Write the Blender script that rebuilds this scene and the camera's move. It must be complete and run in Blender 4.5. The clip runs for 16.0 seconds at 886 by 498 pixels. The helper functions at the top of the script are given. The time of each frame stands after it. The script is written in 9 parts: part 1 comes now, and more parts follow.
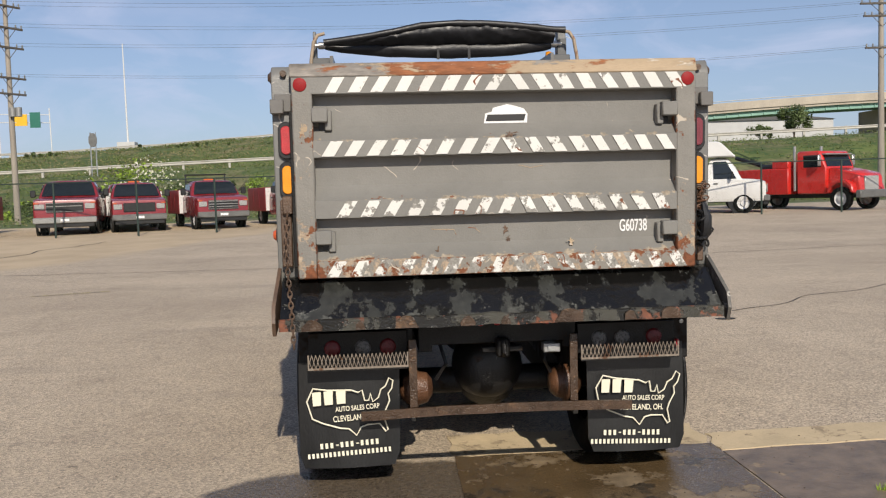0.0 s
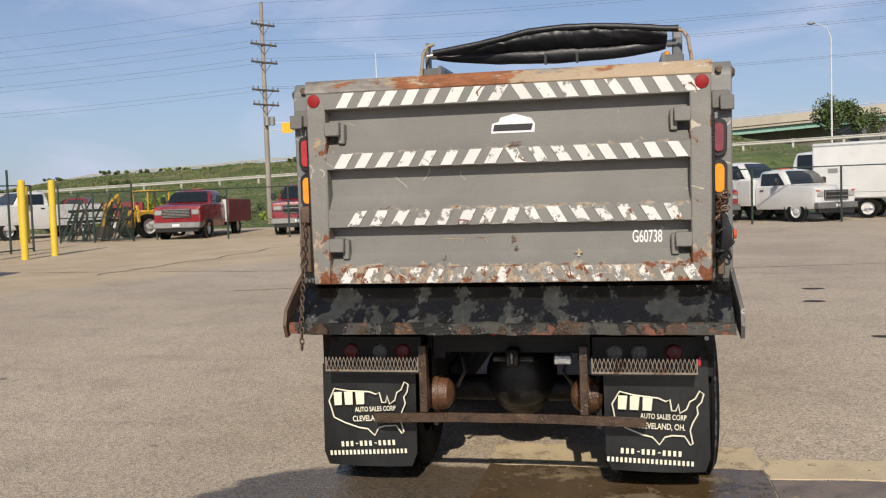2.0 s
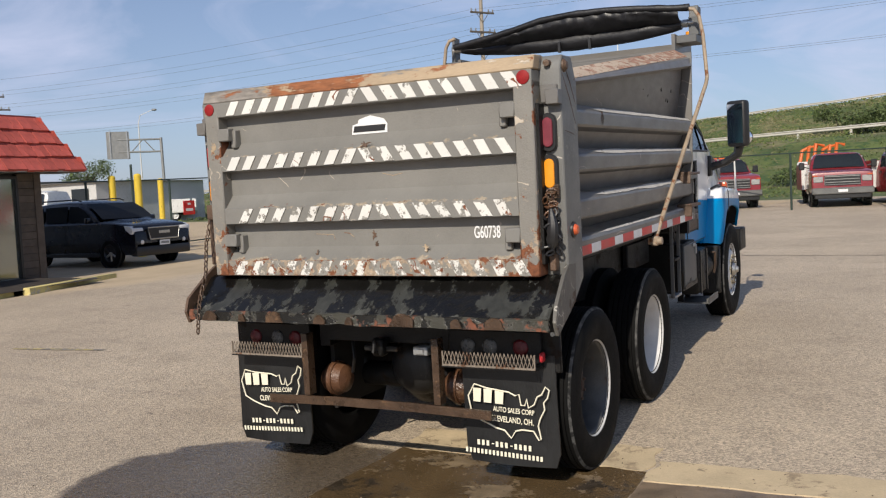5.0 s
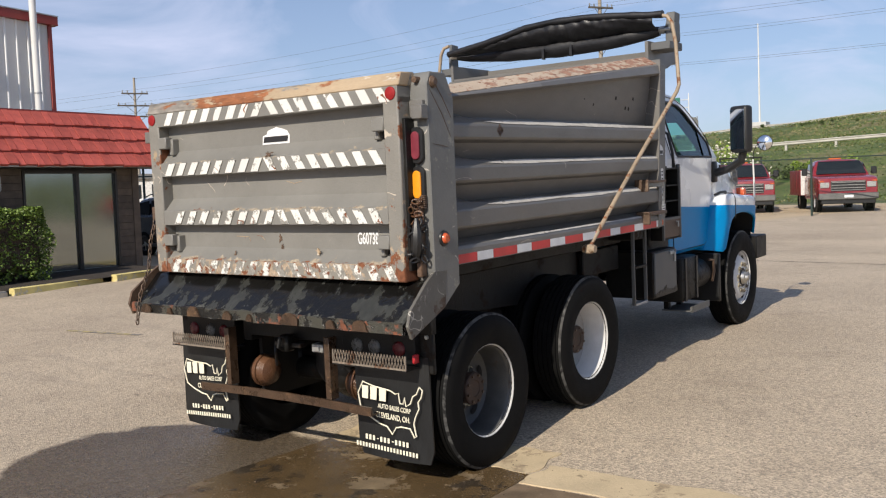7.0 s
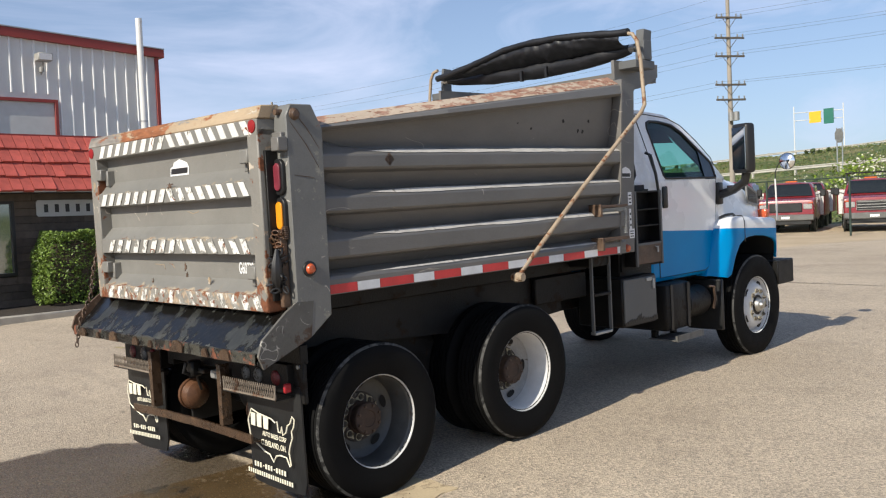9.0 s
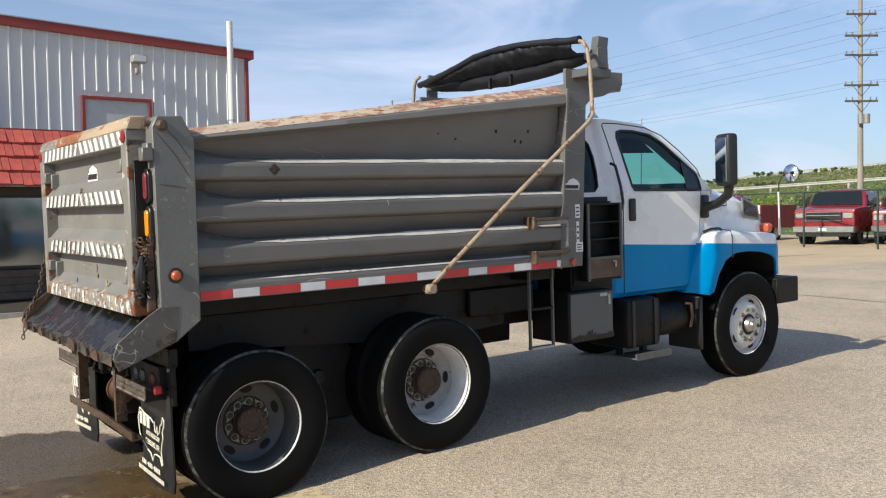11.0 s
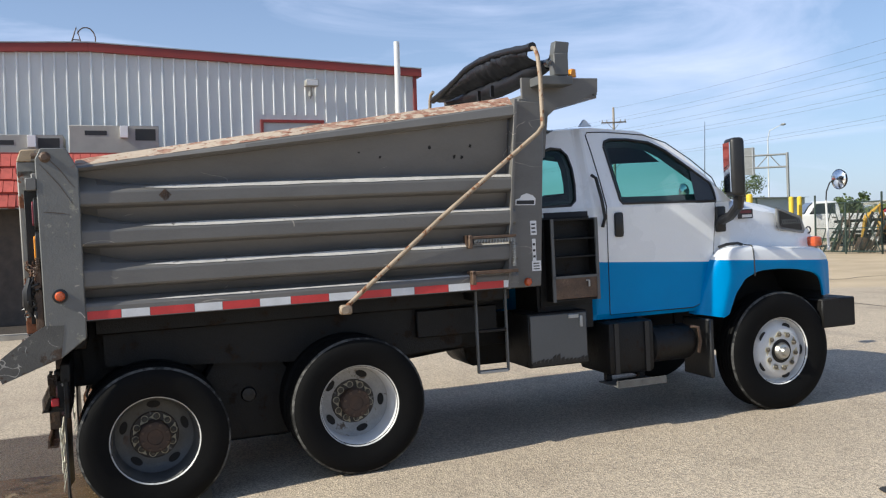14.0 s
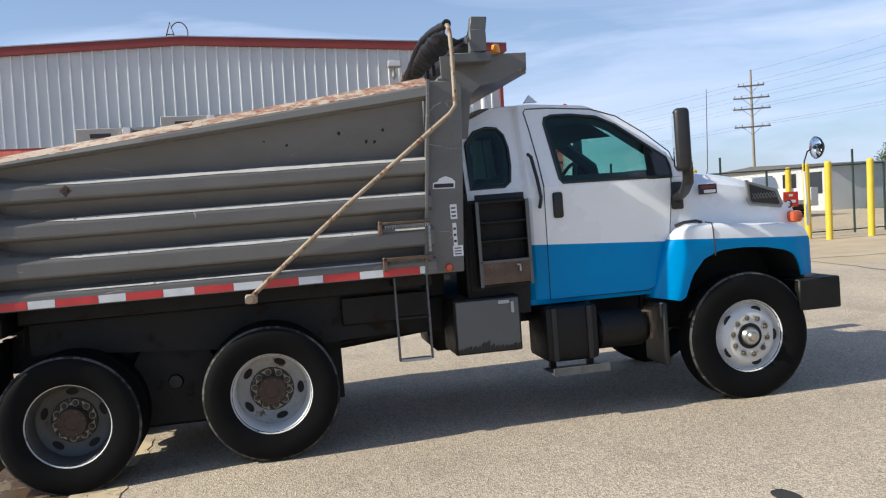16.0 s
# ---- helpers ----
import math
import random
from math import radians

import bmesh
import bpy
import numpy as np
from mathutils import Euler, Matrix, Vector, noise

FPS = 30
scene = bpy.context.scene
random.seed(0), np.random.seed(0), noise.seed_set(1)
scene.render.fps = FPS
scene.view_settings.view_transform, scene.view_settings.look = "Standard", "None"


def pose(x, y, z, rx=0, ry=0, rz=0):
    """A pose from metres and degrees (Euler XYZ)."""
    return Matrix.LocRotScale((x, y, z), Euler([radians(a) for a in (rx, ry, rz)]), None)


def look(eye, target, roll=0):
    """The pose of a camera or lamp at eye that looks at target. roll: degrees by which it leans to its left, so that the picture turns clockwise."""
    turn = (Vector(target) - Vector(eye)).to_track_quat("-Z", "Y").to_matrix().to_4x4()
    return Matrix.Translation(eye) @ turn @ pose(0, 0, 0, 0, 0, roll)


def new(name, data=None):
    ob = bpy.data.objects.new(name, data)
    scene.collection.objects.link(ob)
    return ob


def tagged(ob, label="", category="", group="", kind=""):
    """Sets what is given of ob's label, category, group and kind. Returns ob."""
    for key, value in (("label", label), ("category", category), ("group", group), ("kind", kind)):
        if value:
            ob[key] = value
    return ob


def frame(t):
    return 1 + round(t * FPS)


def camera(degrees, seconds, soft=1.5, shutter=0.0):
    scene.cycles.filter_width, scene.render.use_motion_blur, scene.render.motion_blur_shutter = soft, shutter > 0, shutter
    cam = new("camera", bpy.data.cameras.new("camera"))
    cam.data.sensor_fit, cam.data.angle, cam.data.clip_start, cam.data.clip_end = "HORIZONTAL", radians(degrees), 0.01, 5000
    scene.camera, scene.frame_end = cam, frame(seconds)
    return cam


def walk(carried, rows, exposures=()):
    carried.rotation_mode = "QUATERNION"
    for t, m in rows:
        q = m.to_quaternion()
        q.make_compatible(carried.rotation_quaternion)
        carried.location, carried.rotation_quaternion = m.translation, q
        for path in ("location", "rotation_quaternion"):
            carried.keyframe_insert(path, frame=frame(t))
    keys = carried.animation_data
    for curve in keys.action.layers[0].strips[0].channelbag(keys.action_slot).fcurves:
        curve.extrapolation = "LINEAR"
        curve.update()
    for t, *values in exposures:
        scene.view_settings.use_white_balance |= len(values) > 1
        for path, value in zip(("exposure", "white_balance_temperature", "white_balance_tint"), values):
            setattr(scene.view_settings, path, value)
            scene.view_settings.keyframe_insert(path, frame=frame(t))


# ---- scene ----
cam = camera(52.5, 16.0, 1.2)
METRES, EYE, TURN = 12.66, 1.74, -3.9
ROWS = [
    (0.0, 0.0, 0.0, 0.0, -0.12, -3.63, 1.82),
    (0.5, 0.0269, -0.0016, -0.0005, 5.82, -3.6, 1.91),
    (1.0, 0.0513, 0.0032, -0.0012, 9.49, -3.49, 2.1),
    (1.5, 0.0779, 0.0081, 0.0007, 12.37, -2.78, 2.59),
    (2.0, 0.1084, 0.0078, 0.0009, 15.64, -3.1, 1.94),
    (2.5, 0.1331, 0.0153, -0.0004, 17.53, -3.46, 1.65),
    (3.0, 0.1594, 0.0246, 0.0009, 19.77, -2.99, 1.97),
    (3.5, 0.1943, 0.0277, 0.0009, 24.03, -2.62, 2.77),
    (4.0, 0.2231, 0.0399, -0.0002, 27.12, -2.56, 3.18),
    (4.5, 0.2521, 0.0519, -0.0004, 29.35, -3.13, 3.0),
    (5.0, 0.2832, 0.0628, 0.0006, 31.83, -3.59, 2.86),
    (7.5, 0.413, 0.1348, 0.0023, 43.1, -3.51, 1.76),
    (8.0, 0.4333, 0.1592, 0.0011, 45.92, -3.46, 1.68),
    (8.5, 0.4547, 0.1836, 0.0025, 48.23, -2.88, 2.16),
    (9.0, 0.4793, 0.2085, 0.0036, 49.9, -2.14, 2.37),
    (11.5, 0.5644, 0.3394, 0.0074, 60.56, -1.87, 1.33),
    (12.0, 0.5748, 0.3668, 0.0069, 62.4, -1.29, 2.02),
    (12.5, 0.5853, 0.3949, 0.0077, 64.0, -0.62, 1.9),
    (13.0, 0.6003, 0.4258, 0.0087, 66.31, -0.87, 2.31),
    (13.5, 0.6069, 0.4571, 0.0083, 69.81, -1.08, 1.95),
    (14.0, 0.6161, 0.4911, 0.0088, 74.27, -1.09, 1.66),
    (14.5, 0.6236, 0.529, 0.0087, 77.67, -1.57, 2.44),
    (15.0, 0.6259, 0.5626, 0.0108, 80.18, -0.79, 2.85),
    (15.5, 0.6318, 0.5974, 0.0109, 82.81, -1.09, 2.95),
    (16.0, 0.6315, 0.6309, 0.0093, 83.8, -2.3, 3.18),
]
walk(cam, [(t, pose(0, 0, EYE, 0, 0, TURN) @ pose(METRES * x, METRES * y, METRES * z, 90 + pitch, roll, yaw)) for t, x, y, z, yaw, pitch, roll in ROWS],
     [(0.0, -0.12, 6350, 9), (2.5, -0.15, 6320, 9), (5.0, -0.11, 6300, 9), (8.0, 0.16, 6330, 8), (9.0, 0.21, 6260, 6), (11.5, 0.27, 6190, 4), (12.5, 0.31, 6060, 4), (16.0, 0.33, 6000, 4)])

# ---- sky and sun: low morning sun from behind the truck, a little to its right ----
SUN_DIR = Vector((0.120 * math.cos(radians(33)), -0.99 * math.cos(radians(33)), math.sin(radians(33)))).normalized()
world = bpy.data.worlds.new("sky")
scene.world = world
world.use_nodes = True
wn, wl = world.node_tree.nodes, world.node_tree.links
wn.clear()
sky = wn.new("ShaderNodeTexSky")
sky.sky_type, sky.sun_disc = "NISHITA", False
sky.sun_elevation, sky.sun_rotation = radians(33), radians(173.1)
sky.air_density, sky.dust_density, sky.ozone_density = 1.0, 0.9, 5.5
coord = wn.new("ShaderNodeTexCoord")
mapping = wn.new("ShaderNodeMapping")
mapping.inputs["Scale"].default_value = (1.5, 1.0, 4.5)
mapping.inputs["Rotation"].default_value = (0.3, 0.5, 0.6)
cirrus = wn.new("ShaderNodeTexNoise")
cirrus.inputs["Scale"].default_value, cirrus.inputs["Detail"].default_value = 2.2, 9.0
cirrus.inputs["Roughness"].default_value, cirrus.inputs["Distortion"].default_value = 0.58, 0.9
veil = wn.new("ShaderNodeMapRange")
veil.inputs[1].default_value, veil.inputs[2].default_value = 0.47, 0.74
veil.inputs[3].default_value, veil.inputs[4].default_value = 0.08, 0.62
blend = wn.new("ShaderNodeMix")
blend.data_type = "RGBA"
blend.inputs["B"].default_value = (7.3, 7.6, 9.7, 1)
back = wn.new("ShaderNodeBackground")
back.inputs["Strength"].default_value = 0.095
out = wn.new("ShaderNodeOutputWorld")
wl.new(coord.outputs["Generated"], mapping.inputs["Vector"])
wl.new(mapping.outputs[0], cirrus.inputs["Vector"])
wl.new(cirrus.outputs["Fac"], veil.inputs[0])
height = wn.new("ShaderNodeSeparateXYZ")
haze = wn.new("ShaderNodeMapRange")
haze.inputs[1].default_value, haze.inputs[2].default_value = 0.0, 0.42
haze.inputs[3].default_value, haze.inputs[4].default_value = 0.34, 0.0
total = wn.new("ShaderNodeMath")
total.use_clamp = True
wl.new(coord.outputs["Generated"], height.inputs[0])
wl.new(height.outputs[2], haze.inputs[0])
wl.new(veil.outputs[0], total.inputs[0])
wl.new(haze.outputs[0], total.inputs[1])
wl.new(total.outputs[0], blend.inputs["Factor"])
wl.new(sky.outputs[0], blend.inputs["A"])
wl.new(blend.outputs["Result"], back.inputs["Color"])
wl.new(back.outputs[0], out.inputs["Surface"])
sun_lamp = bpy.data.lights.new("sun", "SUN")
sun_lamp.energy, sun_lamp.angle, sun_lamp.color = 5.0, radians(0.53), (1.0, 0.885, 0.74)
sun = new("sun", sun_lamp)
sun.matrix_world = look(SUN_DIR * 60, (0, 0, 0))

# ---- helpers for shapes ----
class Shape:
    """A mesh under construction, in metres."""
    def __init__(self):
        self.bm = bmesh.new()

    def box(self, x0, x1, y0, y1, z0, z1, bevel=0.0, seg=1, turn=None):
        r = bmesh.ops.create_cube(self.bm, size=1.0)
        vs = r["verts"]
        for v in vs:
            v.co = Vector((x0 + (v.co.x + 0.5) * (x1 - x0), y0 + (v.co.y + 0.5) * (y1 - y0), z0 + (v.co.z + 0.5) * (z1 - z0)))
        if bevel > 0:
            es = list({e for v in vs for e in v.link_edges})
            r = bmesh.ops.bevel(self.bm, geom=es, offset=bevel, segments=seg, affect="EDGES", profile=0.5)
            vs = list({v for f in r["faces"] for v in f.verts} | {v for v in vs if v.is_valid})
        if turn is not None:
            bmesh.ops.transform(self.bm, matrix=turn, verts=vs)
        return self

    def ring(self, c, u, w, r, n):
        return [self.bm.verts.new(c + u * (r * math.cos(2 * math.pi * i / n)) + w * (r * math.sin(2 * math.pi * i / n))) for i in range(n)]

    def tube(self, pts, r, n=8, caps=True):
        """A round bar along points; r is one radius or one for each point."""
        pts = [Vector(p) for p in pts]
        rs = r if isinstance(r, (list, tuple)) else [r] * len(pts)
        last, rings = None, []
        for i, p in enumerate(pts):
            d = (pts[min(i + 1, len(pts) - 1)] - pts[max(i - 1, 0)]).normalized()
            if last is None:
                u = d.orthogonal().normalized()
            else:
                u = (last - d * last.dot(d)).normalized()
            last = u
            rings.append(self.ring(p, u, d.cross(u), rs[i], n))
        for a, b in zip(rings, rings[1:]):
            for i in range(n):
                self.bm.faces.new((a[i], a[(i + 1) % n], b[(i + 1) % n], b[i]))
        if caps:
            self.bm.faces.new(rings[0][::-1]), self.bm.faces.new(rings[-1])
        return self

    def lathe(self, profile, n=32, centre=(0, 0, 0), axis="x"):
        """Turns (radius, along) pairs round the axis."""
        c = Vector(centre)
        a, u, w = {"x": (Vector((1, 0, 0)), Vector((0, 1, 0)), Vector((0, 0, 1))), "y": (Vector((0, 1, 0)), Vector((0, 0, 1)), Vector((1, 0, 0))),
                   "z": (Vector((0, 0, 1)), Vector((1, 0, 0)), Vector((0, 1, 0)))}[axis]
        rings = [self.ring(c + a * s, u, w, max(r, 1e-4), n) for r, s in profile]
        for p, q in zip(rings, rings[1:]):
            for i in range(n):
                self.bm.faces.new((p[i], p[(i + 1) % n], q[(i + 1) % n], q[i]))
        return self

    def prism(self, poly, a, b, axis="x", bevel=0.0):
        """A polygon given in the two other axes (yz, xz or xy), from a to b along the axis."""
        def put(p, s):
            return {"x": (s, p[0], p[1]), "y": (p[0], s, p[1]), "z": (p[0], p[1], s)}[axis]
        lo = [self.bm.verts.new(put(p, a)) for p in poly]
        hi = [self.bm.verts.new(put(p, b)) for p in poly]
        fs = [self.bm.faces.new(lo[::-1]), self.bm.faces.new(hi)]
        n = len(poly)
        for i in range(n):
            fs.append(self.bm.faces.new((lo[i], lo[(i + 1) % n], hi[(i + 1) % n], hi[i])))
        bmesh.ops.recalc_face_normals(self.bm, faces=fs)
        if bevel > 0:
            bmesh.ops.bevel(self.bm, geom=list({e for f in fs for e in f.edges}), offset=bevel, segments=1, affect="EDGES")
        return self

    def sheet(self, rows):
        """A skin over rows of points."""
        vs = [[self.bm.verts.new(p) for p in row] for row in rows]
        for r, s in zip(vs, vs[1:]):
            for i in range(len(r) - 1):
                self.bm.faces.new((r[i], r[i + 1], s[i + 1], s[i]))
        return self

    def holed(self, outer, holes, lift):
        """A flat panel with holes; lift maps a pair to a point."""
        es = []
        for loop in [outer] + holes:
            vs = [self.bm.verts.new(lift(p)) for p in loop]
            es += [self.bm.edges.new((vs[i], vs[(i + 1) % len(vs)])) for i in range(len(vs))]
        bmesh.ops.triangle_fill(self.bm, use_beauty=True, use_dissolve=False, edges=es)
        return self

    def poly(self, pts):
        self.bm.faces.new([self.bm.verts.new(p) for p in pts])
        return self

    def ball(self, c, r, sub=2, squash=(1, 1, 1)):
        m = Matrix.Translation(c) @ Matrix.Diagonal((r * squash[0], r * squash[1], r * squash[2], 1))
        bmesh.ops.create_icosphere(self.bm, subdivisions=sub, radius=1.0, matrix=m)
        return self

    def thicken(self, t):
        geom = bmesh.ops.solidify(self.bm, geom=list(self.bm.faces), thickness=t)
        return self

    def mirror(self):
        """Adds the copy on the other side of x = 0."""
        g = bmesh.ops.duplicate(self.bm, geom=list(self.bm.verts) + list(self.bm.edges) + list(self.bm.faces))["geom"]
        for v in g:
            if isinstance(v, bmesh.types.BMVert):
                v.co.x = -v.co.x
        bmesh.ops.reverse_faces(self.bm, faces=[f for f in g if isinstance(f, bmesh.types.BMFace)])
        return self

    def mesh(self, name, material, smooth=38, normals=True):
        bm = self.bm
        if normals:
            bmesh.ops.recalc_face_normals(bm, faces=list(bm.faces))
        if smooth:
            lim = radians(smooth)
            for f in bm.faces:
                f.smooth = True
            for e in bm.edges:
                if len(e.link_faces) == 2 and e.calc_face_angle(0.0) > lim:
                    e.smooth = False
        me = bpy.data.meshes.new(name)
        bm.to_mesh(me)
        bm.free()
        for m in material if isinstance(material, (list, tuple)) else [material]:
            me.materials.append(m)
        return me


def part(name, shape, material, parent, label="", at=None, smooth=38, kind=""):
    """One mesh object under a thing or a part."""
    me = shape.mesh(name, material, smooth) if isinstance(shape, Shape) else shape
    ob = new(name, me)
    ob.parent = parent
    if at is not None:
        ob.matrix_basis = at
    return tagged(ob, label, kind=kind)


def thing(name, label, category, at=None, group="", kind=""):
    ob = new(name)
    ob.empty_display_size = 0.2
    if at is not None:
        ob.matrix_basis = at
    return tagged(ob, label, category, group, kind)


def solid(name, shape, material, label, category, at=None, group="", kind="", smooth=38):
    """A thing that is one mesh."""
    ob = new(name, shape.mesh(name, material, smooth) if isinstance(shape, Shape) else shape)
    if at is not None:
        ob.matrix_basis = at
    return tagged(ob, label, category, group, kind)


def lettering(name, text, size, material, parent, at, squeeze=1.0, depth=0.0015, align="CENTER"):
    cu = bpy.data.curves.new(name, "FONT")
    cu.body, cu.size, cu.align_x, cu.extrude, cu.offset = text, size, align, depth, size * 0.014
    tmp = bpy.data.objects.new(name, cu)
    scene.collection.objects.link(tmp)
    me = bpy.data.meshes.new_from_object(tmp.evaluated_get(bpy.context.evaluated_depsgraph_get()))
    bpy.data.objects.remove(tmp)
    me.transform(Matrix.Diagonal((squeeze, 1, 1, 1)))
    me.materials.clear()
    me.materials.append(material)
    return part(name, me, None, parent, "", at)


def smoothstep(t):
    t = min(1.0, max(0.0, t))
    return t * t * (3 - 2 * t)


# ---- materials ----
def material(name, colour, rough=0.6, metal=0.0, var=0.15, scale=3.0, bump=0.05, fine=90.0, worn=None, worn_at=0.62, worn_scale=5.0, worn_rough=0.85,
             coat=0.0, streak=1.0, specks=None, specks_at=0.66, specks_scale=40.0, island=0.0, rnd=0.0, spec=0.5, band=0.06):
    """Paint, metal, stone or cloth: a base colour that wanders at two scales, fine relief, and optionally a second worn colour in patches and a third in specks."""
    m = bpy.data.materials.new(name)
    m.use_nodes = True
    n, l = m.node_tree.nodes, m.node_tree.links
    p = n["Principled BSDF"]
    tc = n.new("ShaderNodeTexCoord")
    mp = n.new("ShaderNodeMapping")
    mp.inputs["Scale"].default_value = (1, 1, 1.0 / streak)
    l.new(tc.outputs["Object"], mp.inputs["Vector"])

    def noise_of(s, detail=4.0, rough_=0.55):
        t = n.new("ShaderNodeTexNoise")
        t.inputs["Scale"].default_value, t.inputs["Detail"].default_value, t.inputs["Roughness"].default_value = s, detail, rough_
        l.new(mp.outputs[0], t.inputs["Vector"])
        return t

    def mixed(fac, a, b):
        x = n.new("ShaderNodeMix")
        x.data_type = "RGBA"
        l.new(fac, x.inputs["Factor"])
        for key, v in (("A", a), ("B", b)):
            if isinstance(v, tuple):
                x.inputs[key].default_value = (*v, 1)
            else:
                l.new(v, x.inputs[key])
        return x.outputs["Result"]

    def ranged(src, lo, hi, a=0.0, b=1.0):
        r = n.new("ShaderNodeMapRange")
        for i, v in enumerate((lo, hi, a, b)):
            r.inputs[i + 1].default_value = v
        l.new(src, r.inputs[0])
        return r.outputs[0]

    lo_c = tuple(max(0.0, c * (1 - var)) for c in colour)
    hi_c = tuple(min(1.0, c * (1 + var)) for c in colour)
    big, small = noise_of(scale), noise_of(fine, 2.0)
    col = mixed(ranged(big.outputs["Fac"], 0.3, 0.7), lo_c, hi_c)
    grain = n.new("ShaderNodeMix")
    grain.data_type, grain.blend_type = "RGBA", "MULTIPLY"
    grain.inputs["Factor"].default_value = min(1.0, var * 1.6)
    l.new(col, grain.inputs["A"])
    l.new(ranged(small.outputs["Fac"], 0.25, 0.75, 0.55, 1.25), grain.inputs["B"])
    col = grain.outputs["Result"]
    rsock = ranged(big.outputs["Fac"], 0.3, 0.7, max(0.03, rough - 0.08), min(1.0, rough + 0.08))
    if specks:
        k = ranged(noise_of(specks_scale, 1.0).outputs["Fac"], specks_at, specks_at + 0.05)
        col = mixed(k, col, specks)
    if worn:
        w = ranged(noise_of(worn_scale, 9.0, 0.68).outputs["Fac"], worn_at, worn_at + band)
        wcol = mixed(ranged(noise_of(worn_scale * 3.1).outputs["Fac"], 0.35, 0.65), tuple(c * 0.6 for c in worn), tuple(min(1, c * 1.25) for c in worn))
        col = mixed(w, col, wcol)
        rm = n.new("ShaderNodeMix")
        l.new(w, rm.inputs["Factor"])
        l.new(rsock, rm.inputs["A"])
        rm.inputs["B"].default_value = worn_rough
        rsock = rm.outputs["Result"]
        if metal:
            l.new(ranged(w, 0, 1, metal, 0.0), p.inputs["Metallic"])
    if island or rnd:
        src = n.new("ShaderNodeNewGeometry").outputs["Random Per Island"] if island else n.new("ShaderNodeObjectInfo").outputs["Random"]
        amt = island or rnd
        h = n.new("ShaderNodeMix")
        h.data_type, h.blend_type = "RGBA", "MULTIPLY"
        h.inputs["Factor"].default_value = 1.0
        l.new(col, h.inputs["A"])
        l.new(ranged(src, 0, 1, 1 - amt, 1 + amt), h.inputs["B"])
        col = h.outputs["Result"]
    l.new(col, p.inputs["Base Color"])
    l.new(rsock, p.inputs["Roughness"])
    if metal and not worn:
        p.inputs["Metallic"].default_value = metal
    p.inputs["Coat Weight"].default_value = coat
    p.inputs["Specular IOR Level"].default_value = spec
    p.inputs["Coat Roughness"].default_value = 0.06
    if bump:
        b = n.new("ShaderNodeBump")
        b.inputs["Strength"].default_value, b.inputs["Distance"].default_value = min(1.0, bump * 4), 0.01
        l.new(small.outputs["Fac"], b.inputs["Height"])
        l.new(b.outputs[0], p.inputs["Normal"])
    return m


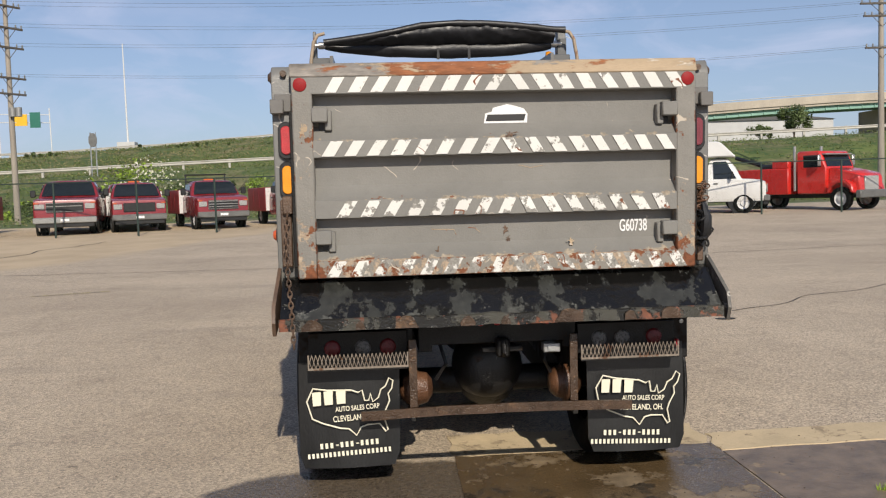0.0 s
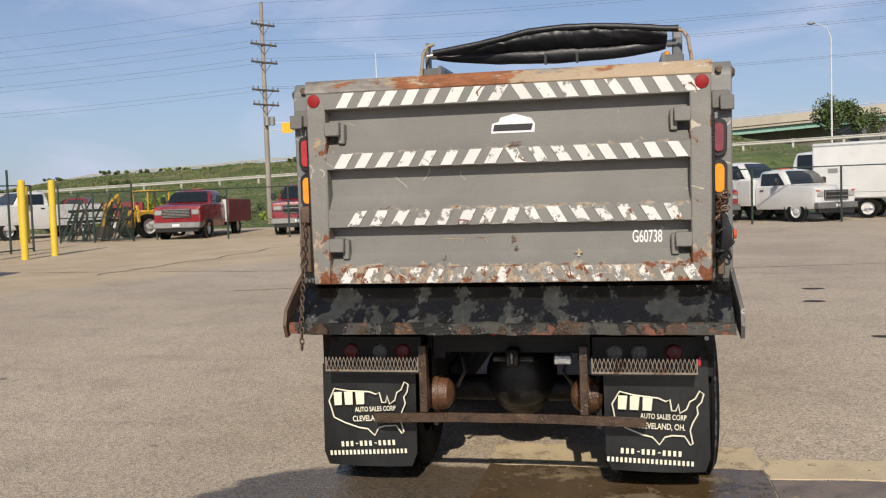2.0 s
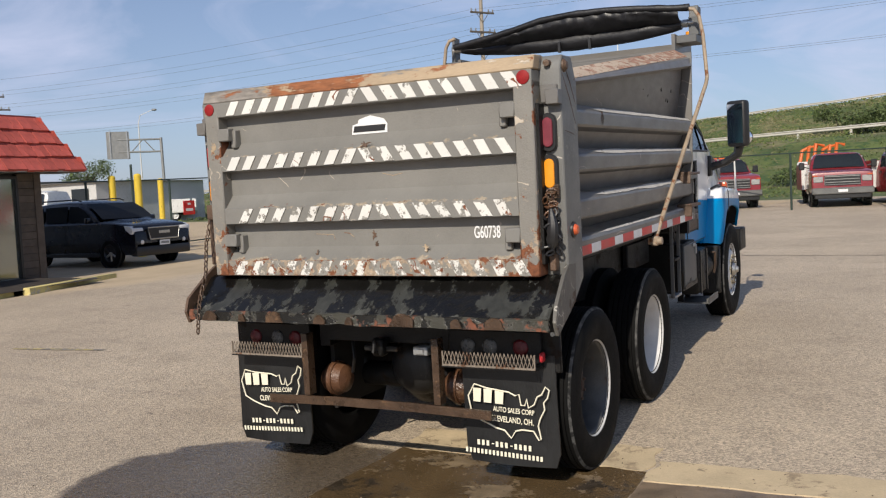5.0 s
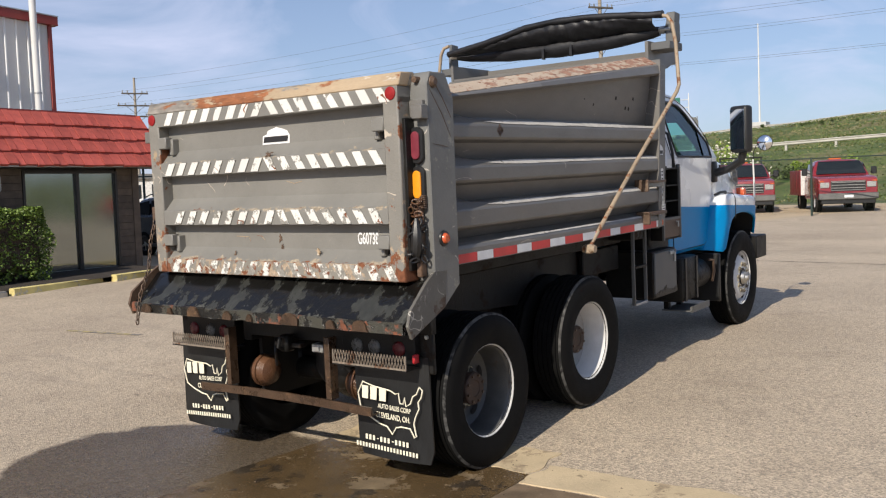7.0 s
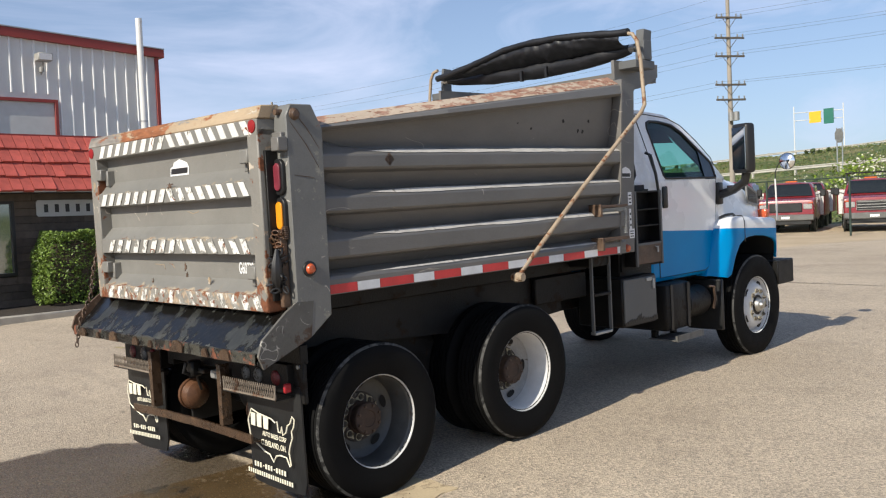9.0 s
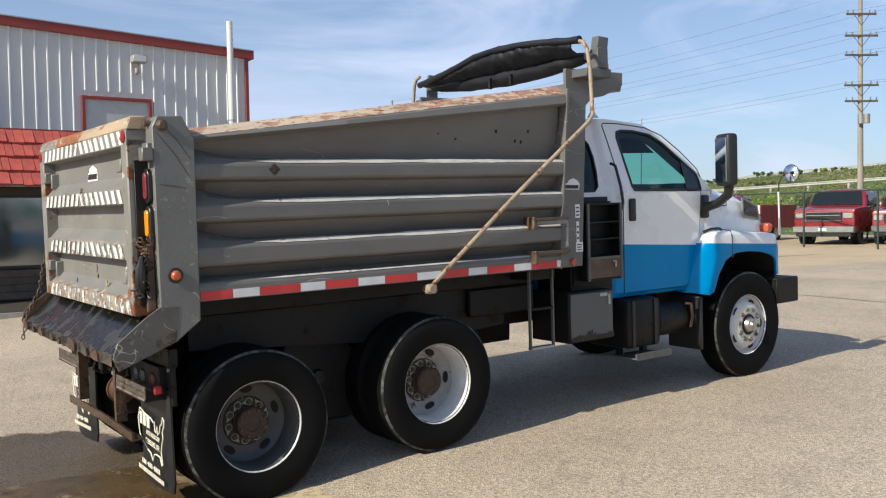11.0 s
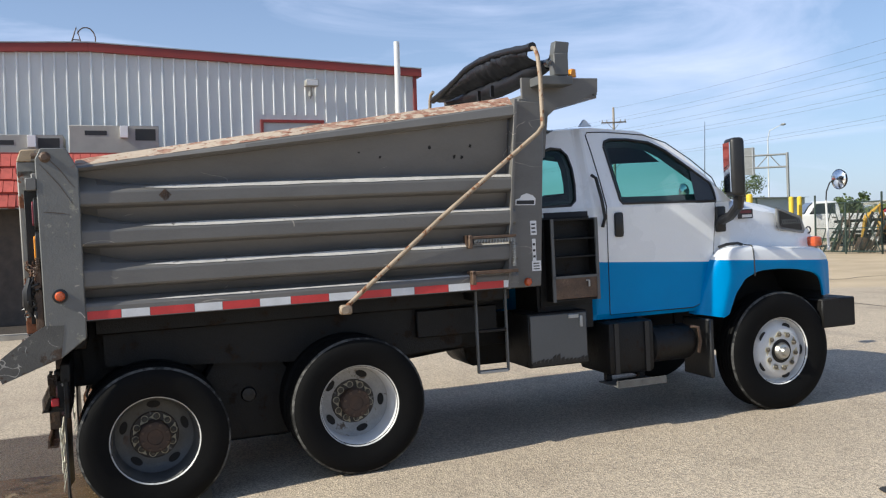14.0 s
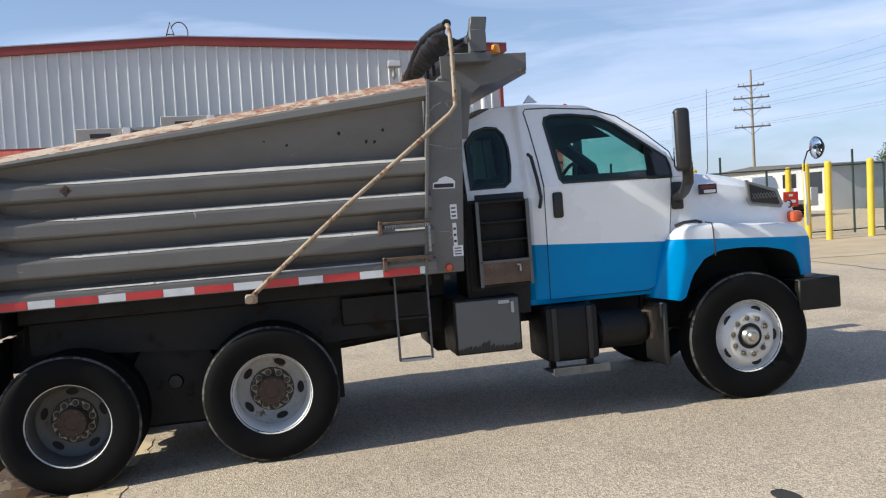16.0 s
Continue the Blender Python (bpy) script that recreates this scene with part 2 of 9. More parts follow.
def weathered(name, base, rough, layers, scratch=None, var=0.12, bump=0.05, fine=90.0, stretch=(1, 1, 1), spec=0.5, rnd=0.0):
    """Paint with ragged layers of wear over it. layers: (colour, noise scale, threshold, roughness, ((axis, from, to, amount), ...)): the wear grows by amount towards 'from' along an axis of the object; (near_axis, place, reach, amount): round a place."""
    m = bpy.data.materials.new(name)
    m.use_nodes = True
    n, l = m.node_tree.nodes, m.node_tree.links
    p = n["Principled BSDF"]
    tc, mp, sep = n.new("ShaderNodeTexCoord"), n.new("ShaderNodeMapping"), n.new("ShaderNodeSeparateXYZ")
    mp.inputs["Scale"].default_value = stretch
    l.new(tc.outputs["Object"], mp.inputs["Vector"])
    l.new(tc.outputs["Object"], sep.inputs[0])

    def calc(op, a, b=0.0, c=0.0):
        x = n.new("ShaderNodeMath")
        x.operation = op
        for i, v in enumerate((a, b, c)):
            if isinstance(v, (int, float)):
                x.inputs[i].default_value = v
            else:
                l.new(v, x.inputs[i])
        return x.outputs[0]

    axes = {"x": sep.outputs[0], "y": sep.outputs[1], "z": sep.outputs[2], "absx": calc("ABSOLUTE", sep.outputs[0])}

    def noise_of(s, detail=4.0, rough_=0.55, shift=0.0):
        t = n.new("ShaderNodeTexNoise")
        t.noise_dimensions = "4D"
        t.inputs["W"].default_value = shift
        t.inputs["Scale"].default_value, t.inputs["Detail"].default_value, t.inputs["Roughness"].default_value = s, detail, rough_
        l.new(mp.outputs[0], t.inputs["Vector"])
        return t.outputs["Fac"]

    def ranged(src, lo, hi, a=0.0, b=1.0):
        r = n.new("ShaderNodeMapRange")
        for i, v in enumerate((lo, hi, a, b)):
            r.inputs[i + 1].default_value = v
        l.new(src, r.inputs[0])
        return r.outputs[0]

    def mixed(fac, a, b, kind="MIX"):
        x = n.new("ShaderNodeMix")
        x.data_type, x.blend_type = "RGBA", kind
        l.new(fac, x.inputs["Factor"])
        for key, v in (("A", a), ("B", b)):
            if isinstance(v, tuple):
                x.inputs[key].default_value = (*v, 1)
            else:
                l.new(v, x.inputs[key])
        return x.outputs["Result"]

    def level(fac, a, b):
        x = n.new("ShaderNodeMix")
        l.new(fac, x.inputs["Factor"])
        for key, v in (("A", a), ("B", b)):
            if isinstance(v, (int, float)):
                x.inputs[key].default_value = v
            else:
                l.new(v, x.inputs[key])
        return x.outputs["Result"]

    col = mixed(ranged(noise_of(2.4), 0.3, 0.7), tuple(c * (1 - var) for c in base), tuple(c * (1 + var) for c in base))
    # rain streaks down the paint
    col = mixed(ranged(noise_of(18, 3, 0.6, 3.0), 0.5, 0.8, 0.0, var * 1.5), col, tuple(c * 0.55 for c in base))
    grain = noise_of(fine, 2.0)
    col = mixed(ranged(grain, 0.35, 0.75, 0.0, var), col, tuple(min(1.0, c * 1.6) for c in base))
    r = ranged(noise_of(7, 4), 0.3, 0.7, max(0.04, rough - 0.08), min(1.0, rough + 0.10))
    relief = grain
    for k, (colour, scale, at, lrough, bias) in enumerate(layers):
        f = noise_of(scale, 10.0, 0.66, 1.7 + 3.1 * k)
        for axis, lo, hi, amt in bias:
            if axis.startswith("near_"):
                f = calc("ADD", f, ranged(calc("ABSOLUTE", calc("SUBTRACT", axes[axis[5:]], lo)), 0.0, hi, amt, 0.0))
            else:
                f = calc("ADD", f, ranged(axes[axis], lo, hi, amt, 0.0))
        f = ranged(f, at, at + 0.035)
        tone = mixed(ranged(noise_of(scale * 3.7, 5, 0.6, 9.0 + k), 0.3, 0.7), tuple(c * 0.55 for c in colour), tuple(min(1.0, c * 1.35) for c in colour))
        col = mixed(f, col, tone)
        r = level(f, r, lrough)
        relief = calc("MULTIPLY_ADD", f, -0.6, relief)
    if scratch:
        colour, scale, width, gate_ = scratch
        line = calc("LESS_THAN", calc("ABSOLUTE", calc("SUBTRACT", noise_of(scale, 1.5, 0.4, 21.0), 0.5)), width)
        seen = ranged(noise_of(scale * 0.9, 3, 0.5, 33.0), gate_, gate_ + 0.03)
        col = mixed(calc("MULTIPLY", line, seen), col, colour)
    if rnd:
        oi = n.new("ShaderNodeObjectInfo")
        x = n.new("ShaderNodeMix")
        x.data_type, x.blend_type = "RGBA", "MULTIPLY"
        x.inputs["Factor"].default_value = 1.0
        l.new(col, x.inputs["A"])
        l.new(ranged(oi.outputs["Random"], 0, 1, 1 - rnd, 1 + rnd), x.inputs["B"])
        col = x.outputs["Result"]
    l.new(col, p.inputs["Base Color"])
    l.new(r, p.inputs["Roughness"])
    p.inputs["Specular IOR Level"].default_value = spec
    b = n.new("ShaderNodeBump")
    b.inputs["Strength"].default_value, b.inputs["Distance"].default_value = min(1.0, bump * 4), 0.008
    l.new(relief, b.inputs["Height"])
    l.new(b.outputs[0], p.inputs["Normal"])
    return m


def glass_material(name, tint, gloss=0.10):
    m = bpy.data.materials.new(name)
    m.use_nodes = True
    n, l = m.node_tree.nodes, m.node_tree.links
    n.clear()
    o, mix = n.new("ShaderNodeOutputMaterial"), n.new("ShaderNodeMixShader")
    tr, gl, fr = n.new("ShaderNodeBsdfTransparent"), n.new("ShaderNodeBsdfGlossy"), n.new("ShaderNodeLayerWeight")
    tr.inputs["Color"].default_value = (*tint, 1)
    gl.inputs["Roughness"].default_value = 0.02
    pw, ad = n.new("ShaderNodeMath"), n.new("ShaderNodeMath")
    pw.operation, ad.operation = "POWER", "MULTIPLY_ADD"
    pw.inputs[1].default_value, ad.inputs[1].default_value, ad.inputs[2].default_value = 4.0, 0.85, gloss
    fr.inputs["Blend"].default_value = 0.5
    l.new(fr.outputs["Facing"], pw.inputs[0])
    l.new(pw.outputs[0], ad.inputs[0])
    l.new(ad.outputs[0], mix.inputs[0])
    l.new(tr.outputs[0], mix.inputs[1])
    l.new(gl.outputs[0], mix.inputs[2])
    l.new(mix.outputs[0], o.inputs["Surface"])
    return m


RUST = (0.19, 0.075, 0.030)
TANRUST = (0.42, 0.30, 0.19)
M = dict(
    rust=material("rusted_steel", (0.098, 0.060, 0.038), 0.5, var=0.35, scale=9, bump=0.12, worn=(0.175, 0.125, 0.085), worn_at=0.58, worn_scale=11.0, worn_rough=0.6),
    armtan=material("weathered_tan_steel", (0.33, 0.26, 0.185), 0.6, var=0.2, scale=8, bump=0.06, worn=RUST, worn_at=0.54, worn_scale=16.0),
    dark=material("dark_chassis_paint", (0.0092, 0.0088, 0.0085), 0.5, var=0.4, scale=6, bump=0.08, worn=(0.022, 0.014, 0.009), worn_at=0.57, worn_scale=6.0, spec=0.3),
    rubber=material("tyre_rubber", (0.0060, 0.0060, 0.0060), 0.75, var=0.25, scale=9, bump=0.06, fine=140, worn=(0.018, 0.0175, 0.017), worn_at=0.66, worn_scale=4.0, spec=0.12),
    scuffed=material("scuffed_tread_edge", (0.085, 0.083, 0.078), 0.9, var=0.5, scale=16, bump=0.1, worn=(0.010, 0.010, 0.0095), worn_at=0.47, worn_scale=9.0),
    flap=material("mud_flap_rubber", (0.0125, 0.013, 0.0135), 0.42, var=0.35, scale=4, bump=0.04, worn=(0.030, 0.030, 0.030), worn_at=0.60, worn_scale=6.0, worn_rough=0.5, streak=3),
    cream=material("cream_print", (0.80, 0.76, 0.60), 0.6, var=0.05, bump=0),
    white=material("white_cab_paint", (0.82, 0.83, 0.84), 0.28, var=0.03, scale=2, bump=0.0, coat=0.6),
    blue=material("bright_blue_paint", (0.001, 0.225, 0.53), 0.36, var=0.05, scale=2, bump=0.0, coat=0.10, spec=0.16),
    rimwhite=material("white_wheel_paint", (0.62, 0.62, 0.61), 0.45, var=0.08, scale=8, bump=0.03, worn=(0.25, 0.20, 0.16), worn_at=0.66, worn_scale=9.0),
    rimgrey=material("dull_grey_wheel", (0.070, 0.070, 0.068), 0.42, var=0.2, scale=8, bump=0.04, worn=(0.10, 0.075, 0.06), worn_at=0.58, worn_scale=7.0),
    hub=material("brown_rusty_hub", (0.060, 0.036, 0.024), 0.7, var=0.35, scale=12, bump=0.1),
    chrome=material("bright_steel", (0.50, 0.49, 0.46), 0.36, metal=0.9, var=0.08, scale=12, bump=0.02),
    silver=material("galvanised_steel", (0.42, 0.43, 0.43), 0.45, metal=0.6, var=0.12, scale=4, bump=0.03),
    red_lens=material("red_lens", (0.46, 0.022, 0.030), 0.4, var=0.15, scale=20, bump=0.08, fine=200, coat=0.15),
    amber_lens=material("amber_lens", (0.80, 0.30, 0.015), 0.18, var=0.08, scale=20, bump=0.05, fine=200, coat=0.4),
    orange_lens=material("orange_marker_lens", (0.52, 0.095, 0.030), 0.25, var=0.08, scale=20, bump=0.02, coat=0.4),
    clear_lens=material("clear_lens", (0.60, 0.60, 0.60), 0.15, var=0.1, scale=30, bump=0.05, fine=160, coat=0.5),
    reflector_red=material("red_reflective_tape", (0.56, 0.045, 0.045), 0.4, var=0.12, scale=9, bump=0.0, worn=(0.5, 0.35, 0.3), worn_at=0.70, worn_scale=9.0),
    reflector_white=material("white_reflective_tape", (0.70, 0.71, 0.72), 0.4, var=0.08, scale=9, bump=0.0, worn=(0.3, 0.28, 0.26), worn_at=0.68, worn_scale=9.0),
    tarp=material("black_vinyl_tarp", (0.0125, 0.0125, 0.0145), 0.46, var=0.35, scale=6, bump=0.08, fine=30),
    black=material("black_plastic", (0.014, 0.014, 0.015), 0.42, var=0.2, scale=10, bump=0.02),
    interior=material("dark_cab_trim", (0.030, 0.030, 0.033), 0.8, var=0.25, scale=10, bump=0.03),
    mirrorglass=material("mirror_glass", (0.85, 0.86, 0.87), 0.03, metal=1.0, var=0.0, bump=0),
    toolgrey=material("grey_tool_box_paint", (0.105, 0.108, 0.108), 0.5, var=0.07, scale=3, bump=0.02, worn=(0.055, 0.030, 0.020), worn_at=0.70, worn_scale=5.0),
    decal=material("white_decal", (0.75, 0.75, 0.75), 0.5, var=0.03, bump=0),
    ink=material("black_ink", (0.02, 0.02, 0.022), 0.5, var=0.0, bump=0),
    badge_red=material("dark_red_badge", (0.16, 0.03, 0.035), 0.4, var=0.1, bump=0),
    cabglass=glass_material("teal_tinted_glass", (0.48, 0.76, 0.69), 0.05),
    darkglass=material("dark_reflective_glass", (0.012, 0.015, 0.017), 0.05, var=0.1, bump=0, coat=0.3),
    carglass=material("dark_car_glass", (0.010, 0.012, 0.015), 0.08, var=0.1, bump=0, spec=0.07),
    yellow=material("yellow_safety_paint", (0.70, 0.50, 0.045), 0.5, var=0.07, scale=5, bump=0.03, worn=(0.55, 0.48, 0.30), worn_at=0.68, worn_scale=6.0),
    curb=material("concrete_kerb", (0.36, 0.33, 0.28), 0.9, var=0.15, scale=4, bump=0.08),
    yellowcurb=material("faded_yellow_kerb", (0.57, 0.48, 0.19), 0.8, var=0.15, scale=4, bump=0.08, worn=(0.42, 0.39, 0.33), worn_at=0.56, worn_scale=6.0),
    green_steel=material("dark_green_fence_steel", (0.022, 0.040, 0.032), 0.5, var=0.2, bump=0.02),
    shingle=material("red_shake", (0.42, 0.084, 0.064), 0.8, var=0.18, scale=6, bump=0.12, fine=60, rnd=0.16),
    redtrim=material("red_metal_trim", (0.235, 0.034, 0.026), 0.45, var=0.08, scale=2, bump=0.02),
    siding=material("galvalume_siding", (0.61, 0.61, 0.595), 0.5, metal=0.15, var=0.10, scale=1.2, bump=0.02, streak=4),
    # lighter copy of the siding: grazing highlights of the ribs put into colour
    sidingrib=material("siding_rib_highlight", (0.72, 0.73, 0.73), 0.42, metal=0.15, var=0.08, scale=1.5, bump=0.02, streak=4),
    plank=material("weathered_brown_plank", (0.098, 0.075, 0.057), 0.75, var=0.3, scale=5, bump=0.1, rnd=0.22),
    bronze=material("dark_bronze_frame", (0.022, 0.020, 0.018), 0.4, var=0.15, bump=0.01),
    roofgrey=material("flat_roof_membrane", (0.26, 0.26, 0.25), 0.85, var=0.15, bump=0.05),
    hvac=material("beige_sheet_metal", (0.33, 0.32, 0.29), 0.5, var=0.08, bump=0.02),
    mulch=material("dark_mulch", (0.040, 0.030, 0.022), 0.95, var=0.4, scale=9, bump=0.25, fine=40),
    leafhedge=material("hedge_leaf", (0.185, 0.265, 0.030), 0.5, var=0.2, scale=4, bump=0, island=0.5),
    leafbox=material("box_hedge_leaf", (0.125, 0.190, 0.028), 0.5, var=0.25, scale=4, bump=0, island=0.55),
    leafdark=material("shade_leaf", (0.075, 0.105, 0.030), 0.55, var=0.25, scale=2, bump=0, island=0.45),
    twig=material("twig_bark", (0.075, 0.055, 0.038), 0.9, var=0.3, scale=8, bump=0.15),
    flower=material("cream_blossom", (0.62, 0.60, 0.48), 0.7, var=0.1, bump=0, island=0.2),
    navy=material("dark_navy_car_paint", (0.004, 0.005, 0.010), 0.25, var=0.1, scale=3, bump=0, coat=0.35, spec=0.3),
    carred=material("fleet_red_paint", (0.23, 0.016, 0.021), 0.3, var=0.08, scale=2, bump=0, coat=0.7),
    towred=material("bright_red_paint", (0.56, 0.024, 0.018), 0.3, var=0.06, scale=2, bump=0, coat=0.7),
    fleetwhite=material("fleet_white_paint", (0.64, 0.64, 0.62), 0.35, var=0.05, scale=2, bump=0, coat=0.5),
    servicered=material("service_body_red", (0.24, 0.022, 0.025), 0.45, var=0.12, scale=2, bump=0.02),
    orange=material("orange_machine_paint", (0.62, 0.13, 0.02), 0.5, var=0.15, scale=4, bump=0.03),
    machine=material("yellow_machine_paint", (0.55, 0.32, 0.03), 0.5, var=0.2, scale=3, bump=0.04, worn=(0.15, 0.09, 0.05), worn_at=0.6, worn_scale=4),
    polewood=material("weathered_pole_wood", (0.30, 0.265, 0.22), 0.9, var=0.2, scale=4, bump=0.1, streak=8),
    wire=material("power_cable", (0.075, 0.08, 0.09), 0.6, var=0.1, bump=0),
    concrete=material("bridge_concrete", (0.42, 0.37, 0.30), 0.85, var=0.14, scale=0.4, bump=0.03, fine=8, streak=3),
    girder=material("pale_green_girder", (0.22, 0.38, 0.31), 0.6, var=0.1, scale=1, bump=0.02),
    rail_steel=material("guard_rail_steel", (0.45, 0.43, 0.38), 0.55, metal=0.2, var=0.12, scale=2, bump=0.02),
    signgreen=material("green_road_sign", (0.02, 0.14, 0.10), 0.5, var=0.05, bump=0),
    signgrey=material("sign_back_aluminium", (0.28, 0.28, 0.27), 0.5, metal=0.4, var=0.1, bump=0.01),
    signyellow=material("yellow_road_sign", (0.75, 0.42, 0.02), 0.5, var=0.05, bump=0),
    straw=material("dry_grass", (0.24, 0.215, 0.105), 0.8, var=0.2, bump=0, island=0.25),
    scrubgreen=material("scrub_leaf", (0.110, 0.145, 0.038), 0.8, var=0.25, scale=0.3, bump=0, island=0.28),
    farwall=material("far_building_wall", (0.50, 0.50, 0.49), 0.8, var=0.08, scale=0.5, bump=0.02, fine=6),
    farroof=material("far_building_roof", (0.10, 0.10, 0.10), 0.8, var=0.15, scale=0.5, bump=0.02),
)

BROWN, PRIMER, PALE = (0.175, 0.062, 0.026), (0.36, 0.28, 0.20), (0.48, 0.42, 0.34)
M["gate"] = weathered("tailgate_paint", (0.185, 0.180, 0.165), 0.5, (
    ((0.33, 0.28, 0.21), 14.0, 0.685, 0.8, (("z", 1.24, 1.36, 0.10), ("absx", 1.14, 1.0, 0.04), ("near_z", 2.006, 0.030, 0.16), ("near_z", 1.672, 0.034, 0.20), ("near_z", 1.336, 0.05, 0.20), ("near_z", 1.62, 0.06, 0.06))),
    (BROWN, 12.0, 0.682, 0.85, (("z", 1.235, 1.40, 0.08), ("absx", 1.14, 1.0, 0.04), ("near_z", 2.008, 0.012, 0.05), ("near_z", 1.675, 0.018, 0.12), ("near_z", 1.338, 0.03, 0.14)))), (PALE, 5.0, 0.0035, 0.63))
M["gate_worn"] = weathered("tailgate_edge_paint", (0.195, 0.186, 0.166), 0.55, (
    (PRIMER, 12.0, 0.60, 0.8, (("z", 1.24, 1.75, 0.13),)),
    (BROWN, 11.0, 0.63, 0.85, (("z", 1.235, 1.62, 0.17), ("near_z", 2.08, 0.14, 0.09), ("near_absx", 1.14, 0.012, 0.10), ("near_absx", 1.03, 0.010, 0.06)))), (PALE, 6.0, 0.006, 0.56), var=0.16, bump=0.08)
M["gate_foot"] = weathered("tailgate_foot_paint", (0.205, 0.192, 0.166), 0.6, (
    (PRIMER, 17.0, 0.49, 0.8, ()), ((0.50, 0.45, 0.37), 15.0, 0.60, 0.7, ()), (BROWN, 15.0, 0.575, 0.85, (("z", 1.238, 1.275, 0.07), ("absx", 1.03, 0.85, 0.08), ("z", 1.335, 1.31, 0.04)))), (PALE, 6.0, 0.006, 0.55), var=0.16, bump=0.08)
M["cap"] = weathered("rusty_tan_cap", (0.36, 0.275, 0.18), 0.75, (
    ((0.22, 0.20, 0.175), 9.0, 0.56, 0.7, (("x", -1.15, -0.2, 0.09),)),
    ((0.24, 0.090, 0.036), 8.0, 0.60, 0.85, (("near_x", -0.10, 0.62, 0.16), ("near_z", 2.40, 0.04, 0.03))),
    (PALE, 20.0, 0.64, 0.8, (("x", 1.15, 0.0, 0.05),)), ((0.12, 0.05, 0.03), 26.0, 0.68, 0.9, ())), None, var=0.2, bump=0.10, stretch=(0.32, 1, 1.2))
M["stripe"] = weathered("worn_white_paint", (0.66, 0.65, 0.61), 0.55, (
    ((0.25, 0.24, 0.215), 19.0, 0.615, 0.6, (("z", 1.36, 1.50, 0.06), ("z", 1.70, 1.80, 0.055), ("z", 2.05, 2.2, 0.02), ("absx", 0.15, 0.8, 0.035), ("near_z", 1.575, 0.02, 0.06), ("near_z", 1.666, 0.02, 0.06), ("near_z", 2.0, 0.015, 0.05), ("near_z", 2.348, 0.015, 0.05))),
    (BROWN, 17.0, 0.655, 0.85, (("z", 1.36, 1.50, 0.06), ("z", 1.70, 1.80, 0.035)))), (BROWN, 7.0, 0.007, 0.58), var=0.05, rnd=0.05)
M["grey"] = weathered("grey_body_paint", (0.143, 0.137, 0.128), 0.38, (
    ((0.27, 0.25, 0.22), 9.0, 0.715, 0.6, ()), ((0.15, 0.07, 0.04), 7.0, 0.725, 0.85, (("z", 1.0, 1.2, 0.06),))), ((0.40, 0.36, 0.31), 4.0, 0.0030, 0.60), var=0.14, bump=0.03, stretch=(1, 0.6, 1.4))
M["rail"] = weathered("rusty_rail_top", (0.46, 0.37, 0.28), 0.75, (
    ((0.34, 0.19, 0.13), 18.0, 0.53, 0.85, (("y", 2.1, -1.0, 0.09),)), ((0.20, 0.075, 0.042), 24.0, 0.585, 0.9, (("y", 2.1, 0.2, 0.05),)), ((0.64, 0.57, 0.49), 30.0, 0.62, 0.8, ())), None, var=0.18, bump=0.10, stretch=(1, 0.6, 1))
M["apron"] = weathered("wet_black_apron", (0.0060, 0.0058, 0.0054), 0.17, (
    ((0.034, 0.035, 0.031), 5.2, 0.535, 0.30, (("y", -1.55, -1.42, 0.02),)),
    ((0.066, 0.068, 0.060), 10.0, 0.610, 0.42, (("y", -1.60, -1.54, 0.08),)),
    ((0.13, 0.065, 0.036), 11.0, 0.735, 0.5, (("y", -1.61, -1.52, 0.06), ("absx", 1.23, 1.0, 0.06)))), None, var=0.5, bump=0.10, fine=34.0, stretch=(1.1, 0.8, 0.8), spec=0.5)
M["lip"] = weathered("apron_lip_worn", (0.048, 0.047, 0.038), 0.28, (
    ((0.012, 0.012, 0.011), 7.0, 0.49, 0.25, ()), ((0.17, 0.060, 0.030), 8.0, 0.58, 0.6, (("absx", 1.24, 0.7, 0.05),))), None, var=0.3, bump=0.12)
# light tone for the sunlit highlight painted along the bed ribs
M["rib_gleam"] = material("rib_highlight_paint", (0.48, 0.46, 0.425), 0.9, var=0.16, scale=9, bump=0.06, worn=(0.22, 0.20, 0.18), worn_at=0.60, worn_scale=9.0)
M["chamber"] = material("wet_orange_rust", (0.105, 0.050, 0.026), 0.33, var=0.4, scale=9, bump=0.14, worn=(0.19, 0.12, 0.07), worn_at=0.58, worn_scale=10.0, worn_rough=0.5)
M["wetrust"] = material("wet_rusty_steel", (0.062, 0.037, 0.022), 0.30, var=0.4, scale=10, bump=0.14, worn=(0.15, 0.085, 0.042), worn_at=0.58, worn_scale=9.0, worn_rough=0.5)
# darker red, used for the right tail lamp only
M["dull_lens"] = material("dull_red_lens", (0.19, 0.026, 0.042), 0.45, var=0.15, scale=20, bump=0.05, fine=200)
# greyer than the rim: the dish's shade put into the paint, plus dirt
M["discshade"] = material("shaded_dirty_disc", (0.34, 0.335, 0.32), 0.55, var=0.18, scale=8, bump=0.04, worn=(0.13, 0.10, 0.075), worn_at=0.56, worn_scale=8.0)
M["officeglass"] = material("reflective_office_glass", (0.36, 0.38, 0.35), 0.05, metal=0.85, var=0.1, scale=0.6, bump=0)
# pale tone paints in the sunlit edge of the rear rims, with scuffs
M["rim_edge"] = material("rim_edge_highlight", (0.52, 0.52, 0.51), 0.4, var=0.12, scale=10, bump=0.03, worn=(0.14, 0.12, 0.10), worn_at=0.60, worn_scale=8.0)
M["brass"] = material("pale_brassy_tab", (0.42, 0.38, 0.27), 0.5, var=0.2, scale=20, bump=0)
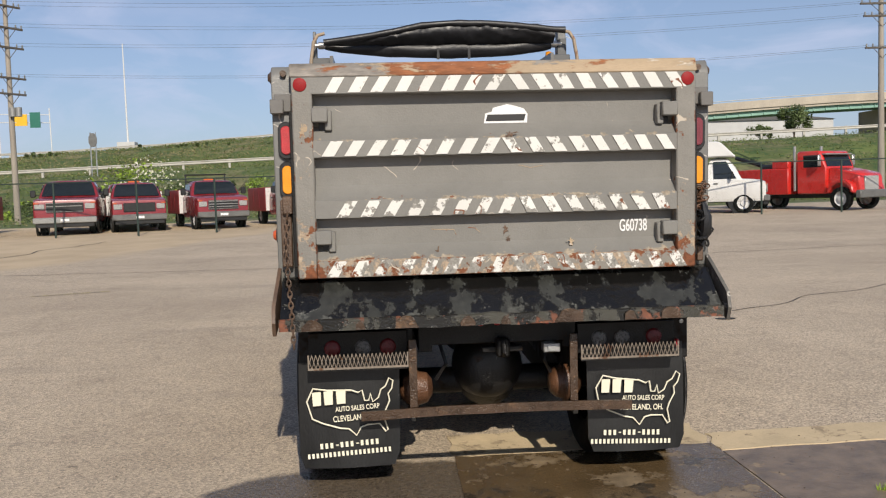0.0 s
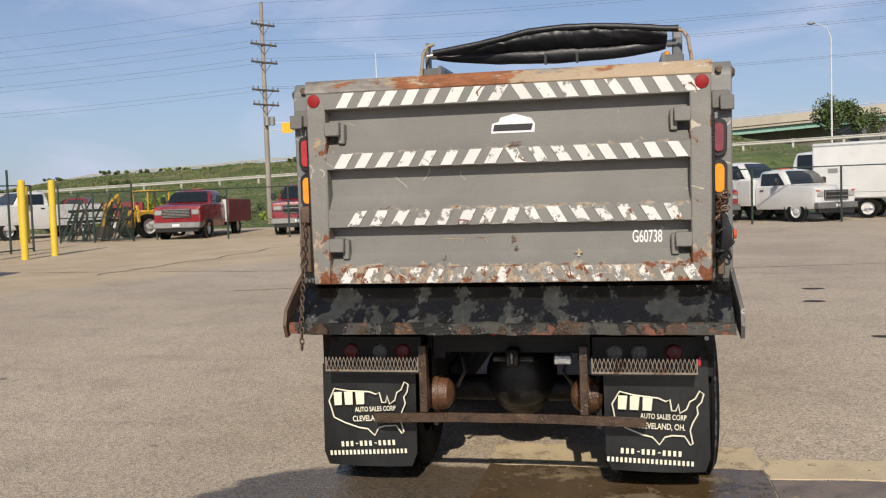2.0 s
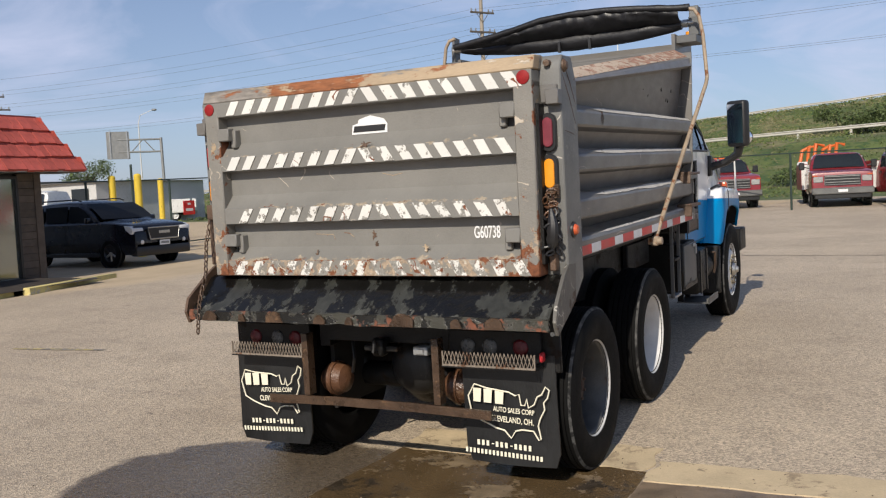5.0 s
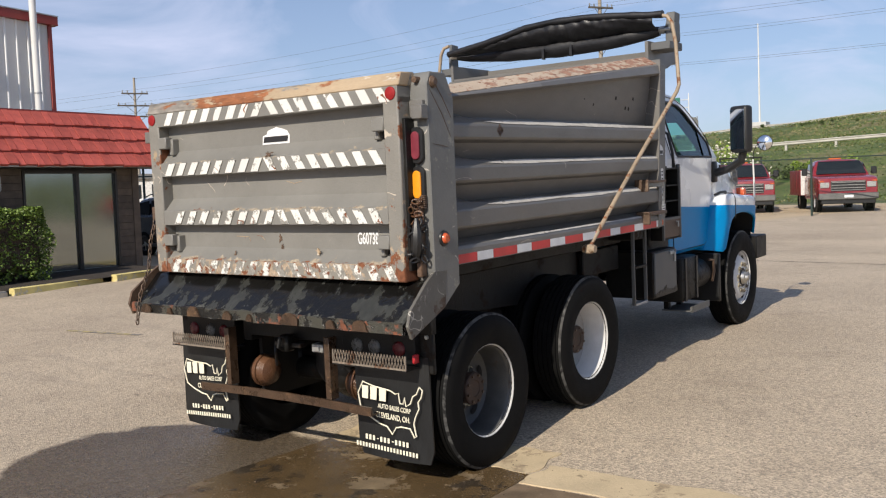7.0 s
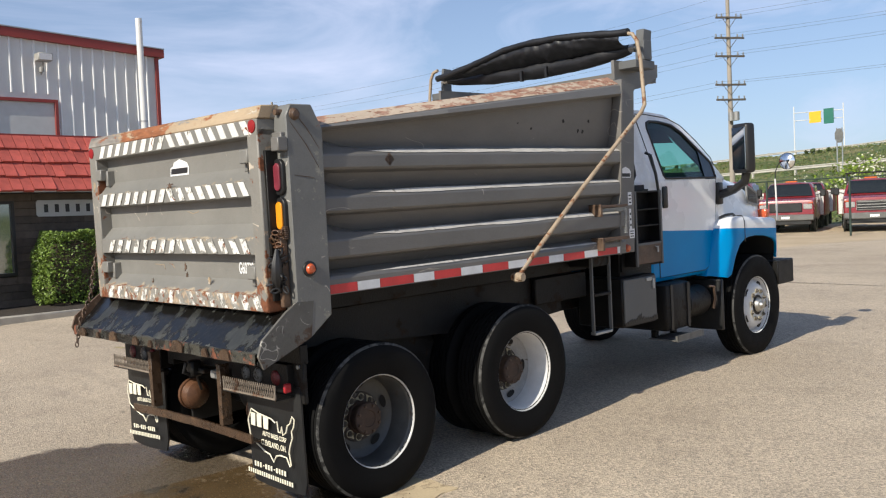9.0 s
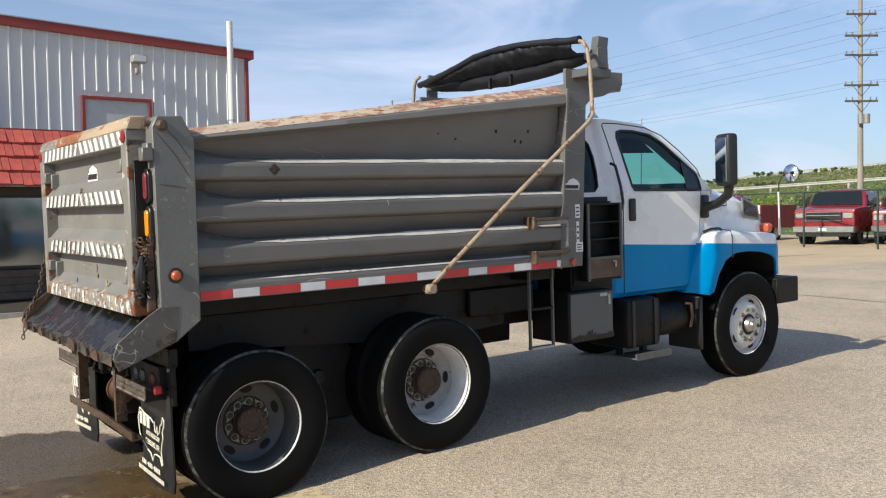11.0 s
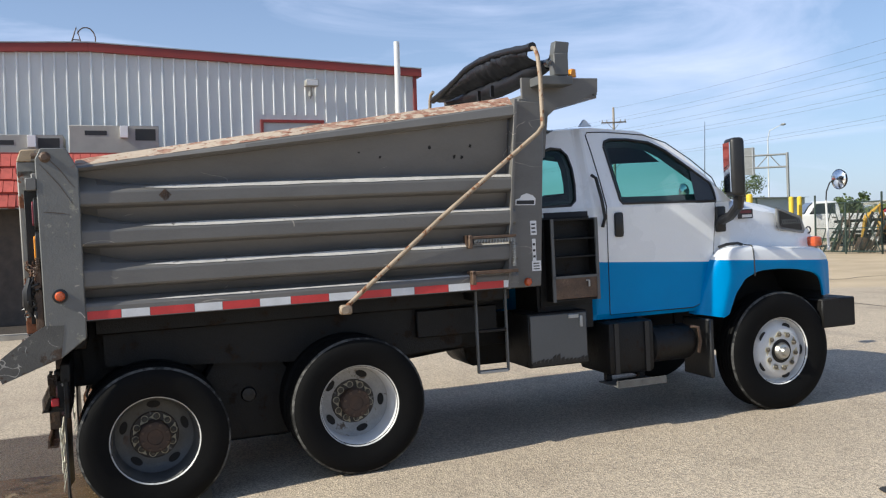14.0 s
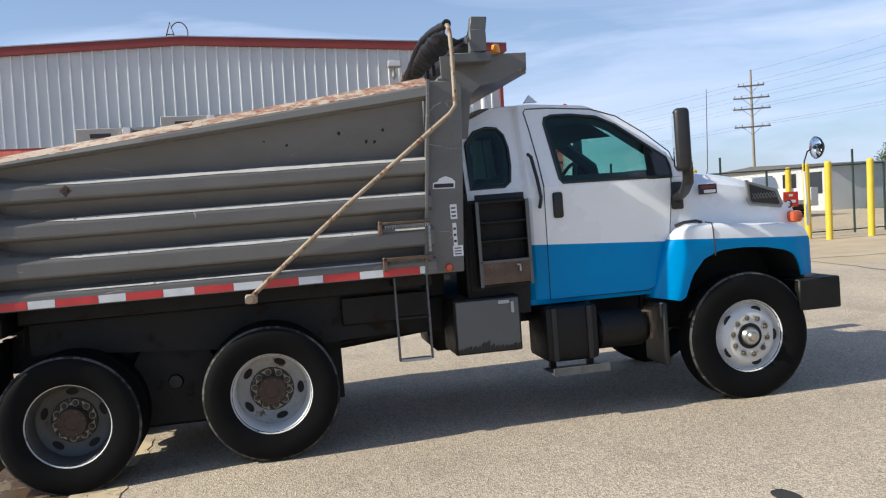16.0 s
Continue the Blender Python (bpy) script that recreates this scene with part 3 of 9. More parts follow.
# near-black fill: puts the darkness of holes and wheel wells into colour
M["dark_fill"] = material("near_black_fill", (0.012, 0.011, 0.010), 0.8, var=0.3, bump=0.05)
M["scuffed_grey"] = weathered("scuffed_grey_paint", (0.145, 0.145, 0.138), 0.45, (
    ((0.24, 0.235, 0.20), 10.0, 0.60, 0.6, (("z", 1.05, 1.35, 0.05),)), ((0.17, 0.07, 0.04), 9.0, 0.66, 0.85, (("z", 0.95, 1.30, 0.06), ("z", 2.42, 2.3, 0.05)))), ((0.45, 0.41, 0.36), 5.0, 0.005, 0.56), var=0.16, bump=0.05)
M["wing_dirty"] = weathered("scraped_wing_plate", (0.095, 0.090, 0.080), 0.5, (
    ((0.19, 0.18, 0.155), 14.0, 0.60, 0.6, (("y", -1.62, -1.40, 0.05),)), ((0.07, 0.045, 0.03), 7.0, 0.56, 0.7, (("z", 0.95, 1.2, 0.06),)), ((0.26, 0.25, 0.23), 38.0, 0.66, 0.6, ())), ((0.36, 0.34, 0.30), 7.0, 0.006, 0.53), var=0.25, bump=0.07)
M["dull_reflector"] = material("dull_red_reflector", (0.26, 0.016, 0.018), 0.55, var=0.15, scale=30, bump=0.03, spec=0.2)
# darker lens copies: the apron's shade over the lamp boxes, put into colour
M["dim_clear"] = material("shaded_clear_lens", (0.10, 0.10, 0.098), 0.3, var=0.3, scale=60, bump=0.1, fine=160)
M["dim_red"] = material("shaded_red_lens", (0.115, 0.008, 0.012), 0.35, var=0.3, scale=60, bump=0.1, fine=160)
M["guard"] = material("dull_rusty_mesh", (0.21, 0.175, 0.14), 0.6, var=0.25, scale=14, bump=0.05, worn=(0.11, 0.055, 0.03), worn_at=0.55, worn_scale=12.0)
M["headlamp"] = material("clear_headlamp", (0.34, 0.34, 0.33), 0.2, var=0.3, scale=30, bump=0.05, coat=0.5)
M["dark_steel"] = material("dull_dark_steel", (0.13, 0.13, 0.125), 0.5, var=0.2, scale=6, bump=0.03)
M["flange"] = material("oily_flange", (0.050, 0.042, 0.036), 0.6, var=0.4, scale=20, bump=0.08, worn=(0.22, 0.21, 0.20), worn_at=0.60, worn_scale=14.0)
M["nut"] = material("dark_wheel_nut", (0.10, 0.085, 0.065), 0.5, var=0.3, scale=30, bump=0.02)
M["subframe"] = weathered("dirty_subframe", (0.012, 0.0115, 0.011), 0.45, (((0.040, 0.024, 0.015), 6.0, 0.60, 0.7, ()), ((0.075, 0.070, 0.062), 14.0, 0.70, 0.7, ())), ((0.16, 0.15, 0.14), 5.0, 0.003, 0.60), var=0.4, bump=0.06)
M["crossarm"] = material("dark_crossarm_wood", (0.095, 0.082, 0.070), 0.9, var=0.25, scale=5, bump=0.08)


# ---- ground: one sheet, the lot rising gently, then the road embankment, on to the horizon ----
def lot(x, y):
    z = 0.42 * (1 - math.exp(-(y - 4.6) / 10)) if y > 4.6 else -0.05 * (1 - math.exp((y - 4.6) * 0.8))
    z += 0.013 * max(0.0, min(18.0, y - 22))
    z -= 0.055 * math.exp(-((x - 0.65) / 2.6) ** 2 - ((y - 5.75) / 0.8) ** 2)
    return z - 0.012 * math.tanh((x - 0.65) / 3)


def crest(x):
    return float(np.interp(x, [-220, -110, -76, -44, -27, -15, 0, 8, 24, 60, 140], [1.0, 2.2, 6.6, 7.75, 8.4, 9.2, 10.1, 9.9, 6.0, 6.2, 6.4]))


def land(x, y):
    z = lot(x, y)
    if y > 44:
        low = (4.55 + 0.025 * max(-90, min(70, x))) * smoothstep((x + 115) / 62)
        z += smoothstep((y - 51) / 24) * max(0.0, low - z)
        z += smoothstep((y - 85) / 32) * max(0.0, crest(x) - z)
        z += 0.22 * noise.noise((x * 0.11, y * 0.11, 0)) * smoothstep((y - 52) / 6) * (1 - smoothstep((y - 71) / 4) * (1 - smoothstep((y - 86) / 4)))
    return z


def asphalt_material():
    m = bpy.data.materials.new("aged_asphalt")
    m.use_nodes = True
    n, l = m.node_tree.nodes, m.node_tree.links
    p = n["Principled BSDF"]
    tc = n.new("ShaderNodeTexCoord")

    def tex(scale, detail=4.0, rough=0.55, stretch=(1, 1, 1)):
        mp = n.new("ShaderNodeMapping")
        mp.inputs["Scale"].default_value = stretch
        l.new(tc.outputs["Object"], mp.inputs[0])
        t = n.new("ShaderNodeTexNoise")
        t.inputs["Scale"].default_value, t.inputs["Detail"].default_value, t.inputs["Roughness"].default_value = scale, detail, rough
        l.new(mp.outputs[0], t.inputs[0])
        return t.outputs["Fac"]

    def ranged(src, lo, hi, a=0.0, b=1.0):
        r = n.new("ShaderNodeMapRange")
        for i, v in enumerate((lo, hi, a, b)):
            r.inputs[i + 1].default_value = v
        l.new(src, r.inputs[0])
        return r.outputs[0]

    def mixed(fac, a, b, kind="MIX"):
        x = n.new("ShaderNodeMix")
        x.data_type, x.blend_type = "RGBA", kind
        if isinstance(fac, float):
            x.inputs["Factor"].default_value = fac
        else:
            l.new(fac, x.inputs["Factor"])
        for key, v in (("A", a), ("B", b)):
            if isinstance(v, tuple):
                x.inputs[key].default_value = (*v, 1)
            else:
                l.new(v, x.inputs[key])
        return x.outputs["Result"]

    def calc(op, a, b=None):
        x = n.new("ShaderNodeMath")
        x.operation = op
        for i, v in enumerate((a, b)):
            if isinstance(v, (int, float)):
                x.inputs[i].default_value = v
            elif v is not None:
                l.new(v, x.inputs[i])
        return x.outputs[0]

    # aggregate, binder, drifts of dust, oil stains, worn wheel tracks
    col = mixed(ranged(tex(0.35, 5), 0.32, 0.68), (0.368, 0.307, 0.233), (0.468, 0.396, 0.303))
    col = mixed(ranged(tex(1.9, 5), 0.52, 0.72, 0.0, 0.55), col, (0.298, 0.247, 0.187))
    col = mixed(ranged(tex(0.16, 3, 0.5, (1, 2.6, 1)), 0.5, 0.72, 0.0, 0.6), col, (0.512, 0.432, 0.327))
    stones = n.new("ShaderNodeTexVoronoi")
    stones.inputs["Scale"].default_value = 85
    l.new(tc.outputs["Object"], stones.inputs["Vector"])
    hue = n.new("ShaderNodeSeparateColor")
    l.new(stones.outputs["Color"], hue.inputs[0])
    col = mixed(1.0, col, mixed(ranged(hue.outputs[0], 0.0, 1.0), (0.62, 0.62, 0.63), (1.42, 1.38, 1.32)), "MULTIPLY")
    col = mixed(ranged(tex(3.3, 6, 0.7), 0.66, 0.74, 0.0, 0.65), col, (0.12, 0.10, 0.085))
    col = mixed(ranged(tex(14, 3, 0.6), 0.66, 0.72, 0.0, 0.6), col, (0.14, 0.115, 0.09))
    col = mixed(ranged(tex(0.7, 6, 0.65, (0.5, 3, 1)), 0.57, 0.70, 0.0, 0.35), col, (0.25, 0.21, 0.17))
    sep = n.new("ShaderNodeSeparateXYZ")
    l.new(tc.outputs["Object"], sep.inputs[0])
    # sandy concrete apron before the gates
    wob = calc("MULTIPLY", calc("SUBTRACT", tex(0.5, 4), 0.5), 2.2)
    sand = ranged(calc("ADD", calc("ADD", calc("MULTIPLY", sep.outputs[0], -1.0), calc("MULTIPLY", sep.outputs[1], 0.35)), wob), 14.6, 15.4)
    col = mixed(sand, col, mixed(ranged(tex(0.8, 5), 0.35, 0.65), (0.440, 0.345, 0.225), (0.525, 0.417, 0.277)))
    # the wet patch that runs off the truck
    dx, dy = calc("DIVIDE", calc("SUBTRACT", sep.outputs[0], 0.02), 1.28), calc("DIVIDE", calc("SUBTRACT", sep.outputs[1], 4.72), 1.06)
    dist = calc("SQRT", calc("ADD", calc("MULTIPLY", dx, dx), calc("MULTIPLY", dy, dy)))
    wet = ranged(calc("ADD", dist, calc("MULTIPLY", calc("SUBTRACT", tex(2.2, 6, 0.6), 0.5), 0.30)), 1.03, 0.97)
    rough = ranged(tex(6, 3), 0.3, 0.7, 0.78, 0.95)
    col = mixed(calc("MULTIPLY", wet, 0.94), col, mixed(1.0, col, (0.23, 0.215, 0.20), "MULTIPLY"))
    rm = n.new("ShaderNodeMix")
    l.new(wet, rm.inputs["Factor"])
    l.new(rough, rm.inputs["A"])
    l.new(ranged(tex(40, 3), 0.40, 0.60, 0.08, 0.55), rm.inputs["B"])
    l.new(col, p.inputs["Base Color"])
    l.new(rm.outputs["Result"], p.inputs["Roughness"])
    b = n.new("ShaderNodeBump")
    b.inputs["Strength"].default_value, b.inputs["Distance"].default_value = 0.8, 0.006
    l.new(stones.outputs["Distance"], b.inputs["Height"])
    l.new(b.outputs[0], p.inputs["Normal"])
    return m


def grass_material():
    m = material("rough_grass", (0.095, 0.125, 0.032), 0.9, var=0.30, scale=0.25, bump=0.3, fine=3.0, worn=(0.19, 0.17, 0.08), worn_at=0.50, worn_scale=0.22, band=0.12,
                 specks=(0.045, 0.085, 0.018), specks_at=0.55, specks_scale=1.4)
    return m


M["asphalt"] = asphalt_material()
M["grass"] = grass_material()
M["road"] = material("ramp_concrete", (0.36, 0.34, 0.30), 0.9, var=0.12, scale=0.3, bump=0.03, fine=10)

M["padwet"] = weathered("wet_concrete_pad", (0.105, 0.070, 0.034), 0.20, (
    ((0.24, 0.18, 0.11), 2.2, 0.56, 0.5, (("y", 5.8, 5.0, 0.05),)), ((0.055, 0.042, 0.028), 3.0, 0.58, 0.12, ()), ((0.42, 0.36, 0.26), 60.0, 0.63, 0.6, ()), ((0.03, 0.024, 0.018), 75.0, 0.62, 0.3, ())), None, var=0.35, bump=0.16, fine=70.0)
M["padmix"] = weathered("half_dry_concrete_pad", (0.35, 0.27, 0.18), 0.8, (
    ((0.19, 0.14, 0.092), 1.5, 0.50, 0.4, (("x", 2.2, 3.4, 0.09), ("y", 4.6, 5.5, 0.03))), ((0.11, 0.09, 0.075), 3.2, 0.60, 0.45, ()), ((0.55, 0.47, 0.34), 55.0, 0.69, 0.8, ()), ((0.06, 0.05, 0.04), 30.0, 0.72, 0.8, ())), None, var=0.25, bump=0.10, fine=70.0)
M["padstone"] = weathered("old_concrete_pad", (0.50, 0.40, 0.255), 0.85, (
    ((0.36, 0.28, 0.18), 5.0, 0.57, 0.8, ()), ((0.20, 0.155, 0.10), 22.0, 0.68, 0.85, ())), None, var=0.18, bump=0.10, fine=70.0)
gx = sorted({round(v, 2) for v in [*np.arange(-30, 40.1, 1.0), *np.arange(-4, 6.1, 0.25), *np.arange(-130, 131, 4.0), -2500, -1200, -600, -300, -200, 200, 300, 600, 1200, 2500]})
gy = sorted({round(v, 2) for v in [*np.arange(-10, 48.1, 1.0), *np.arange(2, 9.1, 0.25), *np.arange(48, 131, 1.5), *np.arange(-60, -9, 10.0), -2500, -1000, -300, -120, 150, 200, 400, 900, 2500]})
bm = bmesh.new()
grid = [[bm.verts.new((x, y, land(x, y))) for x in gx] for y in gy]
for j in range(len(gy) - 1):
    for i in range(len(gx) - 1):
        f = bm.faces.new((grid[j][i], grid[j][i + 1], grid[j + 1][i + 1], grid[j + 1][i]))
        cy, cx = (gy[j] + gy[j + 1]) / 2, (gx[i] + gx[i + 1]) / 2
        f.material_index = 0 if cy < 44.5 else (2 if 77 < cy < 84 and cx > -90 else 1)
        f.smooth = True
me = bpy.data.meshes.new("ground")
bm.to_mesh(me)
bm.free()
for k in ("asphalt", "grass", "road"):
    me.materials.append(M[k])
solid("ground", me, None, "aged tan-grey asphalt lot with a grassy road embankment", "ground", kind="structure")


# concrete slabs let into the asphalt behind the truck
def slab(x0, x1, y0, y1, material_, jag):
    s = Shape()
    rows = []
    ny, nx = 14, 14
    for j in range(ny + 1):
        y = y0 + (y1 - y0) * j / ny
        row = []
        for i in range(nx + 1):
            x = x0 + (x1 - x0) * i / nx
            ox = jag * noise.noise((x * 6, y * 6, 1)) if i in (0, nx) else 0
            oy = jag * noise.noise((x * 6, y * 6, 5)) if j in (0, ny) else 0
            row.append((x + ox, y + oy, lot(x, y) + 0.008))
        rows.append(row)
    s.sheet(rows)
    ext = bmesh.ops.extrude_face_region(s.bm, geom=list(s.bm.faces))["geom"]
    for v in ext:
        if isinstance(v, bmesh.types.BMVert):
            v.co.z -= 0.05
    return s


pad = thing("concrete_pad", "old tan concrete slabs let into the asphalt, wet with dripping water", "concrete pad", kind="structure")
part("slab", slab(0.40, 2.14, 5.80, 6.20, None, 0.05), M["padstone"], pad, "dry tan concrete edge")
part("slab", slab(0.42, 2.16, 1.2, 5.79, None, 0.03), M["padwet"], pad, "dark wet brown concrete")
part("slab", slab(2.17, 4.6, 5.62, 5.98, None, 0.06), M["padstone"], pad, "dry tan concrete edge")
part("slab", slab(2.17, 4.6, 1.2, 5.60, None, 0.03), M["padmix"], pad, "half-dry brown concrete")
for k, (x, y, r) in enumerate(((3.35, 5.05, 0.05), (3.42, 5.09, 0.04), (2.75, 4.75, 0.025))):
    tuft_rnd = random.Random(60 + k)
    s = Shape()
    for q in range(40):
        bx, by, a, h_ = x + tuft_rnd.uniform(-r, r) * 1.6, y + tuft_rnd.uniform(-r, r) * 0.7, tuft_rnd.uniform(0, 6.28), tuft_rnd.uniform(0.02, 0.06)
        z_ = lot(bx, by) + 0.006
        s.poly([(bx - 0.002, by, z_), (bx + 0.002, by, z_), (bx + 0.3 * h_ * math.cos(a), by + 0.3 * h_ * math.sin(a), z_ + h_)])
    solid("weed_tuft", s, M["leafhedge"], "small green weeds growing in a slab joint", "weeds", kind="stuff", smooth=0)

# tar-filled joints and cracks across the lot
def crack(points, width, wander):
    s = Shape()
    rows = []
    pts = [Vector((*p, 0)) for p in points]
    for a, b in zip(pts, pts[1:]):
        k = max(2, int((b - a).length / 0.18))
        side = Vector((-(b - a).y, (b - a).x, 0)).normalized()
        for i in range(k):
            c = a.lerp(b, i / k)
            c += side * wander * noise.noise((c.x * 0.9, c.y * 0.9, 3))
            w = width * (0.6 + 0.8 * abs(noise.noise((c.x * 2.5, c.y * 2.5, 9))))
            rows.append([(c.x - side.x * w, c.y - side.y * w, lot(c.x, c.y) + 0.005), (c.x + side.x * w, c.y + side.y * w, lot(c.x, c.y) + 0.005)])
    return s.sheet(rows)


M["tar"] = material("tar_joint", (0.030, 0.028, 0.026), 0.85, var=0.3, scale=4, bump=0.1)
M["faded"] = material("faded_yellow_line", (0.44, 0.36, 0.16), 0.85, var=0.15, scale=4, bump=0.05, worn=(0.28, 0.255, 0.22), worn_at=0.47, worn_scale=7.0)
for pts, w, wa in ([[(-13, 19.3), (-5, 18.3), (3, 17.6), (12, 18.9), (30, 19.6)], 0.022, 0.15], [[(-10.4, 18.2), (-10.3, 20.5), (-9.8, 23.0), (-9.5, 25.7), (-8.6, 29.5)], 0.035, 0.5], [[(4.2, 10.6), (9.2, 13.5), (14, 14.2)], 0.012, 0.3]):
    solid("pavement_joint", crack(pts, w, wa), M["tar"], "thin dark joint line in the asphalt", "joint", kind="structure", smooth=0)
for x0, y0, x1, y1 in ((-5.6, 14.7, -4.3, 15.1), (-6.1, 7.6, -4.55, 7.8)):
    solid("painted_line", crack([(x0, y0), (x1, y1)], 0.05, 0.0), M["faded"], "faded yellow paint mark on the asphalt", "paint mark", kind="structure", smooth=0)
for x, y, r in ((4.01, 14.18, 0.17), (3.76, 12.79, 0.15), (3.95, 10.10, 0.12)):
    s = Shape()
    s.poly([(x + r * math.cos(a) * (1 + 0.25 * noise.noise((x, y, a))), y + 0.6 * r * math.sin(a), lot(x, y) + 0.006) for a in np.linspace(0, 6.28, 18)[:-1]])
    solid("oil_stain", s, M["tar"], "small dark oil stain on the asphalt", "stain", kind="structure", smooth=0)

# loose grit on the asphalt, thicker along the slab joints
grit_rnd = random.Random(77)
gv, gf = [], []
for k in range(900):
    if k < 420:
        x, y = grit_rnd.uniform(2.0, 9.5), grit_rnd.uniform(4.0, 14.0)
    elif k < 640:
        x, y = grit_rnd.uniform(0.3, 4.6), 5.7 + grit_rnd.gauss(0.0, 0.30)
    else:
        x, y = grit_rnd.uniform(-5.0, 2.5), grit_rnd.uniform(3.2, 6.0)
    r_ = grit_rnd.uniform(0.0025, 0.0075)
    z = lot(x, y) + (0.010 if 0.4 < x < 4.6 and y < 6.2 else 0.002)
    i = len(gv)
    gv += [(x + r_, y, z), (x, y + r_ * grit_rnd.uniform(0.6, 1.3), z), (x - r_ * grit_rnd.uniform(0.6, 1.3), y, z), (x, y - r_, z), (x + r_ * 0.2, y, z + r_ * 0.8)]
    gf += [(i, i + 1, i + 4), (i + 1, i + 2, i + 4), (i + 2, i + 3, i + 4), (i + 3, i, i + 4)]
gm = bpy.data.meshes.new("grit")
gm.from_pydata(gv, [], gf)
M["grit"] = material("mixed_grit", (0.16, 0.125, 0.09), 0.9, var=0.3, bump=0, island=0.75)
gm.materials.append(M["grit"])
solid("grit", gm, None, "small loose stones scattered over the asphalt", "grit", kind="stuff", smooth=0)


# ---- the dump truck: x across, y forward from the middle of the rear axles, z up from the tyres' foot ----
truck = thing("dump_truck", "dump truck with grey ribbed bed and white-over-blue cab, wet and rusty", "dump truck",
              Matrix.Translation((0.65, 6.54, 0.07)) @ pose(0, 0, 0, 1.35, 0.3, 0.45))
GATE = -1.45

# tailgate
gate_profile = [(GATE, 2.262), (-1.365, 2.252), (-1.365, 2.085), (-1.430, 2.012), (GATE, 2.003), (GATE, 1.912), (-1.365, 1.902), (-1.365, 1.752), (-1.430, 1.680), (GATE, 1.670),
                (GATE, 1.572), (-1.365, 1.562), (-1.365, 1.412), (-1.430, 1.342), (GATE, 1.333), (GATE, 1.237), (-1.33, 1.237), (-1.33, 2.262)]
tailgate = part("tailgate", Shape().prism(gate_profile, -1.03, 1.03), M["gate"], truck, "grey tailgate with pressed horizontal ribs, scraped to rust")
for sx in (-1, 1):
    a, b = sorted((sx * 1.028, sx * 1.14))
    part("stile", Shape().box(a, b, GATE - 0.004, -1.325, 1.235, 2.30, 0.008), M["gate_worn"], tailgate, "tan-grey stile with rust at its foot")
    for z in (2.135, 1.455):
        s = Shape().box(*sorted((sx * 0.945, sx * 1.035)), GATE - 0.012, -1.40, z - 0.03, z + 0.05, 0.006)
        s.box(*sorted((sx * 0.925, sx * 0.965)), -1.42, -1.35, z - 0.075, z + 0.04, 0.006)
        part("hinge_bracket", s, M["gate"], tailgate, "welded grey bracket")
        # black block paints in the dark depth of the bracket's slot
        part("bracket_slot", Shape().box(*sorted((sx * 0.93, sx * 1.0)), -1.385, -1.366, z - 0.09, z - 0.02), M["black"], tailgate)
part("top_band", Shape().box(-1.14, 1.14, GATE - 0.003, -1.33, 2.258, 2.352, 0.004), M["gate"], tailgate)
part("top_cap", Shape().prism([(GATE - 0.004, 2.353), (GATE + 0.025, 2.43), (-1.30, 2.435), (-1.30, 2.353)], -1.15, 1.15, bevel=0.006), M["cap"], tailgate, "rusty tan top edge")
part("bottom_band", Shape().box(-1.03, 1.03, GATE - 0.005, GATE + 0.003, 1.238, 1.335, 0.002), M["gate_foot"], tailgate, "rust-stained bottom band")
# slanted white stripes, worn, leaning inwards to the middle
for zb, zt, x0, gap in ((2.266, 2.350, -0.96, 0.128), (1.916, 2.000, -0.985, 0.126), (1.576, 1.666, -0.91, 0.128), (1.242, 1.330, -0.98, 0.13)):
    for k in range(16):
        x = x0 + gap * k
        if x > 0.98:
            continue
        d = 0.052 if x < 0.02 else -0.052
        w = 0.066 + 0.012 * noise.noise((k, zb * 9, 0))
        j = 0.012 * noise.noise((k * 3.1, zb, 7))
        y = GATE - 0.0065
        xs = [x, x + w, x + w + d, x + d] if d > 0 else [x - d, x + w - d, x + w, x]
        s = Shape().prism([(xs[0] + j, zb), (xs[1] + j, zb), (xs[2], zt), (xs[3], zt)], y, y + 0.003, axis="y")
        part("warning_stripe", s, M["stripe"], tailgate, smooth=0)
for sx in (-1, 1):
    part("reflector", Shape().lathe([(0.001, -0.008), (0.032, -0.0075), (0.037, -0.005), (0.038, 0.0)], 24, (sx * 1.092, GATE - 0.004, 2.312), "y"), M["dull_reflector"], tailgate, "round red reflector")
# rust and bare-primer patches, each with its own ragged outline, where the gate is scraped
def patch(x, z, w, h, y, mat_, seed):
    rr = random.Random(seed)
    n_ = rr.randrange(17, 25)
    pts = []
    for k_ in range(n_):
        a = 2 * math.pi * k_ / n_
        q = rr.choice((0.25, 0.45, 0.7, 1.0)) * rr.uniform(0.8, 1.1)
        pts.append((x + w * q * math.cos(a), z + h * q * math.sin(a)))
    return Shape().prism(pts, y - 0.0009 - 0.0004 * (seed % 5), y + 0.004, axis="y")


rr = random.Random(12)
PATCHES = [(-1.085, 2.06, 0.03, 0.08, GATE - 0.0045), (0.07, 2.02, 0.05, 0.02, GATE - 0.003)]
for x, z in ((0.05, 1.475), (0.42, 1.40), (0.06, 1.42), (-0.35, 1.36)):
    PATCHES.append((x, z, rr.uniform(0.018, 0.03), rr.uniform(0.02, 0.04), -1.367 if z > 1.41 else -1.41))
for k, (x, z, w, h, y) in enumerate(PATCHES):
    part("rust_patch", patch(x, z, w, h, y, None, k), M["rust"] if k % 3 else M["cap"], tailgate, smooth=0)
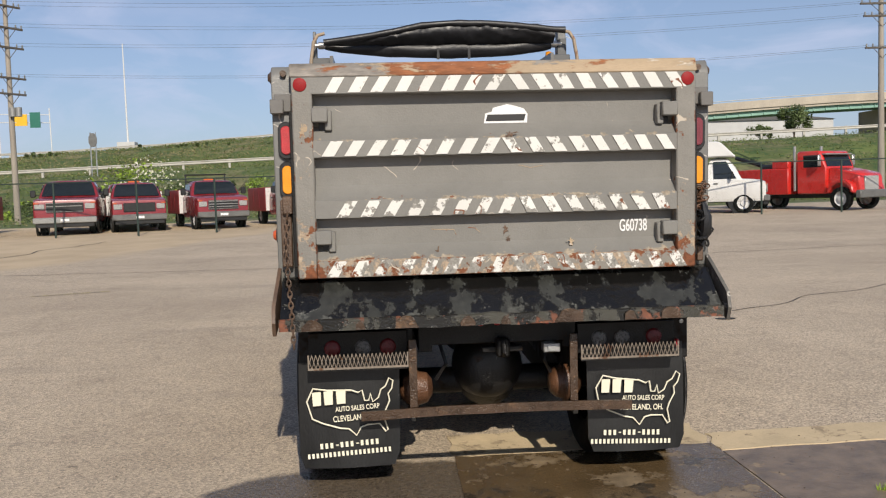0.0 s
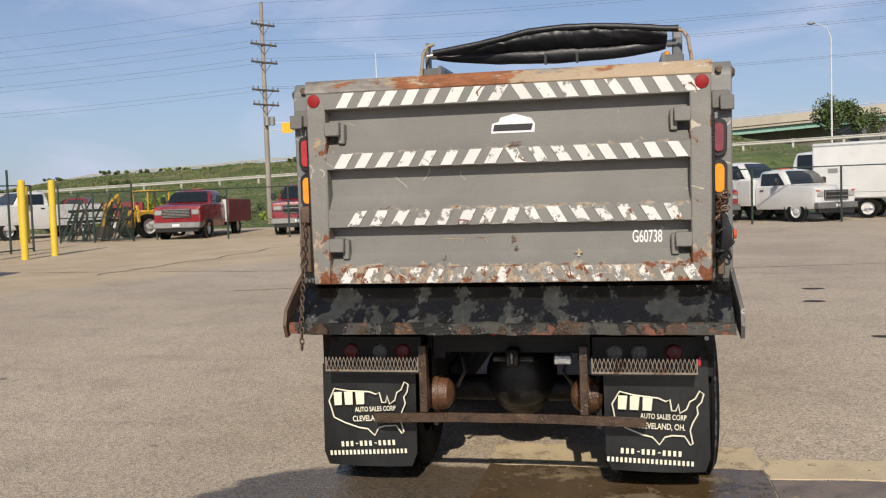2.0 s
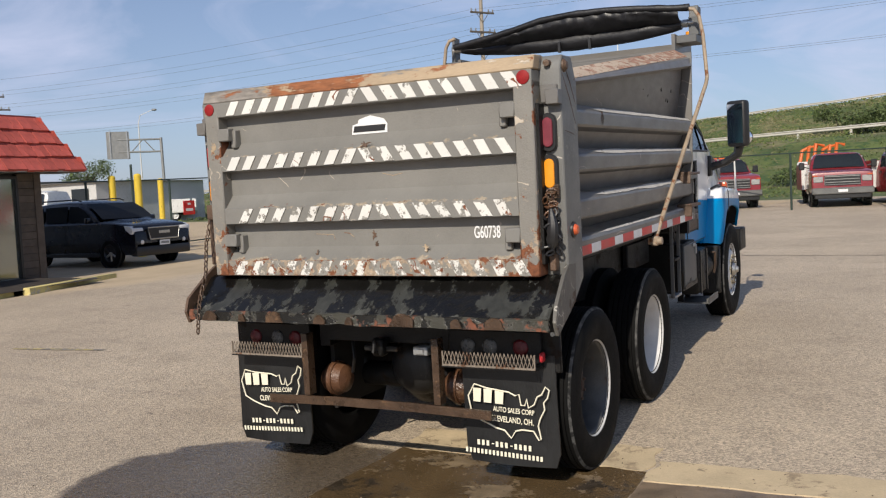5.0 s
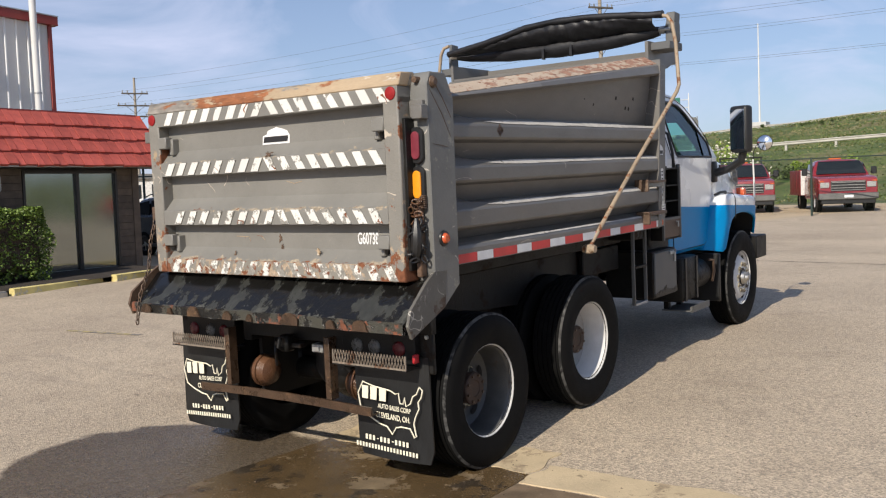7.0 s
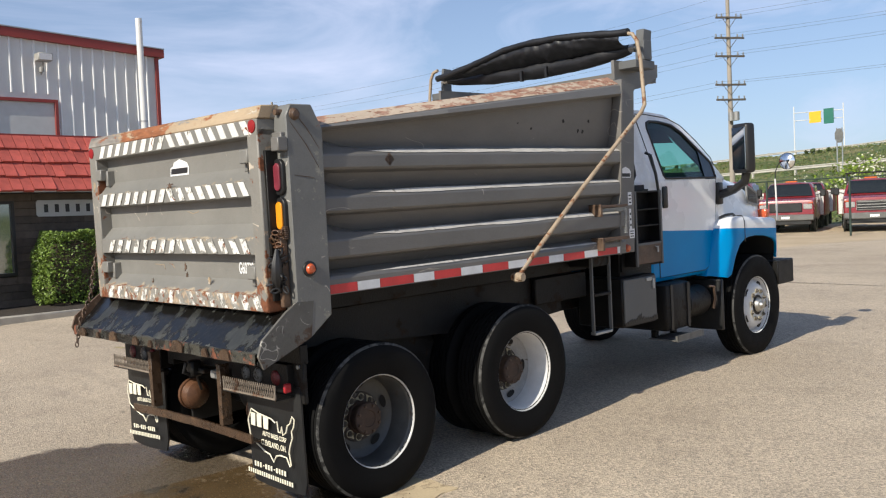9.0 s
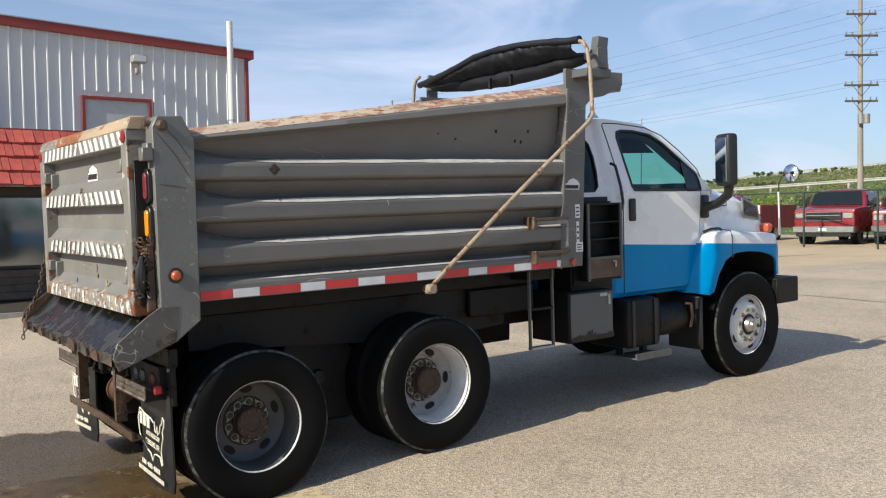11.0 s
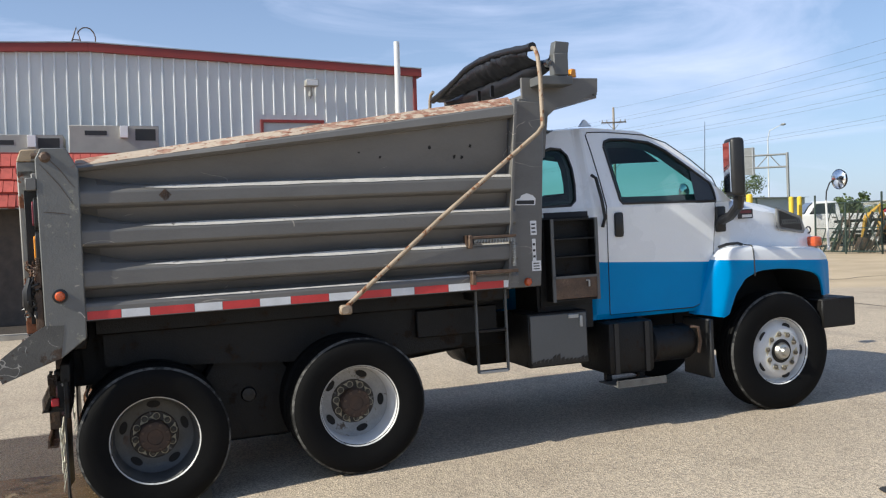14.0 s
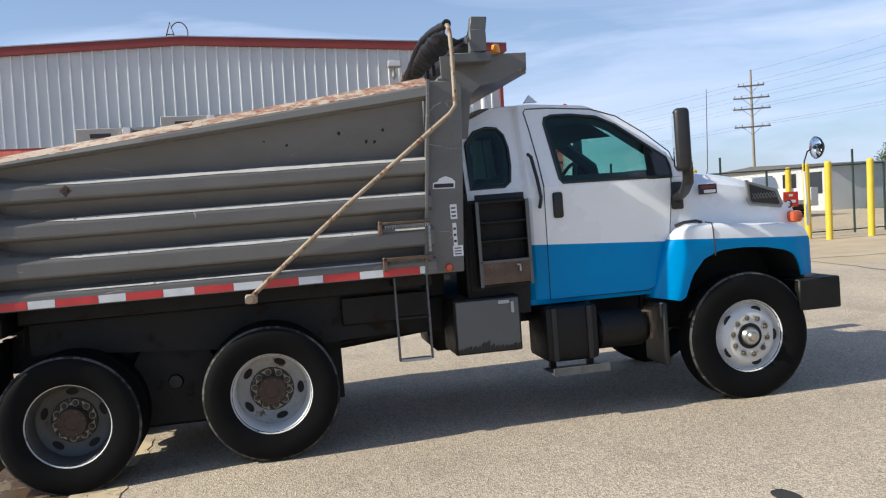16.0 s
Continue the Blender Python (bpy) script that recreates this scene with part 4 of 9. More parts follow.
for x0, z0, x1, z1, x2, z2 in ((-0.38, 1.49, -0.25, 1.485, -0.24, 1.455), (0.13, 1.845, 0.20, 1.828, 0.27, 1.84), (-0.17, 1.495, -0.13, 1.49, -0.10, 1.465)):
    part("paint_scratch", Shape().tube([(x0, -1.366, z0), (x1, -1.366, z1), (x2, -1.366, z2)], 0.0022, 4), M["cap"], tailgate, "pale scraped line")
# maker's shield as a plain shape with a bar, and the stencilled unit number
s = Shape().prism([(-0.066, 2.085), (0.182, 2.085), (0.186, 2.135), (0.165, 2.165), (0.125, 2.178), (0.07, 2.192), (0.02, 2.180), (-0.012, 2.172), (-0.02, 2.150), (-0.058, 2.140)], -1.369, -1.3665, axis="y")
shield = part("decal", s, M["decal"], tailgate, "white shield-shaped decal with a dark bar", smooth=0)
part("decal_bar", Shape().prism([(-0.055, 2.097), (0.165, 2.097), (0.175, 2.134), (-0.045, 2.134)], -1.3705, -1.3688, axis="y"), M["ink"], shield)
lettering("unit_number", "G60738", 0.098, M["decal"], tailgate, Matrix.Translation((0.797, -1.367, 1.448)) @ pose(0, 0, 0, 90, 0, 0), 0.52)

# bed: side walls with pressed ribs, rails, posts, floor, bulkhead and cab guard
bed = part("bed", Shape().box(-1.12, 1.12, -1.33, 2.22, 1.28, 1.345, 0.004).box(-0.52, -0.38, -1.3, 2.2, 1.06, 1.28, 0.004).box(0.38, 0.52, -1.3, 2.2, 1.06, 1.28, 0.004), M["dark"], truck, "dark bed floor and long sills")
RIBS = ((2.16, 2.05), (1.905, 1.79), (1.645, 1.515))
for sx in (-1, 1):
    prof = [(1.165, 2.70), (1.155, 2.50), (1.105, 2.195)]
    for zt, zb in RIBS:
        prof += [(1.110, zt + 0.024), (1.198, zt + 0.014), (1.236, zt - 0.018), (1.240, zt - 0.030), (1.240, zb + 0.012), (1.228, zb - 0.002), (1.160, zb - 0.020)]
    prof += [(1.110, 1.440), (1.215, 1.418), (1.233, 1.408), (1.240, 1.388), (1.240, 1.30), (1.10, 1.30), (1.08, 1.30), (1.08, 2.70)]
    s = Shape()
    stations = [-1.20, -1.10, -0.98, -0.86, -0.74, 0.2, 1.2, 2.02]
    rows = []
    for y in stations:
        f = smoothstep((y + 1.16) / 0.42)
        top = 2.30 + (y + 1.09) * 0.1065
        row = []
        for x, z in prof:
            # the ledge of each rib runs out into a slope towards the rear post
            for zt, zb in RIBS:
                if zt - 0.015 < z < zt + 0.03:
                    g = (1.240 - x) / 0.130
                    z += (1 - f) * 0.085 * g
                    x += (1 - f) * (0.02 if 0.05 < g < 0.9 else 0.0) * -1.0
            row.append((sx * x, y, min(z, top)))
        rows.append(row)
    s.sheet(rows)
    wall = part("side_wall", s, M["grey"], bed, "grey ribbed side wall", smooth=14)
    # pale ragged strips paint the sunlit highlight onto the ribs' ledges
    for zt, zb in RIBS + ((1.434, 1.30),):
        low = zt < 1.5
        rows = []
        for y in np.linspace(-0.70, 2.0, 55):
            w = 0.75 + 0.35 * noise.noise((y * 3.0, zt * 7, sx)) + 0.25 * noise.noise((y * 14.0, zt, 2))
            w = max(0.12, w) * smoothstep((y + 0.74) / 0.3)
            a, b = ((1.222, zt - 0.017), (1.238, zt - 0.030)) if low else ((1.2, zt + 0.0145), (1.2375, zt - 0.0165))
            m_ = (a[0] + (b[0] - a[0]) * (0.5 - 0.5 * min(1, w)), a[1] + (b[1] - a[1]) * (0.5 - 0.5 * min(1, w)))
            e_ = (a[0] + (b[0] - a[0]) * (0.5 + 0.5 * min(1, w)), a[1] + (b[1] - a[1]) * (0.5 + 0.5 * min(1, w)))
            rows.append([(sx * (m_[0] + 0.0015), y, m_[1] + 0.0018), (sx * (e_[0] + 0.0015), y, e_[1] + 0.0018)])
        part("rib_dust", Shape().sheet(rows), M["rib_gleam"], wall, "pale strip painting the sunlit highlight along a rib's ledge", smooth=30)
    # sloping top rail with a rusty upper face
    def rail_row(y, rise):
        zt, zb = 2.345 + (y + 1.09) * 0.131, 2.275 + (y + 1.09) * 0.1055
        return [(sx * 1.06, y, zb), (sx * 1.06, y, zt + 0.01), (sx * 1.10, y, zt + 0.015), (sx * 1.202, y, zt - 0.030 - 0.5 * rise), (sx * 1.232, y, zt - 0.048 - 0.5 * rise), (sx * 1.245, y, zb + 0.02), (sx * 1.215, y, zb), (sx * 1.06, y, zb)]
    part("top_rail", Shape().sheet([rail_row(y, 0.0 + 0.01 * (y + 1.1)) for y in (-1.10, 0.0, 1.0, 2.06)]), M["grey"], bed, "grey sloping top rail", smooth=14)
    rows = []
    for y in np.linspace(-1.10, 2.06, 60):
        zt, r = 2.345 + (y + 1.09) * 0.131, 0.01 * (y + 1.1)
        rows.append([(sx * 1.07, y, zt + 0.016), (sx * 1.10, y, zt + 0.020), (sx * (1.200 + 0.004 * noise.noise((y * 5, sx, 2))), y, zt - 0.024 - 0.5 * r), (sx * 1.212, y, zt - 0.032 - 0.5 * r - 0.010 * abs(noise.noise((y * 9, sx, 5))))])
    part("rail_top_plate", Shape().sheet(rows), M["rail"], bed, "rusty flaking top plate", smooth=30)
    # rear post, front post
    post = Shape().prism([(-1.335, 1.30), (-1.335, 2.36), (-1.30, 2.428), (-1.150, 2.428), (-1.08, 2.29), (-1.09, 1.19), (-1.25, 1.07), (-1.30, 1.12)], *sorted((sx * 1.135, sx * 1.26)), bevel=0.006)
    rp = part("rear_post", post, M["scuffed_grey"], bed, "grey boxed rear corner post")
    part("pivot_plate", Shape().box(*sorted((sx * 1.15, sx * 1.245)), -1.365, -1.30, 2.17, 2.27, 0.006).box(*sorted((sx * 1.19, sx * 1.265)), -1.40, -1.335, 2.16, 2.24, 0.005), M["grey"], rp)
    part("pivot_pin", Shape().lathe([(0.001, -0.05), (0.018, -0.05), (0.018, 0.03)], 14, (sx * 1.19, -1.31, 2.385), "y"), M["rust"], rp, "rusty tailgate pivot pin")
    for y0, z0, y1, z1 in ((-1.30, 2.41, -1.11, 2.17), (-1.31, 2.33, -1.12, 2.06), (-1.30, 2.02, -1.15, 2.00)):
        part("rust_scratch", Shape().tube([(sx * 1.2605, y0, z0), (sx * 1.2605, (y0 + y1) / 2 + 0.012, (z0 + z1) / 2), (sx * 1.2605, y1, z1)], [0.0015, 0.003, 0.0012], 4), M["rust"], rp, smooth=0)
    part("post_bolt", Shape().lathe([(0.001, sx * 0.022), (0.020, sx * 0.021), (0.026, sx * 0.012), (0.034, sx * 0.008), (0.036, 0)], 16, (sx * 1.260, -1.275, 2.37), "x"), M["rust"], rp, "rusty round bolt head")
    # dark strip stands in for the shade in the gap beside the gate
    part("gate_gap", Shape().box(*sorted((sx * 1.135, sx * 1.16)), -1.42, -1.338, 1.30, 2.17, 0.003), M["dark"], rp)
    for z0, z1, lens in ((1.912, 2.115, "red_lens"), (1.690, 1.893, "amber_lens")):
        cx, cz = sx * 1.185, (z0 + z1) / 2
        def oval(hw, hh, y0, y1):
            pts = [(cx + hw * math.cos(a), cz + (hh - hw) * (1 if math.sin(a) > 0 else -1) + hw * math.sin(a)) for a in np.linspace(0.001, 2 * math.pi, 25)[:-1]]
            return Shape().prism(pts, y0, y1, axis="y", bevel=0.004)
        lamp = part("tail_lamp", oval(0.046, 0.105, -1.362, -1.334), M["black"], bed, "oval lamp in a black rubber grommet")
        part("lens", oval(0.029, 0.080, -1.374, -1.360), M["dull_lens" if sx > 0 and lens == "red_lens" else lens], lamp, ("dull red lens" if sx > 0 else "red lens") if lens == "red_lens" else "amber lens")
    part("marker_grommet", Shape().lathe([(0.032, sx * 0.012), (0.044, sx * 0.010), (0.047, 0)], 20, (sx * 1.2605, -1.235, 1.474), "x"), M["black"], bed)
    part("side_marker", Shape().lathe([(0.001, sx * 0.03), (0.022, sx * 0.028), (0.03, sx * 0.018), (0.034, 0)], 20, (sx * 1.262, -1.235, 1.474), "x"), M["orange_lens"], bed, "round orange marker lamp")
    fp = part("front_post", Shape().prism([(1.93, 1.29), (2.24, 1.29), (2.33, 2.72), (2.06, 2.745)], *sorted((sx * 1.08, sx * 1.18)), bevel=0.006), M["grey"], bed, "grey front corner post")
    part("post_edge", Shape().prism([(1.925, 1.29), (1.945, 1.29), (2.075, 2.745), (2.05, 2.745)], *sorted((sx * 1.16, sx * 1.245)), bevel=0.002), M["grey"], fp)
    part("side_marker", Shape().lathe([(0.001, sx * 0.025), (0.022, sx * 0.023), (0.03, sx * 0.014), (0.033, 0)], 20, (sx * 1.18, 2.125, 1.33), "x"), M["orange_lens"], bed, "round orange marker lamp")
    # red and white conspicuity tape along the bottom rail
    for i, (a, b) in enumerate(((-1.08, -0.869), (-0.869, -0.688), (-0.688, -0.40), (-0.40, -0.215), (-0.215, 0.039), (0.039, 0.255), (0.255, 0.528), (0.528, 0.737), (0.737, 0.992), (0.992, 1.171),
                                (1.171, 1.44), (1.44, 1.616), (1.616, 1.891), (1.891, 1.935))):
        part("reflective_tape", Shape().box(*sorted((sx * 1.241, sx * 1.2435)), a, b - 0.003, 1.306, 1.360), M["reflector_white" if i % 2 else "reflector_red"], bed, smooth=0)
# holes and dents rusted into the upper panels
pit_rnd = random.Random(3)
for y, z in ((-0.04, 2.307), (0.53, 2.341), (0.83, 2.377), (0.99, 2.334), (1.38, 2.396), (1.58, 2.320), (1.64, 2.317), (1.71, 2.398), (-0.29, 2.249)):
    pts = []
    for k in range(11):
        a, q = 2 * math.pi * k / 11, pit_rnd.uniform(0.5, 1.1)
        pts.append((y + 0.013 * q * math.cos(a), z + 0.016 * q * math.sin(a)))
    xw = 1.105 + (z - 2.195) * 0.164
    part("rust_hole", Shape().prism(pts, xw - 0.004, xw + 0.003), M["dark_fill"], bed, smooth=0)
# right side fittings: patch plate, ladder hooks with chain, decals
part("rib_patch", Shape().box(1.236, 1.24, -0.03, 0.03, -0.03, 0.03), M["rust"], bed, "small rusty diamond patch", Matrix.Translation((0, -0.55, 2.105)) @ pose(0, 0, 0, 45, 0, 0))
fit_step = Shape().box(1.18, 1.30, 1.60, 1.63, 1.62, 1.72, 0.004).box(1.24, 1.30, 1.60, 1.99, 1.69, 1.71, 0.003).box(1.18, 1.30, 1.615, 1.645, 1.345, 1.45, 0.004).box(1.24, 1.30, 1.615, 1.995, 1.42, 1.445, 0.003)
step_hook = part("folding_step", fit_step, M["rust"], bed, "brown steel step brackets")
s = Shape()
for k in range(26):
    y = 1.65 + 0.0125 * k
    s.box(1.265, 1.285, y, y + 0.006, 1.655 + 0.01 * (k % 2), 1.685)
for k in range(22):
    z = 1.47 + 0.0095 * k
    s.box(1.265, 1.285, 1.965 + 0.008 * (k % 2), 1.985, z, z + 0.005)
part("step_chain", s, M["silver"], step_hook, "light chain looped between the brackets", smooth=0)
s = Shape().prism([(2.045, 1.93), (2.215, 1.925), (2.222, 1.975), (2.20, 2.0), (2.15, 2.02), (2.10, 2.005), (2.09, 1.985), (2.05, 1.975)], 1.181, 1.1835)
shield = part("decal", s, M["decal"], bed, "white shield-shaped decal with a dark bar", smooth=0)
part("decal_bar", Shape().prism([(2.055, 1.937), (2.205, 1.933), (2.208, 1.963), (2.058, 1.966)], 1.183, 1.185), M["ink"], shield, smooth=0)
for y, z, h, w in ((2.192, 1.748, 0.112, 0.052), (2.190, 1.575, 0.175, 0.030), (2.205, 1.450, 0.08, 0.078)):
    d = part("decal", Shape().box(1.18, 1.1825, y - w / 2, y + w / 2, z - h / 2, z + h / 2), M["decal"], bed, "small white label with dark bars", smooth=0)
    for q in range(3):
        part("decal_bar", Shape().box(1.182, 1.184, y - w * 0.35, y + w * 0.3, z - h * 0.34 + q * h * 0.27, z - h * 0.24 + q * h * 0.27), M["ink"], d, smooth=0)
part("bulkhead", Shape().box(-1.08, 1.08, 2.16, 2.23, 1.29, 2.772, 0.006), M["grey"], bed, "grey front bulkhead")
guard = Shape().box(-1.06, 1.06, 2.20, 2.875, 2.775, 2.80, 0.004).box(-1.06, 1.06, 2.85, 2.88, 2.80, 2.925, 0.003)
for sx in (-1, 1):
    guard.prism([(2.20, 2.935), (2.88, 2.935), (2.875, 2.825), (2.64, 2.725), (2.50, 2.70), (2.415, 2.63), (2.37, 2.30), (2.20, 2.30)], *sorted((sx * 1.045, sx * 1.075)))
part("cab_guard", guard, M["grey"], bed, "grey half cab guard")
part("warning_beacon", Shape().lathe([(0.001, 0.07), (0.03, 0.06), (0.035, 0.0)], 16, (1.11, 2.63, 2.935), "z"), M["amber_lens"], bed, "small amber beacon")

# spill apron under the gate, with side wings
rows = []
for i, (y, z) in enumerate(((-1.335, 1.236), (-1.40, 1.215), (-1.50, 1.115), (-1.60, 1.035), (-1.615, 1.022))):
    rows.append([(x, y + 0.012 * noise.noise((x * 4, i, 0)), z + 0.010 * noise.noise((x * 5, i * 2, 4)) * (0 < i)) for x in np.linspace(-1.235, 1.235, 40)])
s = Shape().sheet(rows)
ext = bmesh.ops.extrude_face_region(s.bm, geom=list(s.bm.faces))["geom"]
for v in ext:
    if isinstance(v, bmesh.types.BMVert):
        v.co.z -= 0.014
apron = part("spill_apron", s, M["apron"], truck, "black wet spill apron, dented along its edge")
rows = []
for y, z in ((-1.612, 1.034), (-1.624, 1.028), (-1.626, 0.968), (-1.612, 0.966), (-1.600, 1.015)):
    rows.append([(x, y + 0.014 * noise.noise((x * 5, 3, 1)), z + (0.012 * noise.noise((x * 7, 9, 2)))) for x in np.linspace(-1.24, 1.24, 48)])
part("apron_lip", Shape().sheet(rows), M["lip"], apron, "turned-down lip, scraped to rust in patches")
for sx in (-1, 1):
    flare = 0.022 if sx > 0 else 0.015
    out_, in_ = [], []
    wing = [(-1.22, 1.285), (-1.335, 1.29), (-1.42, 1.24), (-1.60, 1.105), (-1.63, 1.02), (-1.60, 0.945), (-1.25, 1.075)]
    s = Shape().prism(wing, sx * 1.242, sx * 1.262)
    for v in s.bm.verts:
        v.co.x += sx * flare * smoothstep((-1.35 - v.co.y) / 0.25)
    part("wing_plate", s, M["wing_dirty"] if sx > 0 else M["rust"], apron, "scraped dark grey wing plate" if sx > 0 else "rusty wing plate")
for x, w in ((-1.06, 0.11), (-0.80, 0.05), (-0.55, 0.13), (-0.21, 0.08), (0.0, 0.05), (0.36, 0.16), (0.70, 0.07), (0.93, 0.12)):
    pts = [(x + w * (0.5 + 0.06 * math.sin(5 * a + x * 30)) * math.cos(a), 0.972 + (0.035 + 0.25 * w) * math.sin(a)) for a in np.linspace(0, math.pi, 11)]
    part("edge_patch", Shape().prism(pts, -1.641, -1.629, axis="y"), M["wetrust"], apron, "rust-red weld patch")
# chain on the left of the gate, a rag of black straps on the right
s = Shape()
path = [Vector((-1.185, -1.40, 1.66)), Vector((-1.20, -1.46, 1.45)), Vector((-1.19, -1.50, 1.25)), Vector((-1.17, -1.60, 1.08)), Vector((-1.16, -1.645, 0.90))]
for k in range(25):
    t = k / 24 * 4
    i = min(3, int(t))
    c = path[i].lerp(path[i + 1], t - i)
    side = Vector((1, 0, 0)) if k % 2 else Vector((0, 1, 0))
    loop = [c + Vector((0, 0, 0.022 * math.sin(a))) + side * (0.012 * math.cos(a)) for a in np.linspace(0, 2 * math.pi, 9)]
    s.tube(loop, 0.0048, 5, False)
part("gate_chain", s, M["rust"], truck, "rusty chain hanging at the gate's corner")
knot_rnd = random.Random(5)
s, t_ = Shape(), Shape()
for k in range(34):
    low_ = k < 20
    c = Vector((1.195 + knot_rnd.gauss(0, 0.016), -1.40 + knot_rnd.gauss(0, 0.018), knot_rnd.uniform(1.36, 1.60) if low_ else knot_rnd.uniform(1.56, 1.70)))
    m = pose(0, 0, 0, knot_rnd.uniform(0, 180), knot_rnd.uniform(0, 180), knot_rnd.uniform(0, 180)).to_3x3()
    loop = [c + m @ Vector((0.014 * math.cos(q), 0.026 * math.sin(q), 0)) for q in np.linspace(0, 2 * math.pi, 9)]
    (s if low_ else t_).tube(loop, 0.0065 if low_ else 0.005, 5, False)
s.tube([(1.20, -1.41, 1.60), (1.215, -1.43, 1.52), (1.21, -1.43, 1.43), (1.19, -1.41, 1.37)], [0.012, 0.030, 0.034, 0.014], 8)
part("chain", s, M["black"], truck, "black chain bundled at the corner", kind="stuff")
part("chain_links", t_, M["chamber"], truck, "rusty chain links at the corner", kind="stuff")
s = Shape()
for k in range(7):
    s.box(1.165 + 0.008 * (k % 2), 1.235, -1.37, -1.345, 1.655 + 0.011 * k, 1.664 + 0.011 * k, 0.002)
part("latch", s.box(1.17, 1.21, -1.39, -1.34, 1.26, 1.67, 0.006), M["rust"], truck, "rusty gate latch linkage")
part("latch", Shape().box(-1.23, -1.17, -1.39, -1.34, 1.30, 1.68, 0.006).box(-1.215, -1.16, -1.42, -1.36, 1.60, 1.70, 0.006), M["rust"], truck, "rusty gate latch linkage")

# tarp: arms from the bed's side, a bow across, the cloth and its roller
for sx in (-1, 1):
    q = 1.0 if sx > 0 else 0.955
    arm = part("tarp_arm", Shape().tube([(sx * 1.235, 0.645, 1.25), (sx * 1.29, 1.40, 1.87), (sx * 1.335 * q, 2.19, 2.47), (sx * 1.338 * q, 2.235, 2.53), (sx * 1.312 * q, 2.245, 2.9), (sx * 1.282 * q, 2.245, 3.07), (sx * 1.24 * q, 2.245, 3.133), (sx * 1.17 * q, 2.245, 3.15)], 0.017, 10), M["armtan"], truck, "bent tan steel tarp arm")
    part("arm_pivot", Shape().box(sx * 1.235 - 0.03, sx * 1.235 + 0.03, 0.60, 0.69, 1.20, 1.27, 0.012).lathe([(0.001, -0.05), (0.028, -0.05), (0.028, 0.05), (0.001, 0.05)], 12, (sx * 1.24, 0.63, 1.235), "x"), M["armtan"], arm)
    post_s = Shape().box(*sorted((sx * (1.155 if sx > 0 else 1.205), sx * 1.245)), 2.405, 2.53, 2.93, 3.10, 0.006)
    post_s.prism([(2.405, 3.08), (2.53, 3.08), (2.548, 3.188), (2.425, 3.196)], *sorted((sx * (1.16 if sx > 0 else 1.21), sx * 1.24)), bevel=0.006)
    part("roller_bracket", post_s.box(*sorted((sx * 1.06, sx * 1.25)), 2.27, 2.56, 2.855, 2.925, 0.006), M["toolgrey"], truck, "grey roller bracket on the bed's front corner")
part("roller_shaft", Shape().tube([(-1.23, 2.42, 3.06), (1.20, 2.42, 3.045)], 0.022, 10).lathe([(0.001, 1.10), (0.035, 1.10), (0.035, 1.15), (0.001, 1.15)], 14, (0, 2.42, 3.045)).lathe([(0.001, -1.19), (0.035, -1.19), (0.035, -1.12), (0.001, -1.12)], 14, (0, 2.42, 3.06)), M["chrome"], truck, "bright tarp roller shaft")
TOP = ([-1.13, -0.80, -0.49, -0.20, 0.10, 0.45, 0.80, 1.05, 1.20], [3.065, 3.105, 3.155, 3.213, 3.232, 3.226, 3.196, 3.165, 3.155])
LOW = ([-1.13, -0.99, -0.5, 0.05, 0.66, 1.0, 1.10], [3.02, 2.990, 2.940, 2.918, 2.932, 2.975, 3.0])
pts, rad = [], []
for x in np.linspace(-1.12, 1.09, 30):
    lo, hi = float(np.interp(x, *LOW)), 3.085 + 0.012 * math.sin(x * 9)
    pts.append((x, 2.42 + 0.012 * math.sin(x * 7), (lo + hi) / 2))
    rad.append(max(0.035, (hi - lo) / 2) * (1 + 0.05 * noise.noise((x * 7, 0, 0))))
tarp = part("tarp_roll", Shape().tube(pts, rad, 16), M["tarp"], truck, "black vinyl tarp rolled on its spool, sagging in the middle", smooth=50)
rows = []
for k, t in enumerate(np.linspace(0, 1, 9)):
    row = []
    for x in np.linspace(-1.12, 1.10, 120):
        hi = float(np.interp(x, *TOP))
        bag = 0.05 * math.sin(math.pi * t) * (1 + 0.5 * noise.noise((x * 4, t * 3, 5)))
        row.append((x, 2.245 + 0.10 * t - bag + 0.012 * noise.noise((x * 15, t * 1.5, 1)) + 0.003 * math.sin(x * 58 + 3 * noise.noise((x * 3, t, 0))), hi * (1 - t) + 3.045 * t + 0.014 * noise.noise((x * 9, t * 4, 8))))
    rows.append(row)
s = Shape().sheet(rows)
ext = bmesh.ops.extrude_face_region(s.bm, geom=list(s.bm.faces))["geom"]
for v in ext:
    if isinstance(v, bmesh.types.BMVert):
        v.co.y += 0.012
part("tarp_cloth", s, M["tarp"], truck, "slack wrinkled black tarp cloth", smooth=60)
part("tarp_bow", Shape().tube([(x, 2.245, float(np.interp(x, *TOP))) for x in np.linspace(-1.13, 1.20, 26)], [0.032 + 0.006 * noise.noise((x * 8, 3, 3)) for x in np.linspace(-1.13, 1.20, 26)], 10), M["tarp"], truck, "cloth-wrapped bow", smooth=60)
for x in (-0.05, 0.25):
    part("tarp_stay", Shape().box(x, x + 0.025, 2.28, 2.31, 2.90, 3.0), M["black"], truck)

